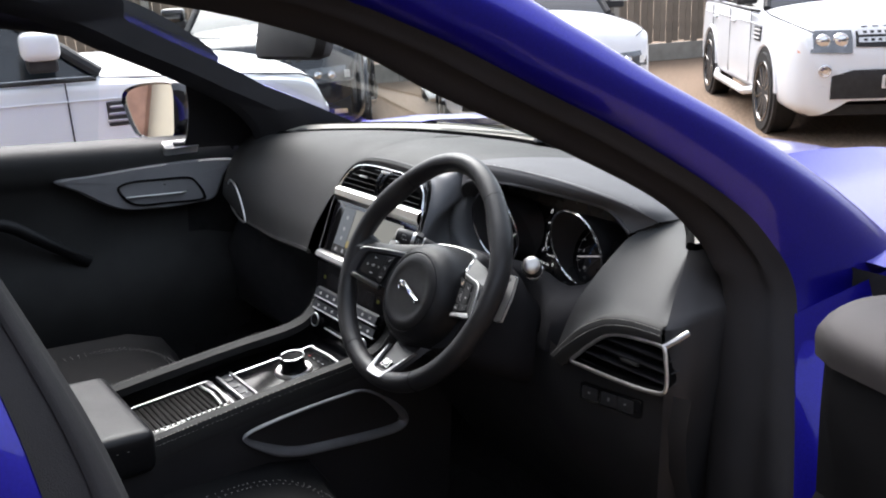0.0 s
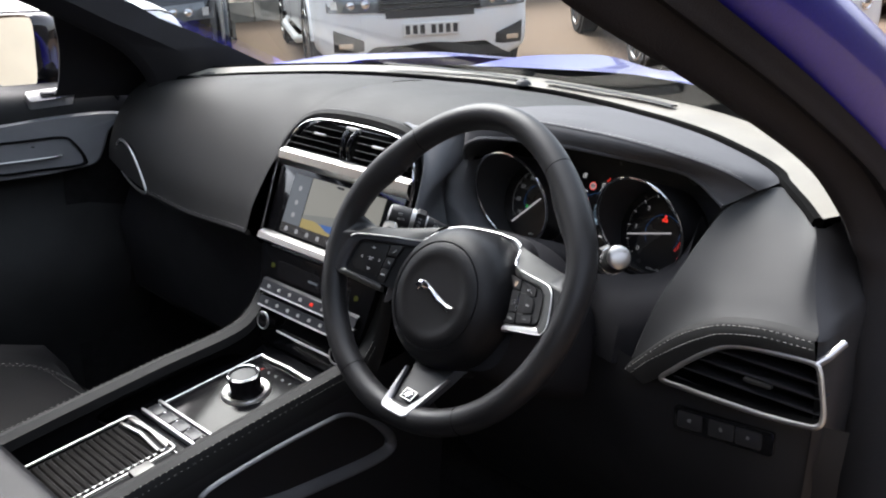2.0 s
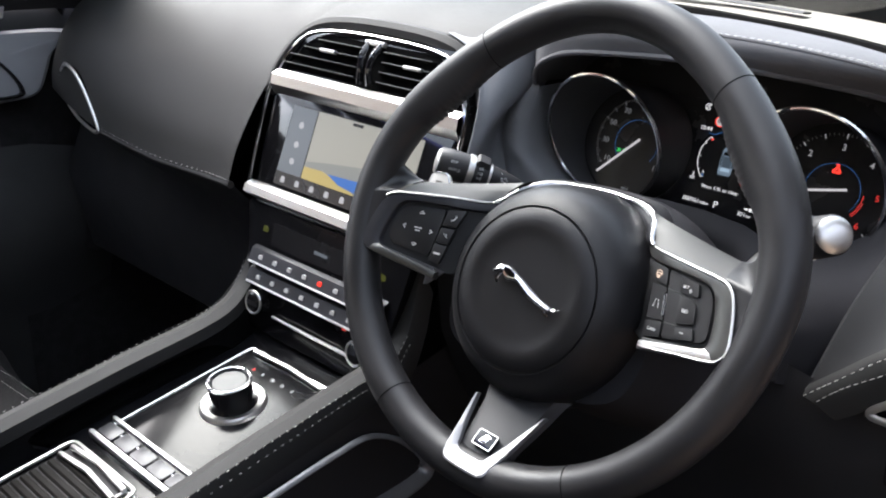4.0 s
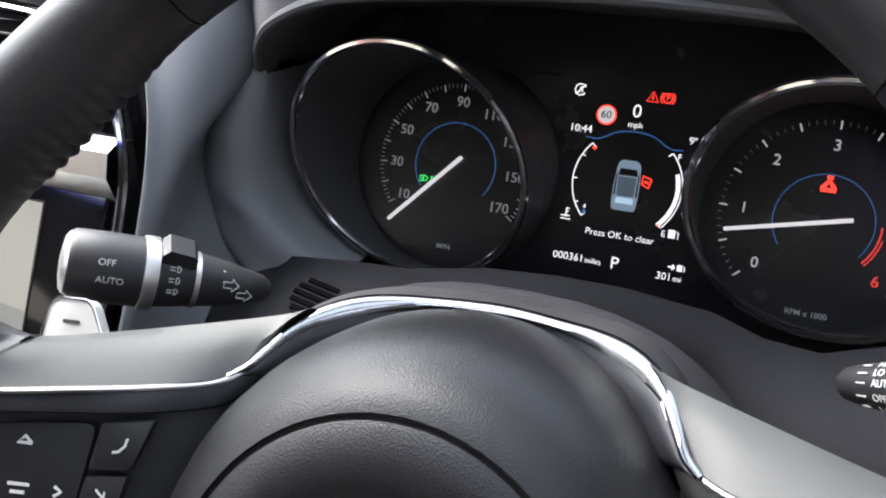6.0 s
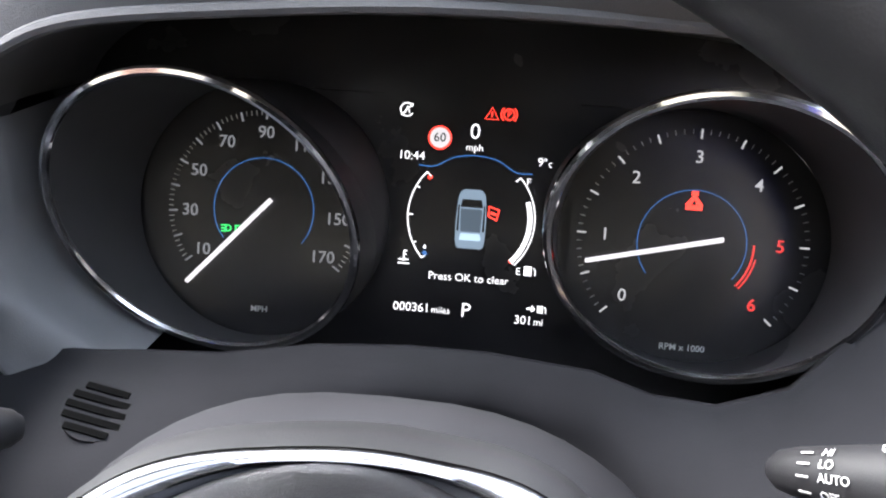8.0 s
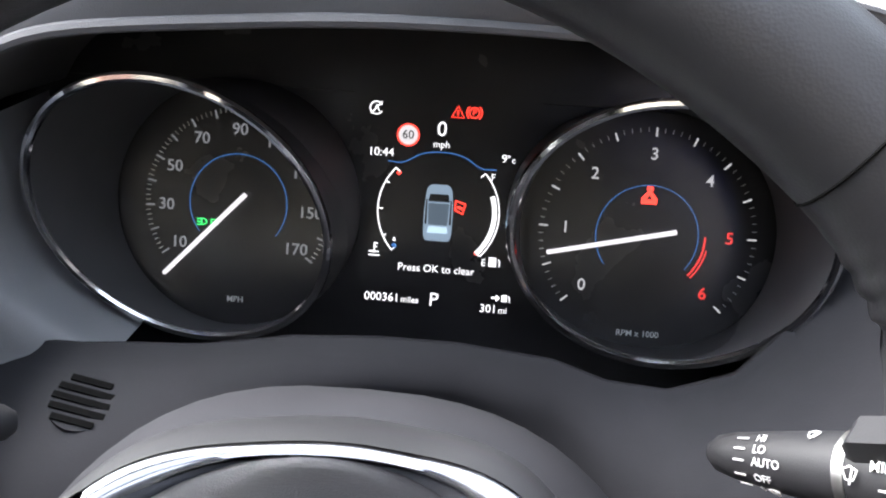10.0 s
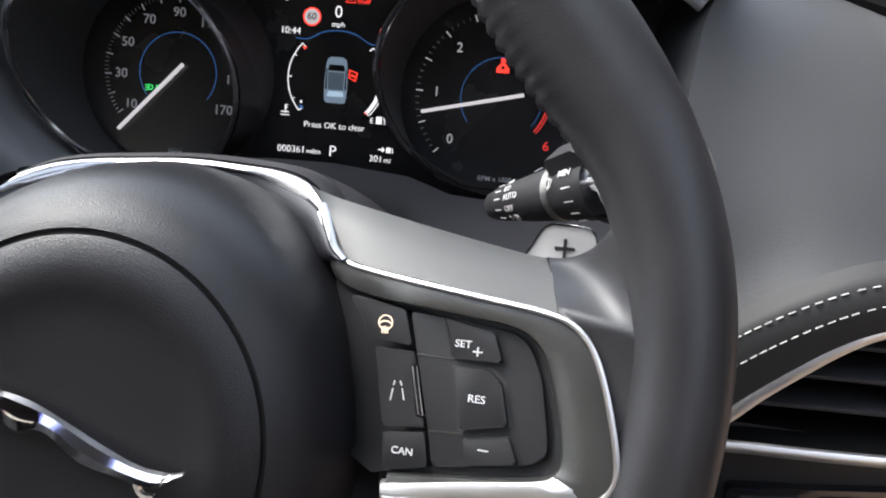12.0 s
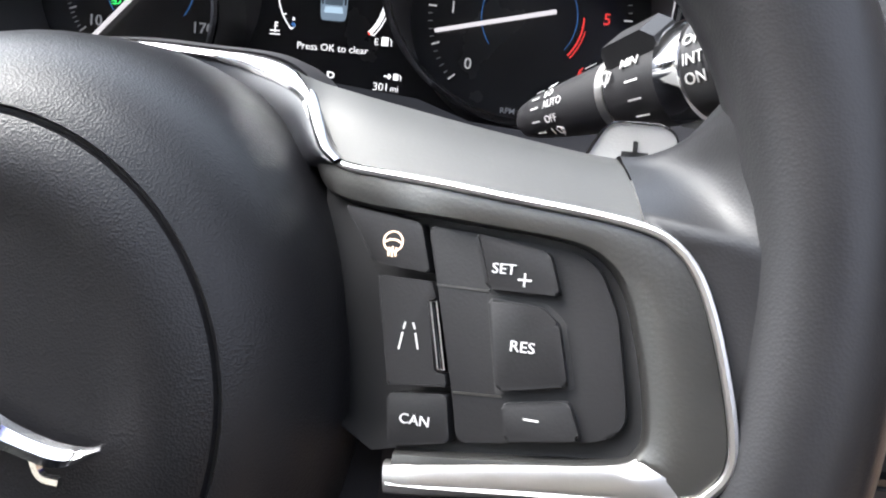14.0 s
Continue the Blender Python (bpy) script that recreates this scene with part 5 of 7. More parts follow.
part("map_land", slab([(-0.060, 0.030), (0.104, 0.030), (0.104, 0.055), (0.030, 0.062), (-0.020, 0.056), (-0.060, 0.050)], 0.0009, 0.0011, 0), LIT_LAND, screen, smooth=0)
part("map_sand", slab([(-0.060, 0.044), (-0.03, 0.045), (0.02, 0.034), (0.03, 0.030), (-0.060, 0.030)], 0.0011, 0.0013, 0), LIT_SAND, screen, smooth=0)
part("map_water", slab([(-0.02, 0.044), (0.03, 0.046), (0.06, 0.036), (0.05, 0.030), (0.0, 0.036)], 0.0013, 0.0015, 0), LIT_WATER, screen, smooth=0)
for k in range(8):
    x = -0.090 + 0.0255 * k
    part("menu_icon", slab(rounded([(x - 0.004, 0.018), (x + 0.004, 0.018), (x + 0.003, 0.025), (x - 0.003, 0.025)], 0.0015), 0.0006, 0.0009, 0), LIT_DIM, screen, smooth=0)
part("clock_bar", slab(rect(-0.002, 0.1035, 0.014, 0.107), 0.0012, 0.0014, 0), SCREEN_OFF, screen, smooth=0)
for y in (0.045, 0.065, 0.088):
    part("menu_mark", slab(arc(0.004, 0, 360, 16, (-0.083, y))[:-1], 0.0009, 0.0011, 0), LIT_DIM, screen, smooth=0)
# satin bars above and below the screen
part("upper_bar", loft([[(-0.146 + 0.292 * k / 12, y, z) for k in range(13)] for y, z in ((0.116, -0.004), (0.118, 0.002), (0.126, 0.010), (0.138, 0.012), (0.146, 0.004), (0.147, -0.010))]), SATIN, stack, "broad satin silver bar above the screen")
part("lower_bar", loft([[(-0.142 + 0.284 * k / 12, y, z) for k in range(13)] for y, z in ((0.010, -0.004), (0.009, 0.003), (0.003, 0.010), (-0.006, 0.010), (-0.009, 0.004), (-0.010, -0.01))]), SATIN, stack, "satin silver bar below the screen")
outline = spline([(-0.142, -0.004, 0.004), (-0.149, 0.05, 0.003), (-0.152, 0.115, 0.004), (-0.144, 0.150, 0.004), (-0.122, 0.185, 0.002), (-0.085, 0.200, 0.0), (0, 0.204, 0.0), (0.085, 0.200, 0.0), (0.122, 0.185, 0.002), (0.144, 0.150, 0.004), (0.152, 0.115, 0.004), (0.149, 0.05, 0.003), (0.142, -0.004, 0.004)], 8)
part("outline_trim", tube(outline, 0.0024, 8), CHROME, stack, "thin chrome outline")
# two vents with horizontal vanes and a twin clip between them
part("vent_recess", slab(rounded([(-0.140, 0.148), (0.140, 0.148), (0.118, 0.182), (0.085, 0.197), (-0.085, 0.197), (-0.118, 0.182)], 0.008), -0.006, -0.002, 0), SLOT_BLACK, stack, "dark vent recess", smooth=0)
for k, y in enumerate((0.155, 0.166, 0.177, 0.188)):
    w = 0.134 - max(0, y - 0.165) * 1.9
    for side in (-1, 1):
        part("vane", block((w - 0.016, 0.0018, 0.012), 0.0006, (side * (w + 0.016) / 2, y, 0.0005)), SLOT_BLACK, stack, "thin black vane")
        part("vane_edge", block((w - 0.020, 0.0012, 0.0010), 0.0004, (side * (w + 0.016) / 2, y + 0.0004, 0.0068)), GUNMETAL, stack, "dull metal edge of the vane")
for side in (-1, 1):
    part("vane_tab", block((0.026, 0.004, 0.005), 0.0015, (side * 0.066, 0.177, 0.008)), SATIN, stack, "bright tab on the vane")
    part("clip", tube(spline([(side * 0.0075, 0.150, 0.004), (side * 0.0065, 0.165, 0.010), (side * 0.0085, 0.182, 0.010), (side * 0.0105, 0.197, 0.002)], 5), 0.0042, 8), GLOSS, stack, "curved gloss black clip")
part("clip_cap", block((0.030, 0.006, 0.006), 0.002, (0, 0.196, 0.004)), SATIN, stack, "bright cap above the clips")
part("stack_hood", tube(spline([(-0.158, 0.115, -0.006), (-0.150, 0.155, -0.006), (-0.128, 0.193, -0.010), (-0.086, 0.212, -0.013), (0, 0.217, -0.014), (0.086, 0.212, -0.013), (0.126, 0.194, -0.018), (0.142, 0.160, -0.026)], 6), 0.010, 8), PAD, stack, "padded surround of the stack")

# climate panel below, a little more upright
LEANL = radians(11)
LOWER = axes((CX, 0.955, 1.020), (1, 0, 0), (0, math.sin(LEANL), math.cos(LEANL)))
climate = thing("climate_panel", "gloss black climate panel with two rows of satin keys", "climate panel", CAR @ LOWER)
part("panel_body", slab(rounded([(-0.110, -0.150), (0.106, -0.150), (0.136, 0.004), (-0.136, 0.004)], 0.004), -0.06, 0.0, 0.002), DECK_BLACK, climate, "gloss black panel")
part("climate_display", slab(rect(-0.085, -0.042, 0.085, -0.014, 0.002), -0.001, 0.0008, 0), SCREEN_OFF, climate, "narrow dark climate display", smooth=0)
for x in (-0.098, 0.098):
    part("fan_lamp", slab(rounded([(x - 0.005, -0.028), (x + 0.004, -0.028), (x + 0.005, -0.022), (x - 0.003, -0.020)], 0.002), 0.0003, 0.0008, 0), LIT_FAN, climate, smooth=0)
part("display_streak", slab(rect(-0.010, -0.030, 0.012, -0.026), 0.0008, 0.0011, 0), LIT_PANEL, climate, smooth=0)
for row, y in enumerate((-0.058, -0.083)):
    part("key_ledge", loft([[(-0.112 + 0.224 * k / 10, y + dy, dz) for k in range(11)] for dy, dz in ((0.011, 0.0), (0.008, 0.006), (-0.006, 0.010), (-0.0095, 0.008), (-0.010, 0.0))]), SHADED_TRIM, climate, "dark satin ledge of keys")
    part("ledge_edge", tube([(-0.112, y - 0.0088, 0.009), (0, y - 0.0088, 0.0095), (0.112, y - 0.0088, 0.009)], 0.0016, 8), SATIN, climate, "bright lower edge")
    for k in range(8):
        x = -0.092 + 0.0263 * k
        lamp = LIT_RED if (row, k) == (0, 4) else MARKING
        part("key_symbol", slab(rounded([(x - 0.0035, y - 0.002), (x + 0.0035, y - 0.002), (x + 0.003, y + 0.003), (x - 0.002, y + 0.003)], 0.001), 0.0068, 0.0096, 0), lamp, climate, smooth=0)
for x in (-0.088, 0.088):
    knob = part("round_knob", revolve([(0.0, 0.016), (0.010, 0.016), (0.0125, 0.014), (0.0135, 0.004), (0.015, 0.002), (0.0155, 0.0)], 32), GLOSS, climate, "round gloss black knob", m=Matrix.Translation((x, -0.112, 0.001)))
    part("knob_ring", tube([(x + 0.0132 * math.cos(a), -0.112 + 0.0132 * math.sin(a), 0.0145) for a in [2 * math.pi * k / 32 for k in range(32)]], 0.0016, 8, True), SATIN, knob, "satin ring")
part("lower_strip", tube([(-0.064, -0.124, 0.003), (0, -0.124, 0.004), (0.064, -0.124, 0.003)], 0.002, 8), SATIN, climate, "thin satin strip")
part("red_lamp", slab(rect(0.050, -0.100, 0.056, -0.098), 0.0003, 0.0008, 0), LIT_DEEP_RED, climate, smooth=0)

# ---------- centre console
console = thing("centre_console", "black centre console with gear selector, roller cover and side pockets", "centre console")


def rail_z(y):
    return 0.842 + 0.14 * (y - 0.55)


for side in (1, -1):
    xin, xout = CX + side * 0.100, CX + side * 0.126
    top_line = [(0.40, 0.838), (0.50, 0.850), (0.60, 0.865), (0.75, 0.886), (0.88, 0.902), (0.932, 0.922), (0.956, 0.962), (0.968, 1.015)]
    pts = spline([(CX + side * (0.113 + (0.012 if y > 0.9 else 0)), y, z) for y, z in top_line], 5)
    rows = []
    for q in pts:
        rows.append([(q.x - side * 0.015, q.y, q.z - 0.016), (q.x - side * 0.013, q.y - 0.001, q.z - 0.002), (q.x, q.y - 0.002, q.z + 0.003), (q.x + side * 0.012, q.y - 0.001, q.z), (q.x + side * 0.017, q.y + 0.002, q.z - 0.010), (q.x + side * 0.020, q.y + 0.01, q.z - 0.03)])
    part("console_rail", loft(rows), PAD, console, "stitched leather rail")
    stitches([(q.x + side * 0.0135, q.y - 0.001, q.z + 0.0006) for q in pts[4:30:4]], parent=console, step=0.0042, length=0.0028, r=0.00026)
    stitches([(q.x + side * 0.0172, q.y - 0.001, q.z - 0.0075) for q in pts[4:30:4]], parent=console, step=0.0042, length=0.0028, r=0.00026)
    wall = [[(CX + side * 0.130, y, rail_z(y) - 0.008), (CX + side * 0.138, y, rail_z(y) - 0.05), (CX + side * 0.142, y, 0.72), (CX + side * 0.140, y, 0.60), (CX + side * 0.135, y, 0.40)] for y in (0.20, 0.40, 0.55, 0.70, 0.85, 0.97, 1.10)]
    part("console_side", loft(wall), PLASTIC, console, "black console side")
    # oval pocket with a satin lip
    pocket = [(CX + side * 0.1425, y, z) for y, z in ((0.655, 0.825), (0.726, 0.840), (0.839, 0.850), (0.895, 0.847), (0.952, 0.808), (0.980, 0.772), (0.955, 0.755), (0.839, 0.760), (0.746, 0.770), (0.682, 0.798))]
    loop = spline(pocket, 6, True)
    mid = sum(loop, Vector()) / len(loop)
    part("pocket_hole", back_closed([[q + Vector((side * 0.002, 0, 0)) for q in loop], [q + (mid - q) * 0.08 + Vector((-side * 0.02, 0, 0)) for q in loop], [q + (mid - q) * 0.16 + Vector((-side * 0.028, 0, 0)) for q in loop]]), SLOT_BLACK, console, "dark open pocket")
    sizes = [1.0 if q.z < 0.785 else (0.3 if q.z > 0.825 else 0.3 + 0.7 * (0.825 - q.z) / 0.04) for q in loop]
    part("pocket_lip", sweep(loop, ring(0.012, 12, 0.5), True, up=(side * 0.6, 0, 1), scale=sizes), LIP, console, "satin grey pocket lip")
deck = [[(CX - 0.1, y, z - 0.01), (CX - 0.098, y, z), (CX, y, z), (CX + 0.098, y, z), (CX + 0.1, y, z - 0.01)] for y, z in ((0.30, 0.79), (0.45, 0.802), (0.60, 0.820), (0.75, 0.840), (0.90, 0.858), (0.955, 0.875))]
part("deck", loft(deck), DECK_BLACK, console, "gloss black deck")


def on_deck(x, y, lift):
    return Vector((CX + x, y, 0.820 + 0.125 * (y - 0.60) + lift))


DECK = axes(on_deck(0, 0.70, 0.002), (1, 0, 0), (0, 1, 0.125))
part("selector_plate", slab(rect(-0.070, 0.020, 0.070, 0.205, 0.008), -0.002, 0.004, 0.001), DECK_BLACK, console, "black selector plate", m=DECK)
part("plate_edge", tube([(a, b, 0.004) for a, b in rect(-0.071, 0.019, 0.071, 0.206, 0.008)], 0.0018, 8, True), CHROME, console, "chrome edge", m=DECK)
selector = part("gear_selector", revolve([(0, 0.031), (0.018, 0.031), (0.0205, 0.033), (0.0225, 0.033), (0.0235, 0.030), (0.023, 0.012), (0.025, 0.007), (0.027, 0.004)], 48), DECK_BLACK, console, "rotary gear selector", m=DECK @ Matrix.Translation((0, 0.125, 0.003)))
part("selector_collar", revolve([(0.027, 0.004), (0.034, 0.006), (0.036, 0.004), (0.037, 0.0)], 48), SATIN, selector, "satin collar", m=DECK @ Matrix.Translation((0, 0.125, 0.003)))
part("selector_rim", tube([(0.0225 * math.cos(a), 0.125 + 0.0225 * math.sin(a), 0.0355) for a in [2 * math.pi * k / 40 for k in range(40)]], 0.0016, 8, True), CHROME, selector, "chrome rim", m=DECK)
for k, text in enumerate("PRNDS"):
    part("gear_letter", words(text, 0.0042, (-0.034 + 0.017 * k, 0.178, 0.0042)), LIT_RED if text == "P" else MARKING, console, m=DECK, smooth=0)
part("front_bar", tube([(-0.060, 0.200, 0.006), (0, 0.203, 0.007), (0.060, 0.200, 0.006)], 0.0032, 8), SATIN, console, "satin bar before the selector", m=DECK)
for y, w in ((0.002, 0.005), (0.029, 0.004)):
    part("key_bar", slab(rect(-0.080, y - w / 2, 0.080, y + w / 2, 0.002), 0.0, 0.008, 0.002), LIP, console, "satin bar of the mode keys", m=DECK)
for k in range(5):
    x = -0.062 + 0.031 * k
    part("mode_key", slab(rect(x - 0.0135, 0.007, x + 0.0135, 0.024, 0.002), 0.0, 0.006, 0.0012), SHADED_TRIM, console, "small mode key", m=DECK)
SLAT = material("dark_slat", (0.011, 0.010, 0.009), 0.75, spec=0.12, vary=0.2, vary_scale=40, rough_vary=0.08)
ROLLER = axes(on_deck(-0.02, 0.58, 0.002), (1, 0, 0), (0, 1, 0.125))
part("roller_bed", slab(rect(-0.056, -0.120, 0.056, 0.100, 0.004), -0.003, 0.0012, 0), RUBBER, console, "dark bed under the roller cover", m=ROLLER, smooth=0)
for k in range(22):
    y = -0.115 + 0.0095 * k
    part("roller_slat", block((0.108, 0.0078, 0.005), 0.0018, (0, y, 0.002), 1), SLAT, console, "", m=ROLLER)
part("roller_edge", tube([(a, b, 0.005) for a, b in rect(-0.060, -0.125, 0.060, 0.105, 0.01)], 0.0022, 8, True), SATIN, console, "satin edge of the roller cover", m=ROLLER)
for y in (0.098, 0.085):
    part("roller_grip", tube([(-0.05, y, 0.006), (0, y + 0.003, 0.010), (0.05, y, 0.006)], 0.003, 8), SATIN, console, "bright roller grip", m=ROLLER)
part("side_tray", slab(rect(0.048, -0.12, 0.094, 0.10, 0.008), -0.003, 0.001, 0.0005), RUBBER, console, "narrow rubber tray", m=ROLLER)
part("tray_edge", tube([(a, b, 0.003) for a, b in rect(0.048, -0.12, 0.094, 0.10, 0.008)], 0.0016, 8, True), SATIN, console, m=ROLLER)
for y in (-0.04, 0.05):
    part("tray_switch", block((0.026, 0.030, 0.010), 0.003, (0.071, y, 0.004)), GUNMETAL, console, "satin switch", m=ROLLER)
armrest = thing("armrest", "black leather armrest with a stitched edge", "armrest")
part("cushion", block((0.265, 0.41, 0.075), 0.022, (CX + 0.020, 0.300, 0.847), 4), LEATHER, armrest, "padded leather lid")
stitches([(CX + 0.1528, 0.12, 0.860), (CX + 0.1528, 0.28, 0.860), (CX + 0.1528, 0.475, 0.860)], parent=armrest, step=0.006)
part("armrest_base", block((0.22, 0.36, 0.06), 0.01, (CX, 0.275, 0.785), 2), PLASTIC, armrest, "black base")

def wheel_set(ob, x, y, side, r=0.38, z=None):
    z = r if z is None else z
    tyre = part("tyre", revolve([(r * 0.72, -0.12), (r * 0.95, -0.125), (r, -0.10), (r, 0.10), (r * 0.95, 0.125), (r * 0.72, 0.12)], 40), TYRE, ob, "black tyre", m=Matrix.Translation((x, y, z)) @ Matrix.Rotation(radians(90 * side), 4, "Y"))
    rimm = Matrix.Translation((x + side * 0.09, y, z)) @ Matrix.Rotation(radians(90 * side), 4, "Y")
    bm = revolve([(0.0, 0.01), (0.06, 0.012), (0.07, 0.0), (0.07, -0.02)], 24)
    for k in range(10):
        a = 2 * math.pi * k / 10
        spoke_line = [(0.06 * math.cos(a), 0.06 * math.sin(a), 0.005), (0.16 * math.cos(a + 0.08), 0.16 * math.sin(a + 0.08), 0.008), (r * 0.72 * math.cos(a), r * 0.72 * math.sin(a), 0.02)]
        tube(spoke_line, 0.014, 6, bm=bm)
    tube([(r * 0.73 * math.cos(2 * math.pi * k / 40), r * 0.73 * math.sin(2 * math.pi * k / 40), 0.02) for k in range(40)], 0.02, 6, True, bm=bm)
    part("rim", bm, GLOSS, tyre, "black spoked rim", m=rimm)
    part("wheel_well", revolve([(0.0, -0.02), (r * 0.70, -0.02)], 24), RUBBER, tyre, m=rimm)


# ---------- the blue car's shell
shell = thing("blue_car", "metallic blue car shell with black door seals and pillars", "car")
# lines of the driver's front pillar, from its foot to the roof: outer paint edge, seal, inner trim
PILLAR = [
    ((-0.120, 1.200, 0.740), (-0.215, 1.050, 0.740), (-0.360, 1.075, 0.740)),
    ((-0.150, 1.250, 0.900), (-0.255, 1.095, 0.900), (-0.378, 1.092, 0.900)),
    ((-0.200, 1.340, 1.030), (-0.300, 1.145, 1.030), (-0.394, 1.112, 1.060)),
    ((-0.325, 1.560, 1.130), (-0.337, 1.183, 1.130), (-0.405, 1.120, 1.160)),
    ((-0.340, 1.500, 1.170), (-0.352, 1.186, 1.175), (-0.415, 1.100, 1.200)),
    ((-0.352, 1.450, 1.205), (-0.368, 1.160, 1.220), (-0.428, 1.075, 1.240)),
    ((-0.380, 1.320, 1.285), (-0.390, 1.090, 1.285), (-0.447, 1.000, 1.300)),
    ((-0.410, 1.140, 1.375), (-0.422, 0.930, 1.372), (-0.474, 0.830, 1.378)),
    ((-0.436, 0.970, 1.446), (-0.449, 0.760, 1.446), (-0.495, 0.680, 1.438)),
    ((-0.455, 0.850, 1.500), (-0.467, 0.630, 1.499), (-0.511, 0.565, 1.490)),
    ((-0.475, 0.700, 1.560), (-0.480, 0.480, 1.540), (-0.530, 0.400, 1.525)),
    ((-0.490, 0.450, 1.605), (-0.485, 0.200, 1.565), (-0.545, 0.150, 1.545)),
    ((-0.500, -0.300, 1.640), (-0.485, -0.300, 1.580), (-0.550, -0.300, 1.555)),
    ((-0.500, -1.300, 1.630), (-0.485, -1.300, 1.570), (-0.550, -1.300, 1.550)),
]
PO, PS, PI = (spline([row[k] for row in PILLAR], 6) for k in range(3))


def flip_side(points):
    return [Vector((2 * CX - q[0], q[1], q[2])) for q in points]


# the passenger's pillar is slimmer than the driver's looks from outside
left_o = []
for a, b in zip(flip_side(PO), flip_side(PS)):
    f = 0.50 * min(1.0, max(0.0, (a.z - 1.215) / 0.13)) * min(1.0, max(0.0, (1.555 - a.z) / 0.05))
    left_o.append(Vector((a.x, a.y * (1 - f) + b.y * f, a.z)))
for side in (1, -1):
    o, s, i = (PO, PS, PI) if side > 0 else (left_o, flip_side(PS), flip_side(PI))
    rows = []
    for a, b in zip(o, s):
        rows.append([a + Vector((-side * 0.012, 0.004, -0.012)), a, a * 0.88 + b * 0.12 + Vector((side * 0.016, 0, 0.006)), a * 0.6 + b * 0.4 + Vector((side * 0.026, 0, 0.002)), a * 0.25 + b * 0.75 + Vector((side * 0.018, 0, -0.002)), b, b + Vector((-side * 0.02, 0.02, -0.01))])
    part("pillar_paint", loft([spline(r, 3) for r in rows]), BLUE, shell, "blue painted pillar and roof rail")
    rows = []
    for a, b in zip(s, i):
        rows.append([a + Vector((side * 0.003, 0.004, 0)), a + Vector((-side * 0.004, -0.012, -0.004)), a * 0.8 + b * 0.2 + Vector((0, -0.014, -0.006)), a * 0.55 + b * 0.45 + Vector((0, -0.004, 0.002)), a * 0.3 + b * 0.7 + Vector((0, -0.012, -0.005)), b + Vector((0, -0.006, -0.006)), b + Vector((-side * 0.012, 0.008, 0.004))])
    part("door_seal", loft([spline(r, 3) for r in rows]), TRIM, shell, "black rubber seal and pillar trim")
    glass_edge = [a + Vector((-side * 0.05, 0.0 if side > 0 else 0.016, -0.012)) for a in o]
    part("pillar_trim", loft([[b + Vector((-side * 0.010, 0.006, 0.002)), b * 0.5 + g * 0.5 + Vector((-side * 0.018, -0.01, -0.01)), g] for b, g in zip(i, glass_edge)]), TRIM, shell, "dark pillar trim")

# door post and sill below the driver's pillar
post = spline([(-0.337, 1.183, 1.130), (-0.300, 1.145, 1.030), (-0.255, 1.095, 0.900), (-0.215, 1.050, 0.740), (-0.190, 0.990, 0.560), (-0.180, 0.850, 0.450), (-0.175, 0.600, 0.420), (-0.175, 0.380, 0.440), (-0.190, 0.270, 0.620), (-0.240, 0.265, 0.900), (-0.310, 0.262, 1.060), (-0.370, 0.245, 1.180), (-0.425, 0.210, 1.290), (-0.460, 0.165, 1.400), (-0.475, 0.120, 1.480), (-0.470, 0.050, 1.560)], 6)


def inward(q, d):
    """d metres towards the middle of the door opening."""
    c = Vector((q.x, 0.62, 0.95))
    return q + (c - q).normalized() * d


rows = [[q + Vector((0.004, 0, 0)), inward(q, 0.010) + Vector((0.006, 0, 0)), inward(q, 0.026) + Vector((-0.004, 0, 0)), inward(q, 0.030) + Vector((-0.02, 0, 0)), inward(q, 0.040) + Vector((-0.045, 0, 0)), inward(q, 0.034) + Vector((-0.09, 0, 0))] for q in post[16:]]
part("door_seal", loft([spline(r, 3) for r in rows]), TRIM, shell, "black rubber seal round the door opening")
front_post = [q for q in post if q.y > 0.36 or q.z < 0.5]
rear_post = [q for q in post if not (q.y > 0.36 or q.z < 0.5)]
for line, steps in ((front_post, (0.0, -0.03, -0.07, -0.13, -0.22)), (rear_post, (-0.040, -0.07, -0.12, -0.20, -0.30))):
    rows = [[inward(q, d) + Vector((0.001 - 0.28 * d, 0, 0)) for d in steps] for q in line]
    part("door_post", loft([spline(r, 3) for r in rows]), BLUE, shell, "blue painted door post and sill")
rows = [[inward(q, d) + Vector((0.002 - 0.28 * d, 0, 0)) for d in (0.004, -0.012, -0.028, -0.043)] for q in rear_post]
part("door_seal", loft([spline(r, 3) for r in rows]), TRIM, shell, "broad black seal on the centre post")

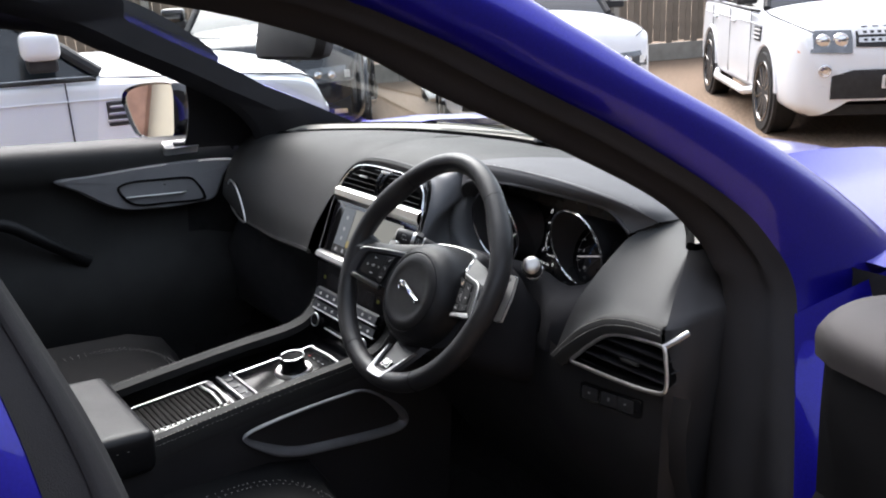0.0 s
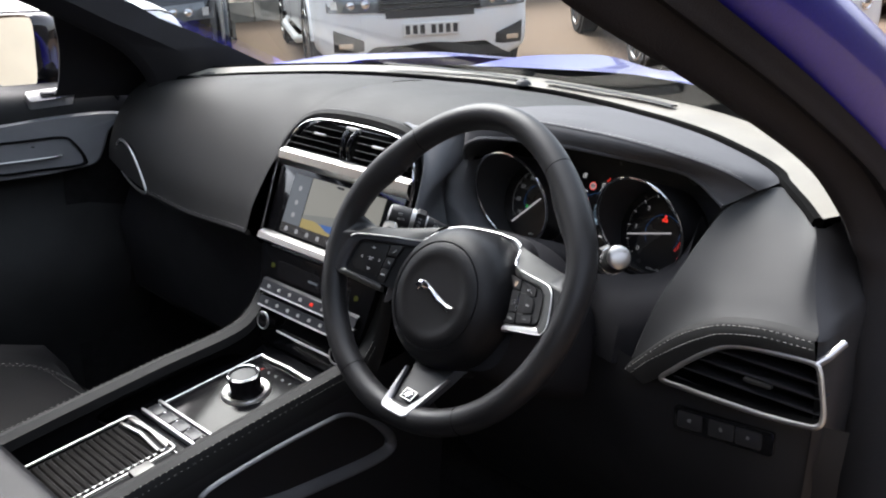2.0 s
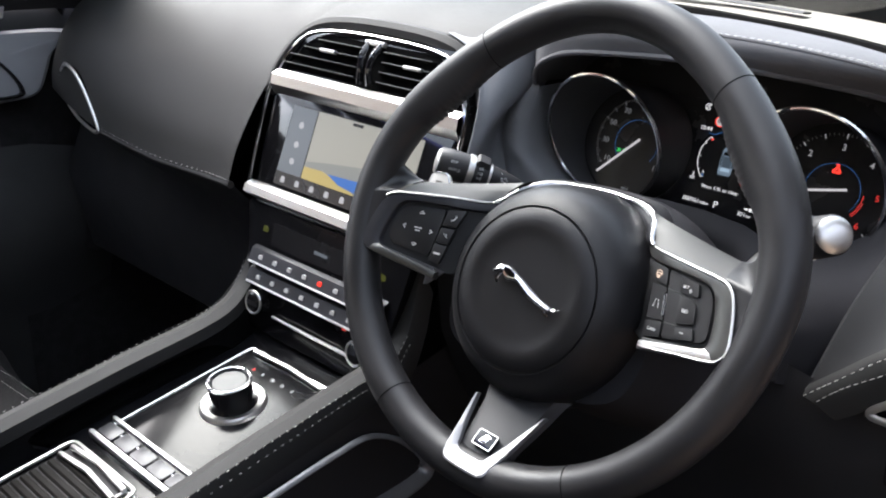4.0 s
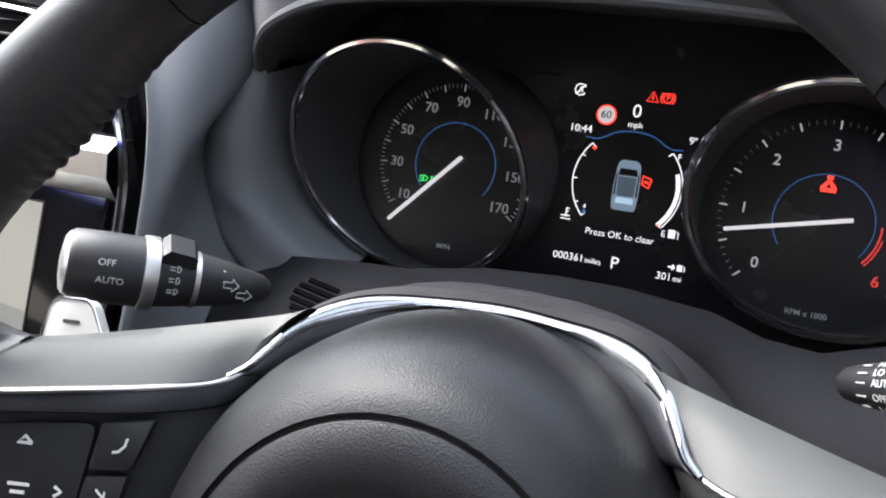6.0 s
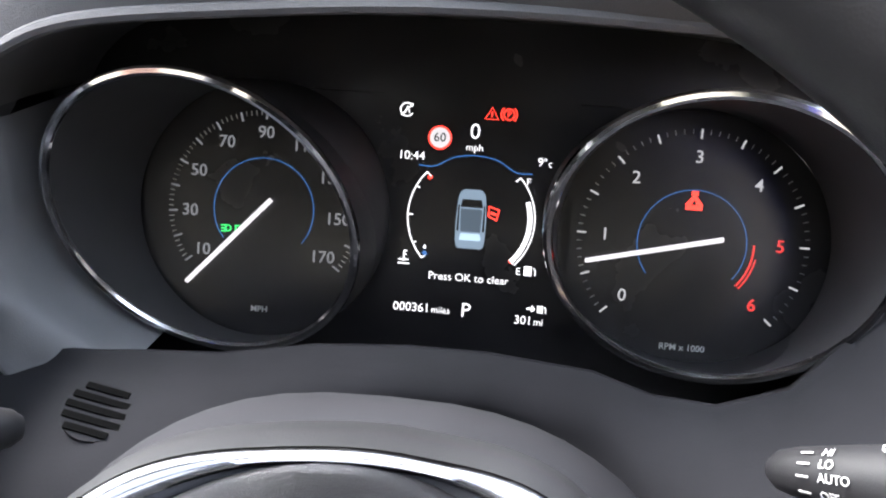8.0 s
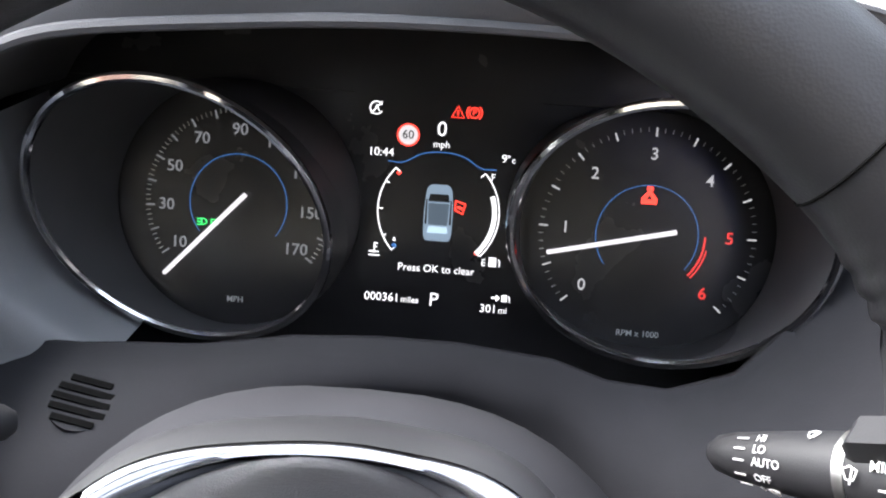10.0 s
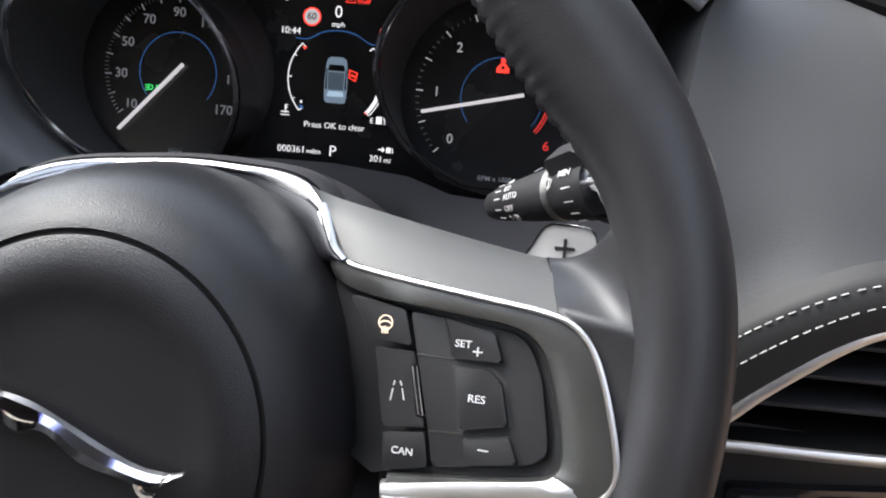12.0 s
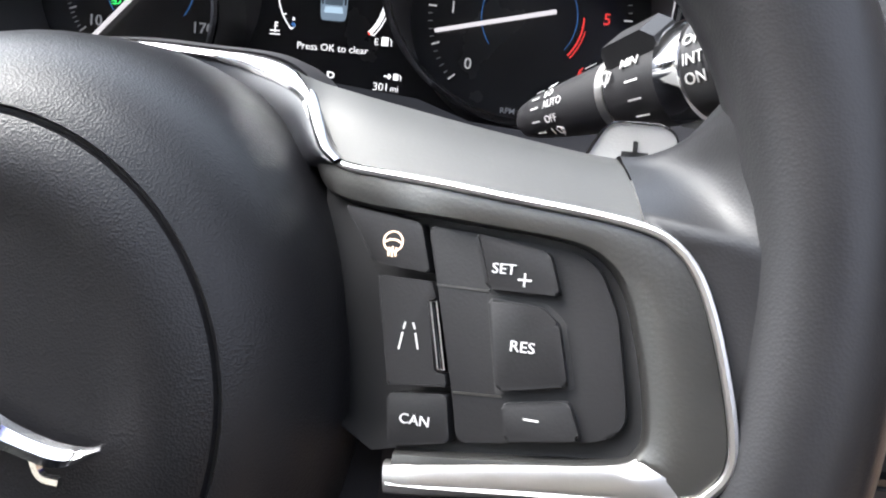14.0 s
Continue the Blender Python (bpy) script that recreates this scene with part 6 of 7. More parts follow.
# front wing and bonnet
wing = []
for y, z, x in ((1.34, 1.150, -0.165), (1.50, 1.172, -0.168), (1.70, 1.185, -0.165), (2.10, 1.175, -0.170), (2.45, 1.140, -0.20), (2.70, 1.06, -0.30)):
    wing.append([(x - 0.24, y, z + 0.030), (x - 0.15, y, z + 0.034), (x - 0.07, y, z + 0.022), (x - 0.02, y, z - 0.010), (x, y, z - 0.06), (x + 0.012, y, z - 0.18), (x + 0.01, y, z - 0.5)])
part("front_wing", loft([spline(r, 3) for r in wing]), BLUE, shell, "blue front wing")
hood_rows = []
for k in range(25):
    x = CX - 0.86 + 1.72 * k / 24
    d = abs(x - CX) / 0.86
    crown = 1.212 - 0.045 * d ** 2
    bulge = 0.030 * math.exp(-((d - 0.42) / 0.07) ** 2) + 0.012 * (1 if d < 0.42 else 0)
    hood_rows.append([(x, 1.56 - 0.20 * d ** 2, crown - 0.03), (x, 1.62 - 0.18 * d ** 2, crown - 0.006 + bulge * 0.5), (x, 1.85, crown + bulge), (x, 2.10, crown - 0.004 + bulge), (x, 2.35 - 0.05 * d, crown - 0.018 + bulge * 0.9), (x, 2.55 - 0.14 * d ** 2, crown - 0.055 + bulge * 0.5), (x, 2.66 - 0.24 * d ** 2, crown - 0.14)])
part("bonnet", loft([spline(r, 4) for r in hood_rows]), BLUE, shell, "glossy blue bonnet with raised bulges")
part("wiper_tray", loft([[(CX - 0.66 + 1.32 * k / 16, glass_y(CX - 0.66 + 1.32 * k / 16) + dy - 0.01, z) for k in range(17)] for dy, z in ((0.0, 1.215), (0.04, 1.222), (0.10, 1.218), (0.14, 1.200))]), RUBBER, shell, "black tray below the windscreen")
for k, (xa, xb) in enumerate(((-1.60, -0.98), (-1.02, -0.46))):
    line = [(xa + (xb - xa) * j / 8, glass_y(xa + (xb - xa) * j / 8) + 0.045 + 0.01 * math.sin(j), 1.238) for j in range(9)]
    wiper = thing("wiper", "black wiper blade lying below the windscreen", "wiper", group="wipers")
    part("blade", tube(line, 0.008, 6), RUBBER, wiper)
    part("wiper_arm", tube([(q[0], q[1] + 0.03, q[2] + 0.006) for q in line[3:]], 0.006, 6), PLASTIC, wiper)

# windscreen and roof
screen_rows = []
for a, b in zip(PO[21:67], left_o[21:67]):
    row = []
    for k in range(17):
        t = k / 16
        q = a * (1 - t) + b * t
        bow = 1 - (2 * t - 1) ** 2
        row.append(q + Vector((0, 0.10 * bow * max(0.15, min(1, (1.62 - q.z) / 0.4)), 0.012 * bow)))
    screen_rows.append(row)
pane = part("windscreen", loft(screen_rows), WINDSCREEN, shell, "clear laminated windscreen")
pane.visible_shadow = False
roof_rows = []
for a, b in zip(PO[66:], left_o[66:]):
    roof_rows.append([a * (1 - k / 12) + b * (k / 12) + Vector((0, 0.02 * (1 - (k / 6 - 1) ** 2), 0.04 * (1 - (k / 6 - 1) ** 2))) for k in range(13)])
# the roof, painted outside and lined with cloth
for k0, k1 in ((0, 3), (9, 12)):
    part("roof_edge", thicken(loft([row[k0:k1 + 1] for row in roof_rows]), 0.02), BLUE, shell, "blue roof edge")
    part("headliner", loft([[q + Vector((0, 0.01, -0.045)) for q in row[k0:k1 + 1]] for row in roof_rows]), HEADLINER, shell, "dark cloth headliner")
header = [row for row in roof_rows if row[6].y > 0.42]
part("roof_panel", thicken(loft([row[3:10] for row in roof_rows]), 0.02), BLUE, shell, "blue roof panel")
part("headliner", loft([[q + Vector((0, 0.01, -0.045)) for q in row[3:10]] for row in roof_rows]), HEADLINER, shell, "dark cloth headliner")
part("roof_header", loft([[q + Vector((0, 0.01, -0.04)) for q in row] for row in header[:3]]), HEADLINER, shell, "cloth header above the windscreen")
# the rear of the cabin and the floor
part("cabin_rear", loft([[(-0.42, -1.25, z), (CX, -1.30, z), (-1.83, -1.25, z)] for z in (0.4, 0.8, 1.08)]), HEADLINER, shell, "dark rear of the cabin")
part("floor_pan", loft([[(-0.15, y, 0.42), (-0.60, y, 0.40), (CX, y, 0.44), (-1.65, y, 0.40), (-2.05, y, 0.42)] for y in (-1.3, 0.0, 0.6, 1.0, 1.35)]), CARPET, shell, "black carpeted floor")
part("bulkhead", loft([[(-0.20, 1.30, z), (CX, 1.35, z), (-2.05, 1.30, z)] for z in (0.4, 0.8, 1.18)]), CARPET, shell, "black carpeted bulkhead")
part("footwell_side", loft([[(-1.955, y, z) for z in (0.40, 0.7, 1.0, 1.15)] for y in (0.95, 1.15, 1.36)]), CARPET, shell, "carpeted side of the footwell")
part("rear_side", loft([[(-0.30, y, 0.40), (-0.24, y, 0.80), (-0.26, y, 1.05)] for y in (-1.3, -0.6, -0.02)]), TRIM, shell, "dark rear side trim")
part("underbody", block((1.56, 4.3, 0.14), 0.03, (CX, 0.40, 0.33)), RUBBER, shell, "black underbody")

# the rest of the shell: far wing, nose, rear sides, tail
part("front_wing", loft([spline(mirrored(r, CX), 3) for r in wing]), BLUE, shell, "blue front wing")
nose = []
for k in range(25):
    x = CX - 0.86 + 1.72 * k / 24
    d = abs(x - CX) / 0.86
    y = 2.66 - 0.24 * d ** 2
    nose.append([(x, y, 1.075 - 0.045 * d ** 2), (x, y + 0.045, 0.95), (x, y + 0.06, 0.78), (x, y + 0.05, 0.55), (x, y + 0.02, 0.40), (x, y - 0.10, 0.30)])
part("front_bumper", loft([spline(r, 3) for r in nose]), BLUE, shell, "blue front bumper")
part("front_grille", block((0.78, 0.05, 0.24), 0.04, (CX, 2.715, 0.84), 3), GLOSS, shell, "black front grille")
TAIL = ((0.02, 0.95, 1.56, 0.62), (-0.45, 0.965, 1.565, 0.62), (-0.90, 0.97, 1.555, 0.61), (-1.35, 0.95, 1.52, 0.60), (-1.70, 0.90, 1.40, 0.58), (-1.90, 0.80, 1.12, 0.62))
for side in (1, -1):
    lower, upper = [], []
    for y, w, top, tw in TAIL:
        lower.append([(CX + side * (w - 0.06), y, 0.34), (CX + side * w, y, 0.52), (CX + side * (w + 0.012), y, 0.80), (CX + side * w, y, 1.00), (CX + side * (w - 0.045), y, 1.09)])
        upper.append([(CX + side * (w - 0.048), y, 1.088), (CX + side * (w * 0.5 + tw * 0.5), y, 1.088 * 0.45 + top * 0.55), (CX + side * tw, y, max(1.10, top))])
    part("rear_quarter", loft([spline(r, 3) for r in lower]), BLUE, shell, "blue rear side")
    part("rear_window", loft([spline(r, 3) for r in upper]), REAR_GLASS, shell, "dark rear side window")
    for y, z in ((1.93, 0.47), (-0.93, 0.24)):
        wheel_set(shell, CX + side * 0.83, y, side, 0.375, z)
part("tailgate", loft([[(CX + (w - 0.02) * f, -1.90 - dy * (1 - f * f), z) for f in (-1, -0.6, 0, 0.6, 1)] for z, w, dy in ((0.36, 0.74, 0.05), (0.60, 0.80, 0.09), (0.90, 0.80, 0.10), (1.10, 0.76, 0.06))]), BLUE, shell, "blue tailgate")
part("rear_screen", loft([[(CX + w * f, y - 0.03 * (1 - f * f), z) for f in (-1, -0.5, 0, 0.5, 1)] for y, z, w in ((-1.90, 1.10, 0.74), (-1.70, 1.41, 0.60), (-1.36, 1.58, 0.60))]), REAR_GLASS, shell, "dark rear screen")
part("roof_end", loft([[(CX + w * f, y, z + 0.03 * (1 - f * f)) for f in (-1, -0.5, 0, 0.5, 1)] for y, z, w in ((-1.28, 1.625, 0.625), (-1.36, 1.60, 0.615), (-1.42, 1.56, 0.605))]), BLUE, shell, "blue end of the roof")

# ---------- passenger door, seen from inside
DOOR_PAD = material("door_leather", (0.045, 0.045, 0.045), 0.6, spec=0.25, grain=1600, relief=0.1, vary=0.2, vary_scale=9, rough_vary=0.05, voronoi=True)
pdoor = thing("passenger_door", "black passenger door with a grey trim panel and satin pull handle", "car door")
door_rows = []
for y, x in ((-0.35, -1.93), (0.2, -1.93), (0.7, -1.935), (1.0, -1.94), (1.12, -1.95)):
    zt = 1.178
    door_rows.append([(x - 0.12, y, zt + 0.006), (x - 0.05, y, zt + 0.010), (x - 0.005, y, zt), (x + 0.012, y, zt - 0.03), (x + 0.004, y, zt - 0.075), (x - 0.012, y, zt - 0.10), (x - 0.020, y, 0.95), (x + 0.02, y, 0.85), (x + 0.03, y, 0.75), (x - 0.02, y, 0.60), (x - 0.03, y, 0.42)])
part("door_card", loft([spline(r, 2) for r in door_rows]), DOOR_PAD, pdoor, "black padded door card")
grey = [(-1.918, y, z) for y, z in ((0.612, 1.110), (0.66, 1.082), (0.72, 1.045), (0.775, 1.024), (0.87, 1.019), (0.95, 1.022), (1.008, 1.030), (1.030, 1.065), (1.046, 1.100), (1.085, 1.124), (1.047, 1.135), (0.938, 1.136), (0.82, 1.129), (0.70, 1.118))]
GREY = material("grey_door_trim", (0.31, 0.31, 0.32), 0.55, vary=0.12, vary_scale=12, grain=1200, relief=0.2, rough_vary=0.05)
loop = spline(grey, 5, True)
mid = sum(loop, Vector()) / len(loop)
part("grey_panel", loft([[q + Vector((-0.02, 0, 0)) for q in loop], loop, [q + (mid - q) * 0.05 + Vector((0.006, 0, 0)) for q in loop], [q + (mid - q) * 0.6 + Vector((0.008, 0, 0)) for q in loop], [q + (mid - q) * 0.98 + Vector((0.008, 0, 0)) for q in loop]], close_u=True), GREY, pdoor, "smooth grey trim panel")
hand = [(-1.909, y, z) for y, z in ((0.757, 1.078), (0.785, 1.094), (0.86, 1.095), (0.935, 1.094), (0.960, 1.078), (0.981, 1.044), (0.970, 1.032), (0.88, 1.033), (0.795, 1.037))]
loop = spline(hand, 4, True)
mid = sum(loop, Vector()) / len(loop)
part("handle_recess", loft([loop, [q + (mid - q) * 0.1 + Vector((-0.004, 0, 0)) for q in loop], [q + (mid - q) * 0.95 + Vector((-0.006, 0, 0)) for q in loop]], close_u=True), KEY_BLACK, pdoor, "black handle recess")
part("handle_rim", tube(loop, 0.003, 6, True, up=(1, 0, 0)), GLOSS, pdoor)
part("pull_handle", tube(spline([(-1.909, 0.775, 1.056), (-1.903, 0.80, 1.058), (-1.902, 0.90, 1.058), (-1.908, 0.930, 1.058)], 5), 0.0035, 8, flat=0.7), SATIN, pdoor, "satin pull handle")
SW = axes((-1.926, 0.928, 1.179), (0.02, 1, 0.05), (-0.80, 0, 0.60))
part("switch_plate", slab(rect(-0.046, -0.014, 0.046, 0.014, 0.007), -0.02, 0.003, 0.001), SATIN, pdoor, "satin switch plate", m=SW)
part("window_switch", slab(rect(-0.020, -0.008, 0.020, 0.008, 0.003), 0.001, 0.006, 0.0015), GLOSS, pdoor, "black window switch", m=SW)
frame_low = spline([(-1.855, -0.30, 1.495), (-1.860, 0.20, 1.490), (-1.865, 0.50, 1.472), (-1.875, 0.70, 1.448), (-1.885, 0.83, 1.402), (-1.900, 0.945, 1.335), (-1.905, 0.985, 1.300)], 6)
part("window_frame", thicken(loft([spline([q + Vector((-0.022, 0.004, 0.004)), q, q + Vector((0.014, 0.012, 0.022)), q + Vector((0.010, 0.030, 0.060)), q + Vector((-0.01, 0.050, 0.100))], 3) for q in frame_low]), 0.004), TRIM, pdoor, "black frame above the side window")
part("mirror_triangle", thicken(loft([spline([(-1.925, 0.930, 1.172), (-1.915, 0.940, 1.200), (-1.905, 0.945, 1.270), (-1.895, 0.935, 1.345)], 3), spline([(-1.925, 1.05, 1.172), (-1.910, 1.05, 1.195), (-1.897, 1.05, 1.250), (-1.880, 1.02, 1.335)], 3), spline([(-1.925, 1.17, 1.165), (-1.910, 1.18, 1.180), (-1.895, 1.16, 1.235), (-1.875, 1.11, 1.320)], 3), spline([(-1.93, 1.30, 1.15), (-1.91, 1.30, 1.165), (-1.89, 1.28, 1.21), (-1.86, 1.20, 1.290)], 3)]), 0.006), TRIM, pdoor, "black corner cover beside the mirror")
part("arm_pull", tube(spline([(-1.925, 0.30, 1.05), (-1.915, 0.48, 1.022), (-1.915, 0.56, 0.978), (-1.93, 0.68, 0.900)], 6), 0.012, 10, flat=1.3), LEATHER, pdoor, "black door pull")
part("outer_skin", loft([[(-2.04, y, 1.16), (-2.08, y, 1.05), (-2.10, y, 0.8), (-2.06, y, 0.45)] for y in (-0.4, 0.4, 1.1)]), BLUE, pdoor, "blue outer skin")
side_glass = part("side_window", loft([[(-2.03, y, 1.16), (-1.98, y, 1.33), (-1.90, y, 1.52)] for y in (-0.35, 0.3, 0.75)]), WINDOW, pdoor, "clear side window")
side_glass.visible_shadow = False

# door mirror outside the passenger window
mirror = thing("door_mirror", "black door mirror with a lit glass", "door mirror")
MM = axes((-2.165, 0.950, 1.238), (0.93, 0.36, 0.02), (0.0, 0.08, 1))
shape = spline([(-0.106, -0.010, 0), (-0.123, 0.026, 0), (-0.108, 0.056, 0), (-0.05, 0.074, 0), (0.05, 0.084, 0), (0.083, 0.072, 0), (0.090, 0.0, 0), (0.085, -0.062, 0), (0.035, -0.078, 0), (-0.050, -0.072, 0), (-0.084, -0.046, 0)], 5, True)
def scaled(k, z):
    return [Vector((q.x * k, q.y * k, z)) for q in shape]
part("mirror_shell", loft([scaled(0.93, 0.002), scaled(1.0, 0.012), scaled(1.05, -0.002), scaled(1.03, -0.05), scaled(0.8, -0.10), scaled(0.4, -0.125)], close_u=True, caps=False), GLOSS, mirror, "gloss black shell", m=MM)
bm = bmesh.new()
bm.faces.new([bm.verts.new(q) for q in scaled(0.95, 0.003)])
part("mirror_glass", bm, MIRROR, mirror, "mirror glass", m=MM, smooth=0)
part("mirror_foot", tube([(-2.08, 1.04, 1.19), (-2.02, 1.05, 1.18), (-1.95, 1.10, 1.175)], 0.035, 10), GLOSS, mirror, "black mirror foot")

# rear-view mirror
rvm = thing("rear_view_mirror", "dark rear-view mirror hanging from the windscreen", "rear-view mirror")
RV = axes((-1.005, 0.755, 1.488), (0.97, -0.22, 0.06), (0.05, 0.10, 1)) @ Matrix.Diagonal((1.4, 1.2, 1, 1))
part("mirror_case", loft([[(a * k, b * k, z) for a, b in rounded([(-0.135, -0.035), (0.125, -0.038), (0.135, 0.035), (-0.125, 0.04)], 0.022, 5)] for k, z in ((0.92, 0.004), (1.0, 0.0), (1.0, -0.015), (0.85, -0.035), (0.4, -0.045))], close_u=True, caps=True), RUBBER, rvm, "black case", m=RV)
part("mirror_stalk", tube([(-1.04, 0.77, 1.50), (-1.06, 0.82, 1.53), (-1.08, 0.84, 1.57)], 0.022, 10), RUBBER, rvm, "black stalk")

DOOR_CAP = material("soft_brown_black_trim", (0.034, 0.031, 0.031), 0.7, vary=0.15, vary_scale=12, grain=1200, relief=0.2, rough_vary=0.05)
# driver's door, standing open
ddoor = thing("driver_door", "open driver's door with black and grey inner trim", "car door")
DD = axes((-0.115, 0.821, 0.0), (0.96, -0.28, 0), (0.28, 0.96, 0))
sections = []
for s in (0.0, 0.03, 0.30, 0.60, 0.92):
    e = 0.02 if s == 0 else 0.0
    sections.append([(s, 0.17 - e, 1.235), (s, 0.10, 1.262 + 0.02 * s - e), (s, 0.03, 1.262 + 0.02 * s - e), (s, -0.005 + e, 1.245), (s, 0.0 + e, 1.17), (s, 0.03, 1.08), (s, -0.02, 0.95), (s, -0.03, 0.80), (s, 0.04, 0.62), (s, 0.06, 0.45), (s, 0.16, 0.45), (s, 0.20, 0.8), (s, 0.19, 1.1)])
part("inner_panel", loft(sections, close_u=True, caps=True), SEAT, ddoor, "black inner panel", m=DD)
cap_rows = [[(q, 0.185 - w, 1.238), (q, 0.15, 1.262 + 0.02 * q), (q, 0.09, 1.270 + 0.02 * q), (q, 0.02 + w, 1.267 + 0.02 * q), (q, -0.010 + w, 1.252), (q, -0.008 + w, 1.225)] for q, w in ((-0.012, 0.03), (0.0, 0.012), (0.03, 0.0), (0.30, 0.0), (0.60, 0.0), (0.92, 0.0))]
part("door_cap", thicken(loft([spline(r, 3) for r in cap_rows]), 0.006), DOOR_CAP, ddoor, "soft grey cap along the top of the door", m=DD)
part("outer_skin", loft([[(s, 0.205, 1.23), (s, 0.225, 1.0), (s, 0.23, 0.75), (s, 0.20, 0.45)] for s in (0.0, 0.3, 0.6, 0.92)]), BLUE, ddoor, "blue outer skin", m=DD)

# ---------- front seats
def seat(x, name, label):
    ob = thing(name, label, "seat", group="front seats")
    cushion = []
    for y, z, w in ((0.80, 0.675, 0.21), (0.775, 0.715, 0.24), (0.70, 0.735, 0.255), (0.50, 0.735, 0.26), (0.25, 0.71, 0.26), (0.10, 0.69, 0.25)):
        cushion.append([(x - w, y, z - 0.14), (x - w, y, z - 0.02), (x - w * 0.9, y, z + 0.03), (x - w * 0.62, y, z), (x, y, z - 0.006), (x + w * 0.62, y, z), (x + w * 0.9, y, z + 0.03), (x + w, y, z - 0.02), (x + w, y, z - 0.14)])
    part("seat_cushion", loft([spline(r, 3) for r in cushion], caps=True), SEAT, ob, "black leather cushion")
    back = []
    for y, z, w in ((0.08, 0.66, 0.25), (0.02, 0.85, 0.26), (-0.06, 1.05, 0.26), (-0.14, 1.25, 0.22), (-0.17, 1.30, 0.15)):
        back.append([(x - w, y - 0.12, z), (x - w, y + 0.03, z), (x - w * 0.75, y + 0.05, z), (x - w * 0.5, y, z), (x + w * 0.5, y, z), (x + w * 0.75, y + 0.05, z), (x + w, y + 0.03, z), (x + w, y - 0.12, z)])
    part("seat_back", loft([spline(r, 3) for r in back], caps=True), SEAT, ob, "black leather backrest")
    part("seat_base", block((0.44, 0.56, 0.20), 0.02, (x, 0.44, 0.52)), PLASTIC, ob, "black seat base")
    for dx in (0.0, 0.014):
        stitches([(x - 0.186 + dx, 0.40, 0.744), (x - 0.190 + dx, 0.60, 0.752), (x - 0.180 + dx, 0.68, 0.750), (x - 0.150 + dx, 0.735, 0.737), (x - 0.09 + dx, 0.765 - dx, 0.722), (x, 0.775 - dx, 0.716)], parent=ob, step=0.006)
    return ob


seat(-0.768, "driver_seat", "black leather driver's seat with pale stitching")
seat(-1.50, "passenger_seat", "black leather passenger seat with pale stitching")

# ---------- column stalks
def stalk(label, root, tip, chrome_end):
    root, tip = Vector(root), Vector(tip)
    z = (tip - root).normalized()
    side = Vector((0, -0.5, 1)).cross(z).normalized()
    top = z.cross(side)
    m = Matrix(((side.x, top.x, z.x, root.x), (side.y, top.y, z.y, root.y), (side.z, top.z, z.z, root.z), (0, 0, 0, 1)))
    ob = thing("column_stalk", label, "column stalk", CAR @ m, group="column stalks")
    k = (tip - root).length
    end = k * (0.885 if k > 0.1 else 1.0)
    part("stalk_root", revolve([(0.0, -0.002), (0.0035, -0.0012), (0.0058, 0.002), (0.0072, 0.008), (0.0092, 0.20 * k), (0.0112, 0.36 * k)], 32), PLASTIC, ob, "tapered black root")
    part("bright_band", revolve([(0.0108, 0.36 * k), (0.0117, 0.36 * k), (0.0118, 0.385 * k), (0.0110, 0.385 * k)], 32), SATIN, ob, "thin bright band")
    part("stalk_grip", revolve([(0.0113, 0.385 * k), (0.0124, 0.46 * k), (0.0133, 0.56 * k)], 32), PLASTIC, ob, "black grip")
    fin = [[(-0.005, 0.006, 0.39 * k), (-0.0042, 0.0145, 0.39 * k), (0.0042, 0.0145, 0.39 * k), (0.005, 0.006, 0.39 * k)], [(-0.006, 0.006, 0.41 * k), (-0.005, 0.0170, 0.41 * k), (0.005, 0.0170, 0.41 * k), (0.006, 0.006, 0.41 * k)],
           [(-0.006, 0.006, 0.53 * k), (-0.005, 0.0185, 0.53 * k), (0.005, 0.0185, 0.53 * k), (0.006, 0.006, 0.53 * k)], [(-0.006, 0.006, 0.558 * k), (-0.005, 0.0155, 0.558 * k), (0.005, 0.0155, 0.558 * k), (0.006, 0.006, 0.558 * k)]]
    part("grip_fin", loft(fin, caps=True), PLASTIC, ob, "raised thumb fin")
    part("bright_collar", revolve([(0.0130, 0.558 * k), (0.0150, 0.562 * k), (0.0153, 0.60 * k), (0.0151, 0.628 * k), (0.0138, 0.632 * k)], 36), CHROME if chrome_end else SATIN, ob, "bright collar")
    part("end_knob", revolve([(0.0142, 0.63 * k), (0.0143, 0.78 * end), (0.0138, 0.94 * end), (0.0124, 0.965 * end)], 36), PLASTIC, ob, "black end knob")
    part("end_cap", revolve([(0.0, 0.995 * end), (0.006, 0.99 * end), (0.0105, 0.98 * end), (0.0126, 0.962 * end)], 28), SATIN, ob, "bright end cap")
    return ob, k


def on_stalk(ob, bm, r, turn, at, back=False, name="legend", slope=0.0):
    """Flat marks laid on the stalk: turn degrees round it, at metres along it."""
    rho = Vector((math.cos(radians(turn)), math.sin(radians(turn)), 0))
    o = rho * (r + 0.0002) + Vector((0, 0, at))
    x = (Vector((0, 0, 1)) + rho * slope).normalized() * (-1 if back else 1)
    y = rho.cross(x).normalized()
    rho = x.cross(y)
    m = Matrix(((x.x, y.x, rho.x, o.x), (x.y, y.y, rho.y, o.y), (x.z, y.z, rho.z, o.z), (0, 0, 0, 1)))
    part(name, bm, MARKING, ob, m=m, smooth=0)


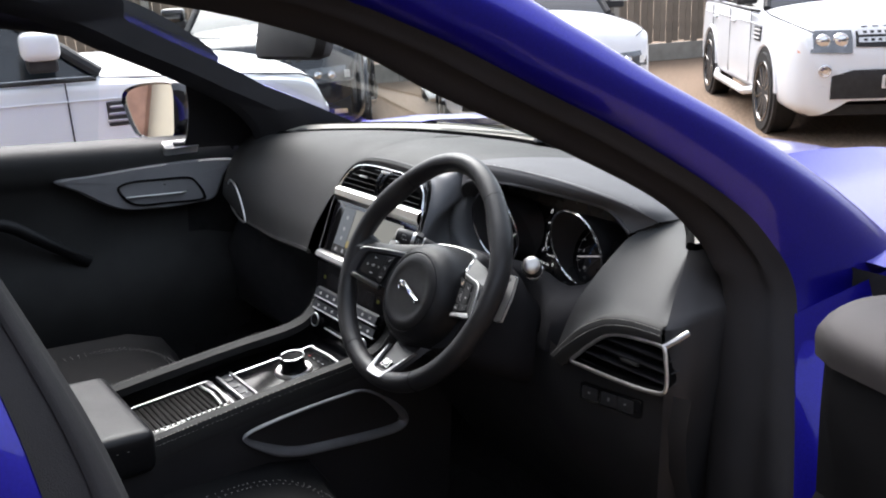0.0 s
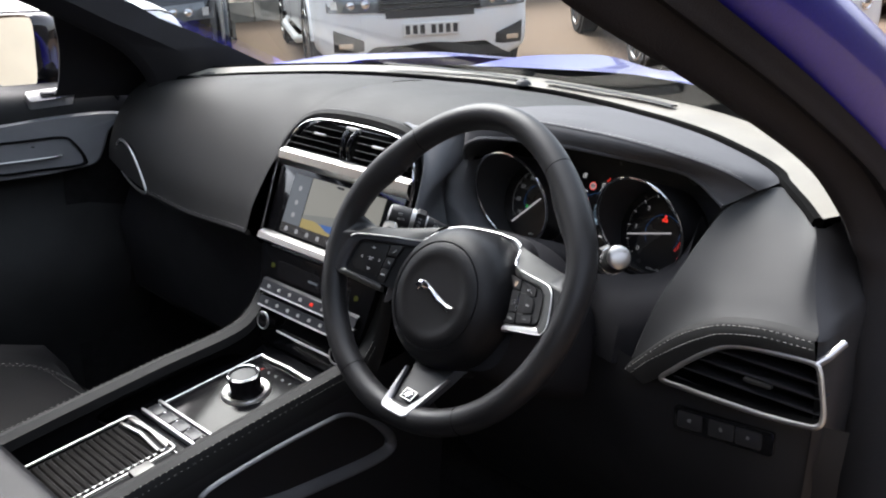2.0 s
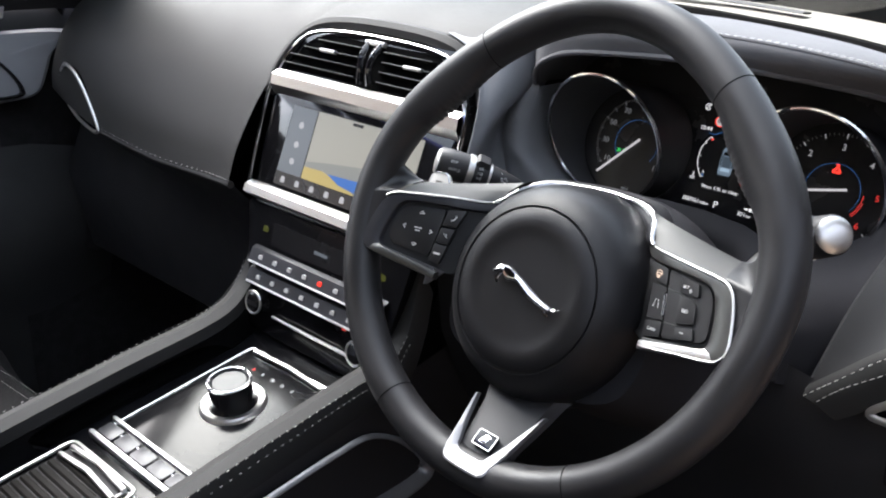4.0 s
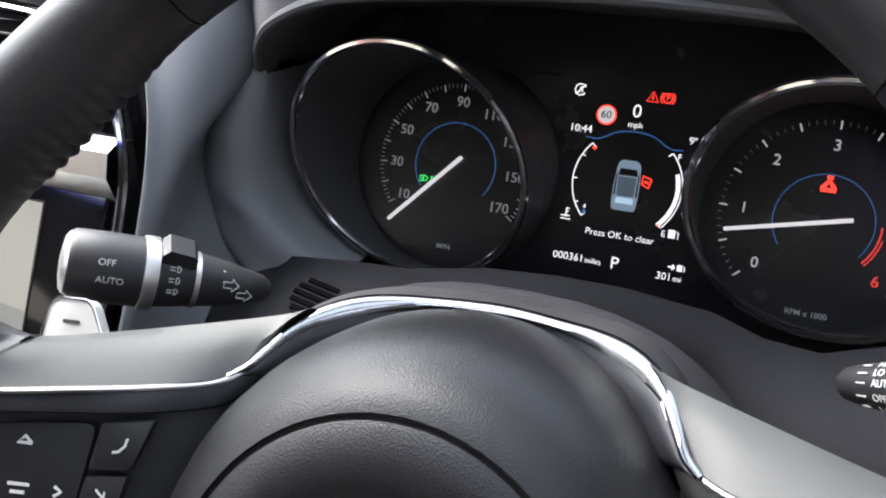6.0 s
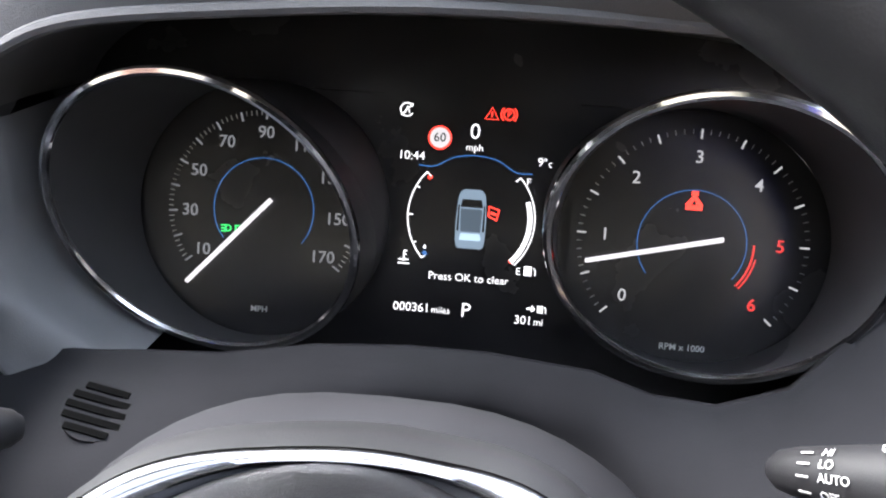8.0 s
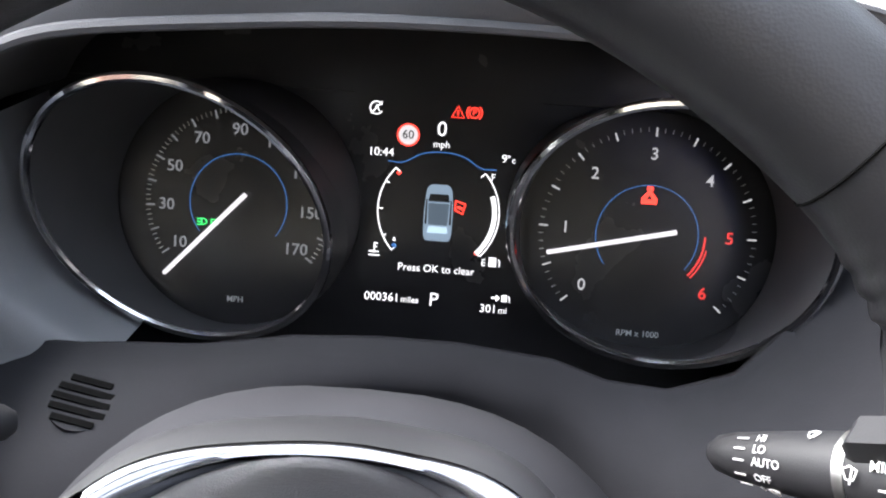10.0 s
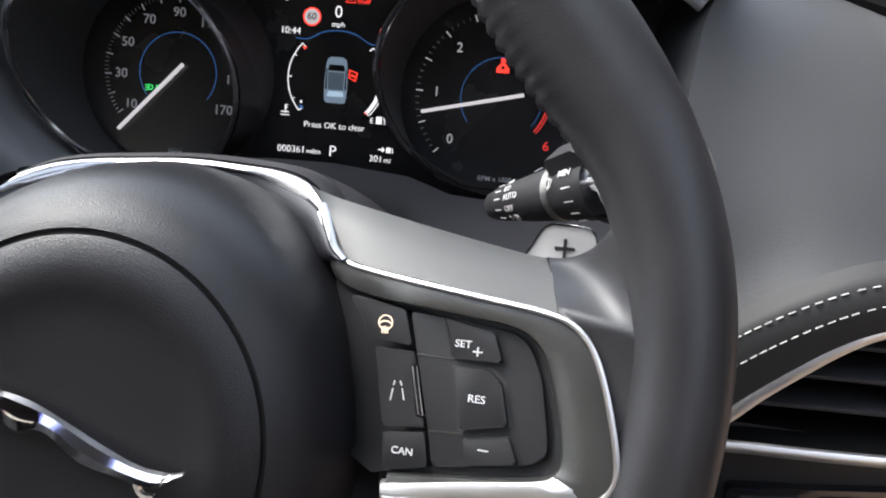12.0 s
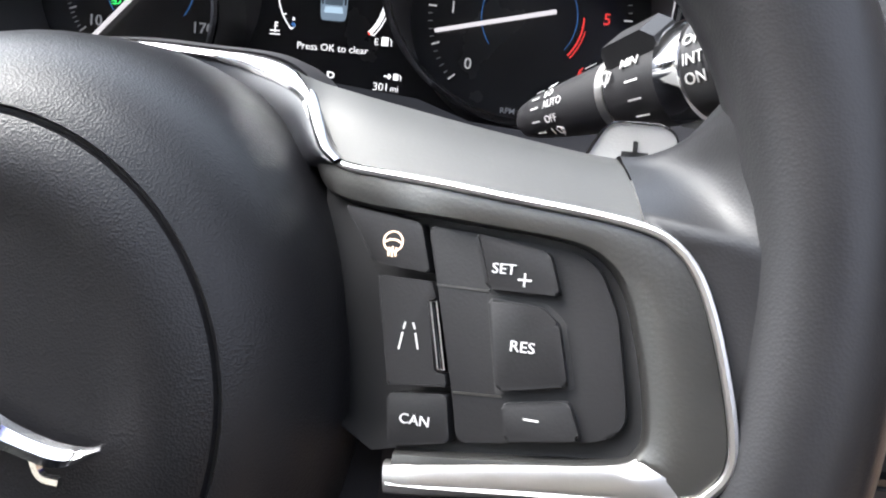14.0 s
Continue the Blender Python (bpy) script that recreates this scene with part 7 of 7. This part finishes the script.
def fan_mark(s):
    """A wiper symbol: a fan with a blade across it."""
    bm = band([(-s * 0.9, s * 0.6), (0, s), (s * 0.9, s * 0.6), (s * 0.45, -s * 0.5), (-s * 0.45, -s * 0.5)], s * 0.22, 0, 0.0002, closed=True)
    return band([(0, -s), (s * 0.35, s * 0.75)], s * 0.2, 0.0001, 0.0003, bm)


right_stalk, rk = stalk("black wiper stalk with white legends and a bright collar", (-0.6550, 0.9920, 1.1322), (-0.5775, 0.9065, 1.1875), True)
for text, turn in (("HI", 92), ("LO", 115), ("AUTO", 138), ("OFF", 168)):
    on_stalk(right_stalk, words(text, 0.0026, (0, 0, 0), "LEFT", 0.0001), 0.0090, turn, 0.0195, slope=0.095)
for turn in (92, 115, 138, 168, 197):
    on_stalk(right_stalk, band([(-0.0020, 0), (0.0020, 0)], 0.0005, 0, 0.0002), 0.0083, turn, 0.0145, name="tick", slope=0.095)
on_stalk(right_stalk, words("1", 0.0028, (0, 0, 0), "LEFT", 0.0001), 0.0090, 197, 0.0197, slope=0.095)
on_stalk(right_stalk, fan_mark(0.0020), 0.0096, 197, 0.0250, name="wiper_symbol", slope=0.095)
on_stalk(right_stalk, fan_mark(0.0020), 0.0108, 80, 0.0375, name="wiper_symbol", slope=0.095)
on_stalk(right_stalk, fan_mark(0.0024), 0.0124, 135, 0.0520, name="wiper_symbol", slope=0.09)
on_stalk(right_stalk, words("MIN", 0.0029), 0.0130, 122, 0.0610, slope=0.06)
for turn in (147, 170, 193, 214):
    on_stalk(right_stalk, band([(-0.0026, 0), (0.0026, 0)], 0.0005, 0, 0.0002), 0.0131, turn, 0.0625, name="tick", slope=0.08)
for text, turn in (("OFF", 123), ("INT", 144), ("ON", 164)):
    on_stalk(right_stalk, words(text, 0.0032), 0.0144, turn, 0.0855)
on_stalk(right_stalk, fan_mark(0.0026), 0.0143, 148, 0.0985, name="wiper_symbol")

left_stalk, lk = stalk("black indicator stalk with white symbols and a bright collar", (-0.8845, 0.9838, 1.1255), (-0.9440, 0.9310, 1.1475), False)
for turn, at in ((20, 0.011), (42, 0.017), (62, 0.021)):
    on_stalk(left_stalk, band([(-0.0030, -0.0012), (0.0004, -0.0012), (0.0004, -0.0026), (0.0034, 0), (0.0004, 0.0026), (0.0004, 0.0012), (-0.0030, 0.0012)], 0.0005, 0, 0.0002, closed=True), 0.0092, turn, at, True, "arrow_symbol", 0.11)
for turn in (18, 38, 58):
    on_stalk(left_stalk, band(arc(0.0013, -90, 90, 8), 0.0004, 0, 0.0002, band([(-0.0030, 0.0006), (-0.0008, 0.0006)], 0.0004, 0, 0.0002, band([(-0.0030, -0.0006), (-0.0008, -0.0006)], 0.0004, 0, 0.0002)), closed=True), 0.0129, turn, 0.0395, True, "lamp_symbol", 0.1)
for text, turn, at in (("AUTO", 25, 0.064), ("OFF", 52, 0.066)):
    on_stalk(left_stalk, words(text, 0.0027), 0.0144, turn, at, True)

# ---------- the yard
ground = tagged(part("ground", loft([[(x, y, 0.0) for x in (-400, -60, -20, -8, 0, 8, 20, 60, 400)] for y in (-400, -60, -20, -6, 0, 6, 12, 20, 60, 400)]), GRAVEL, None, smooth=0), "brown gravel yard with worn tracks", "ground", kind="structure")


FRONT_Y = ((0.30, -0.05), (0.42, -0.005), (0.62, 0.0), (0.80, -0.028), (0.93, -0.078), (1.02, -0.16), (1.10, -0.30))


def front_y(x, z):
    """How far back the nose of an off-roader lies at a point of its front."""
    for (z0, y0), (z1, y1) in zip(FRONT_Y, FRONT_Y[1:]):
        if z <= z1:
            break
    y = y0 + (y1 - y0) * min(1, max(0, (z - z0) / (z1 - z0)))
    return y - 0.26 * max(0.0, (abs(x) - 0.58) / 0.42) ** 4


def nose_patch(x0, x1, low, high, lift, n=10):
    """A curved plate on the nose between the lines low(x) and high(x), standing proud by lift."""
    rows = []
    for k in range(n + 1):
        x = x0 + (x1 - x0) * k / n
        za, zb = low(x), high(x)
        face = [(x, front_y(x, za + (zb - za) * f) + lift + 0.010, za + (zb - za) * f) for f in (0, 0.25, 0.5, 0.75, 1)]
        rows.append([(x, face[0][1] - 0.06, za)] + face + [(x, face[-1][1] - 0.06, zb)])
    return loft(rows, caps=True)


def suv(label, paint, m, older=False, group="parked cars"):
    """A large off-roader; y runs to its front bumper at 0, x to its left as one faces it."""
    ob = thing("parked_car", label, "car", m, group)
    rows = []
    for y, w, zb, zs, zt, crown in ((0.0, 0.60, 0.40, 0.58, 0.62, 0.0), (-0.010, 0.74, 0.33, 0.66, 0.71, 0.004), (-0.030, 0.83, 0.29, 0.75, 0.81, 0.01), (-0.080, 0.895, 0.27, 0.87, 0.93, 0.02), (-0.16, 0.94, 0.26, 0.95, 1.015, 0.03), (-0.30, 0.972, 0.26, 0.99, 1.06, 0.045),
                                    (-0.60, 0.988, 0.27, 1.02, 1.085, 0.06), (-1.10, 0.99, 0.28, 1.05, 1.11, 0.065), (-1.55, 0.99, 0.28, 1.07, 1.13, 0.06), (-2.5, 0.99, 0.28, 1.09, 1.13, 0.02), (-3.6, 0.99, 0.28, 1.11, 1.14, 0.0), (-4.4, 0.97, 0.30, 1.10, 1.13, 0.0), (-4.70, 0.92, 0.34, 1.06, 1.10, 0.0), (-4.80, 0.82, 0.42, 0.98, 1.02, 0.0)):
        h = [(0.84 * w, zb), (0.97 * w, zb + 0.07), (w, zb + 0.20), (w, zb + (zs - zb) * 0.62), (0.985 * w, zs - 0.03), (0.955 * w, zs + 0.012), (0.84 * w, zt), (0.45 * w, zt + crown * 0.75)]
        rows.append([(a, y, z) for a, z in h] + [(0.0, y, zt + crown)] + [(-a, y, z) for a, z in h[::-1]])
    body = skin(rows, 4, 3)
    part("car_shell", body, paint, ob, "glossy painted body", smooth=50)
    part("nose_plate", nose_patch(-0.62, 0.62, lambda x: 0.40, lambda x: 0.66, 0.004), paint, ob, "painted middle of the bumper")
    part("underbody", block((1.66, 4.5, 0.10), 0.03, (0, -2.4, 0.30)), RUBBER, ob, "black underbody")
    cab = [(-1.42, 0.86, 1.13), (-2.12, 0.72, 1.66), (-2.5, 0.71, 1.74), (-3.5, 0.70, 1.75), (-4.45, 0.66, 1.68), (-4.62, 0.80, 1.15)]
    prof = []
    for y, w, z in cab:
        prof.append([(-0.90, y, 1.10), (-w, y, z), (-w * 0.5, y, z + 0.02), (0, y, z + 0.028), (w * 0.5, y, z + 0.02), (w, y, z), (0.90, y, 1.10)])
    part("cabin_glass", loft(prof, caps=True), TINTED, ob, "dark tinted windows", smooth=30)
    part("car_roof", loft([[(-w - 0.01, y, z + 0.004), (-w * 0.9, y, z + 0.036), (0, y, z + 0.062), (w * 0.9, y, z + 0.036), (w + 0.01, y, z + 0.004)] for y, w, z in cab[1:5]]), paint, ob, "painted roof")
    for s in (-1, 1):
        part("window_pillar", tube([(s * 0.89, -1.42, 1.13), (s * 0.80, -1.8, 1.42), (s * 0.725, -2.14, 1.68)], 0.035, 8), RUBBER, ob, "black windscreen pillar")
        part("window_rail", tube([(s * 0.955, -1.45, 1.105), (s * 0.955, -2.6, 1.115), (s * 0.955, -3.7, 1.125), (s * 0.93, -4.5, 1.125)], 0.014, 6), RUBBER, ob, "black rail along the windows")
        for yy in (-2.62, -3.65):
            part("window_pillar", tube([(s * 0.905, yy, 1.12), (s * 0.80, yy - 0.02, 1.45), (s * 0.715, yy - 0.04, 1.72)], 0.04, 6), RUBBER, ob, "black door pillar")
        # headlamp unit wrapped round the corner, with two bright lenses
        z0, z1 = (0.80, 0.985) if older else (0.690, 0.815)
        x0, x1 = (0.50, 0.90) if older else (0.46, 0.90)
        lamp = part("headlamp", nose_patch(s * x0, s * x1, lambda x: z0 + 0.03 * (abs(x) - x0), lambda x: z1 + (0.02 if older else 0.07) * (abs(x) - x0), 0.010), LAMP_BODY, ob, "smoked headlamp unit")
        for xx, r in ((0.60, 0.066), (0.74, 0.060)) if older else ((0.575, 0.044), (0.70, 0.040)):
            zc = (z0 + z1) / 2 + 0.008
            part("lamp_lens", revolve([(0.0, 0.020), (r * 0.5, 0.016), (r * 0.82, 0.004), (r * 0.92, 0.010), (r, 0.0)], 28), CHROME, lamp, "round bright lens", m=Matrix.Translation((s * xx, front_y(xx, zc) + 0.022, zc)) @ Matrix.Rotation(radians(-s * 14), 4, "Z") @ Matrix.Rotation(radians(-90), 4, "X"))
        part("lamp_trim", nose_patch(s * (x1 - 0.085), s * (x1 - 0.035), lambda x: z0 + 0.04, lambda x: z1 - 0.02, 0.016, 4), SATIN, lamp, "bright reflector")
        if older:
            part("side_lamp", nose_patch(s * (x1 - 0.025), s * (x1 + 0.02), lambda x: z0 + 0.01, lambda x: z1 + 0.008, 0.013, 4), AMBER, lamp, "amber side lamp")
            part("fog_lamp", revolve([(0.0, 0.010), (0.030, 0.008), (0.036, 0.0), (0.046, 0.010), (0.052, 0.006), (0.054, -0.02)], 28), CHROME, ob, "round fog lamp", m=Matrix.Translation((s * 0.72, front_y(0.72, 0.66) + 0.012, 0.66)) @ Matrix.Rotation(radians(-s * 12), 4, "Z") @ Matrix.Rotation(radians(-90), 4, "X"))
        else:
            vent = part("bumper_vent", nose_patch(s * 0.60, s * 0.86, lambda x: 0.36 + 0.02 * (abs(x) - 0.60), lambda x: 0.46 + 0.38 * (abs(x) - 0.60), 0.008), RUBBER, ob, "black triangular bumper vent")
            part("fog_lamp", nose_patch(s * 0.70, s * 0.82, lambda x: 0.40, lambda x: 0.445, 0.016, 4), CHROME, vent, "bright fog lamp")
        part("bonnet_gap", tube([(s * 0.80, -0.10, 0.972), (s * 0.90, -0.22, 1.022), (s * 0.93, -0.60, 1.058), (s * 0.93, -1.10, 1.085), (s * 0.90, -1.42, 1.105)], 0.0055, 6), RUBBER, ob, "dark gap beside the bonnet")
        part("side_mirror", block((0.24, 0.20, 0.15), 0.055, (s * 1.07, -1.72, 1.31), 4), paint, ob, "painted door mirror")
        part("mirror_foot", block((0.20, 0.16, 0.09), 0.03, (s * 1.03, -1.72, 1.215), 3), RUBBER, ob, "black mirror base")
        vent = part("wing_vent", block((0.02, 0.24, 0.14), 0.006, (s * 0.990, -1.30, 0.90), 1), RUBBER, ob, "black wing vent")
        for dz in (-0.04, 0.0, 0.04):
            part("vent_bar", block((0.014, 0.23, 0.016), 0.004, (s * 1.001, -1.30 + dz * 0.3, 0.90 + dz), 1), SATIN, vent)
        part("side_crease", tube([(s * 0.990, -1.15, 0.985), (s * 0.992, -2.4, 1.000), (s * 0.990, -4.2, 1.010)], 0.006, 6), paint, ob, "crease along the side")
        for yy in (-1.62, -2.66, -3.70):
            part("door_gap", block((0.006, 0.008, 0.72), 0, (s * 0.991, yy, 0.76)), RUBBER, ob, "door gap", smooth=0)
        for yy in (-2.48, -3.52):
            part("door_handle", block((0.035, 0.20, 0.03), 0.012, (s * 0.995, yy, 0.965), 3), paint, ob, "door handle")
        part("side_step", tube([(s * 0.96, -1.40, 0.34), (s * 1.03, -1.62, 0.30), (s * 1.03, -3.10, 0.30), (s * 0.96, -3.36, 0.34)], 0.04, 8), paint, ob, "side step")
        for yy in (-0.92, -3.78):
            arch_pts = [(s * 0.985, yy + 0.44 * math.cos(radians(a)), 0.39 + 0.44 * math.sin(radians(a))) for a in range(4, 177, 4)]
            part("wheel_arch", tube(arch_pts, 0.028, 8), paint, ob, "flared wheel arch")
            part("arch_hollow", slab(arc(0.43, 0, 360, 32)[:-1], -0.02, 0.012, 0), RUBBER, ob, "dark wheel housing", m=Matrix.Translation((s * 0.985, yy, 0.39)) @ Matrix.Rotation(radians(90 * s), 4, "Y"), smooth=0)
            wheel_set(ob, s * 0.89, yy, s)
    # grille with its bars, lower intake, plate, lettering bars
    gz0, gz1 = (0.835, 0.985) if older else (0.670, 0.825)
    part("grille", nose_patch(-0.47, 0.47, lambda x: gz0 + 0.03 * abs(x), lambda x: gz1 - 0.015 * abs(x), 0.009, 14), RUBBER, ob, "black grille")
    for k in range(2 if older else 3):
        zc = gz0 + (0.050 + 0.062 * k if older else 0.035 + 0.042 * k)
        bar = part("grille_bar", nose_patch(-0.45, 0.45, lambda x: zc, lambda x: zc + (0.040 if older else 0.014), 0.018, 14), SATIN if older else GLOSS, ob, "mesh bar of the grille")
        if older:
            for i in range(15):
                part("mesh_hole", nose_patch(-0.43 + 0.058 * i, -0.40 + 0.058 * i, lambda x: zc + 0.010, lambda x: zc + 0.030, 0.021, 2), RUBBER, bar)
    if older:
        part("intake", nose_patch(-0.66, 0.66, lambda x: 0.42, lambda x: 0.66 - 0.30 * max(0, abs(x) - 0.50), 0.010, 16), RUBBER, ob, "black lower intake")
    else:
        part("intake", nose_patch(-0.50, 0.50, lambda x: 0.29, lambda x: 0.415 - 0.10 * (abs(x) / 0.5) ** 2, 0.010, 14), RUBBER, ob, "black lower intake")
        part("grille_lip", nose_patch(-0.40, 0.40, lambda x: gz0 - 0.035, lambda x: gz0 + 0.01, 0.007, 10), RUBBER, ob, "black lip under the grille")
    zp = 0.56 if older else 0.535
    plate = part("number_plate", block((0.52, 0.012, 0.112), 0.006, (0, 0.036, zp), 1), PLATE, ob, "white number plate")
    for k in range(7):
        part("plate_mark", block((0.040, 0.004, 0.075), 0, (-0.215 + 0.066 * k + (0.034 if k > 3 else 0), 0.044, zp)), INK, plate, smooth=0)
    for k in range(10):
        if k != 5:
            x, z = -0.40 + 0.088 * k, 1.000 if older else 0.900
            part("letter_bar", block((0.050, 0.014, 0.030), 0.003, (x, front_y(x, z) + 0.014, z), 1), GUNMETAL, ob, "small metal lettering bar")
    return ob


def parked(front, facing):
    """Pose with the front bumper's middle at front, facing the way given."""
    f = Vector((*facing, 0)).normalized()
    s = Vector((f.y, -f.x, 0))
    return Matrix(((s.x, f.x, 0, front[0]), (s.y, f.y, 0, front[1]), (0, 0, 1, 0), (0, 0, 0, 1)))


FACING = (0.83, -0.56)
suv("white off-roader parked facing the blue car", WHITE, parked((-5.55, 5.95), (0.84, -0.54)))
suv("older white off-roader with amber side lamps and chrome grille", WHITE, parked((-3.19, 7.84), (0.72, -0.695)), True)
suv("white off-roader parked alongside the blue car", WHITE, parked((-5.60, 3.30), (0.19, 0.98)))
suv("dark off-roader parked in the row", DARKPAINT, parked((-7.20, 3.75), FACING))
suv("black off-roader parked at the end of the row", DARKPAINT, parked((-1.2, 12.0), FACING))

# fence of boards on concrete gravel boards
def fence(start, end, label):
    a, b = Vector(start), Vector(end)
    way = (b - a).normalized()
    run = (b - a).length
    m = Matrix(((way.x, -way.y, 0, a.x), (way.y, way.x, 0, a.y), (0, 0, 1, 0), (0, 0, 0, 1)))
    ob = thing("fence", label, "fence", m, "boundary fences")
    data = None
    count = int(run / 0.125)
    for k in range(count):
        x = 0.125 * (k + 0.5)
        if data is None:
            piece = part("board", block((0.118, 0.02, 1.5), 0.004, (0, 0, 1.07), 1), BOARD, ob)
            data = piece.data
            piece.location.x = x
        else:
            piece = new("board", data)
            piece.parent = ob
            piece.location = (x, 0.012 * (k % 2), 0.02 * math.sin(k * 1.7))
    for k in range(int(run / 1.9) + 1):
        part("post", block((0.11, 0.11, 2.0), 0.01, (1.9 * k, -0.02, 1.0), 1), CONCRETE, ob, "concrete post")
        part("gravel_board", block((1.78, 0.05, 0.30), 0.008, (1.9 * k + 0.95, 0, 0.15), 1), CONCRETE, ob, "concrete gravel board")
    for z in (0.6, 1.6):
        part("rail", block((run, 0.04, 0.07), 0.006, (run / 2, 0.04, z), 1), BOARD, ob, "timber rail")


fence((-13.5, 3.0, 0), (-8.6, 15.8, 0), "weathered board fence with concrete posts")
fence((-8.6, 15.8, 0), (8.0, 18.5, 0), "weathered board fence behind the parked cars")


# house at the back of the yard, seen only in the mirrors and in the paint
house = thing("house", "brick house with a cream rendered wall", "house", Matrix.Translation((0, 0, 0)))
part("brick_wall", block((3.2, 0.3, 5.5), 0.02, (-8.1, -7.0, 2.75)), BRICK, house, "red brick wall")
part("rendered_wall", block((14.0, 0.3, 5.2), 0.02, (-1.0, -7.1, 2.6)), RENDER_WALL, house, "cream rendered wall")
part("house_roof", loft([[(-14.2, -6.7, 5.4), (6.2, -6.7, 5.4)], [(-14.2, -9.5, 8.0), (6.2, -9.5, 8.0)], [(-14.2, -12.5, 5.4), (6.2, -12.5, 5.4)]]), DARKPAINT, house, "dark tiled roof")
part("rendered_wall", block((6.0, 0.3, 5.2), 0.02, (-12.5, -7.1, 2.6)), RENDER_WALL, house, "cream rendered wall")
# unseen wall, added to hold back sky light from the driver's side
shade_wall = thing("shade_wall", "unseen dark wall added to keep sky light off the driver's side", "wall", Matrix.Translation((3.8, 0, 0)), kind="structure")
part("shade_wall_face", block((0.3, 26.0, 3.8), 0.02, (0, 4.0, 1.9)), WALL_DARK, shade_wall, "dark face of the added light-blocking wall")
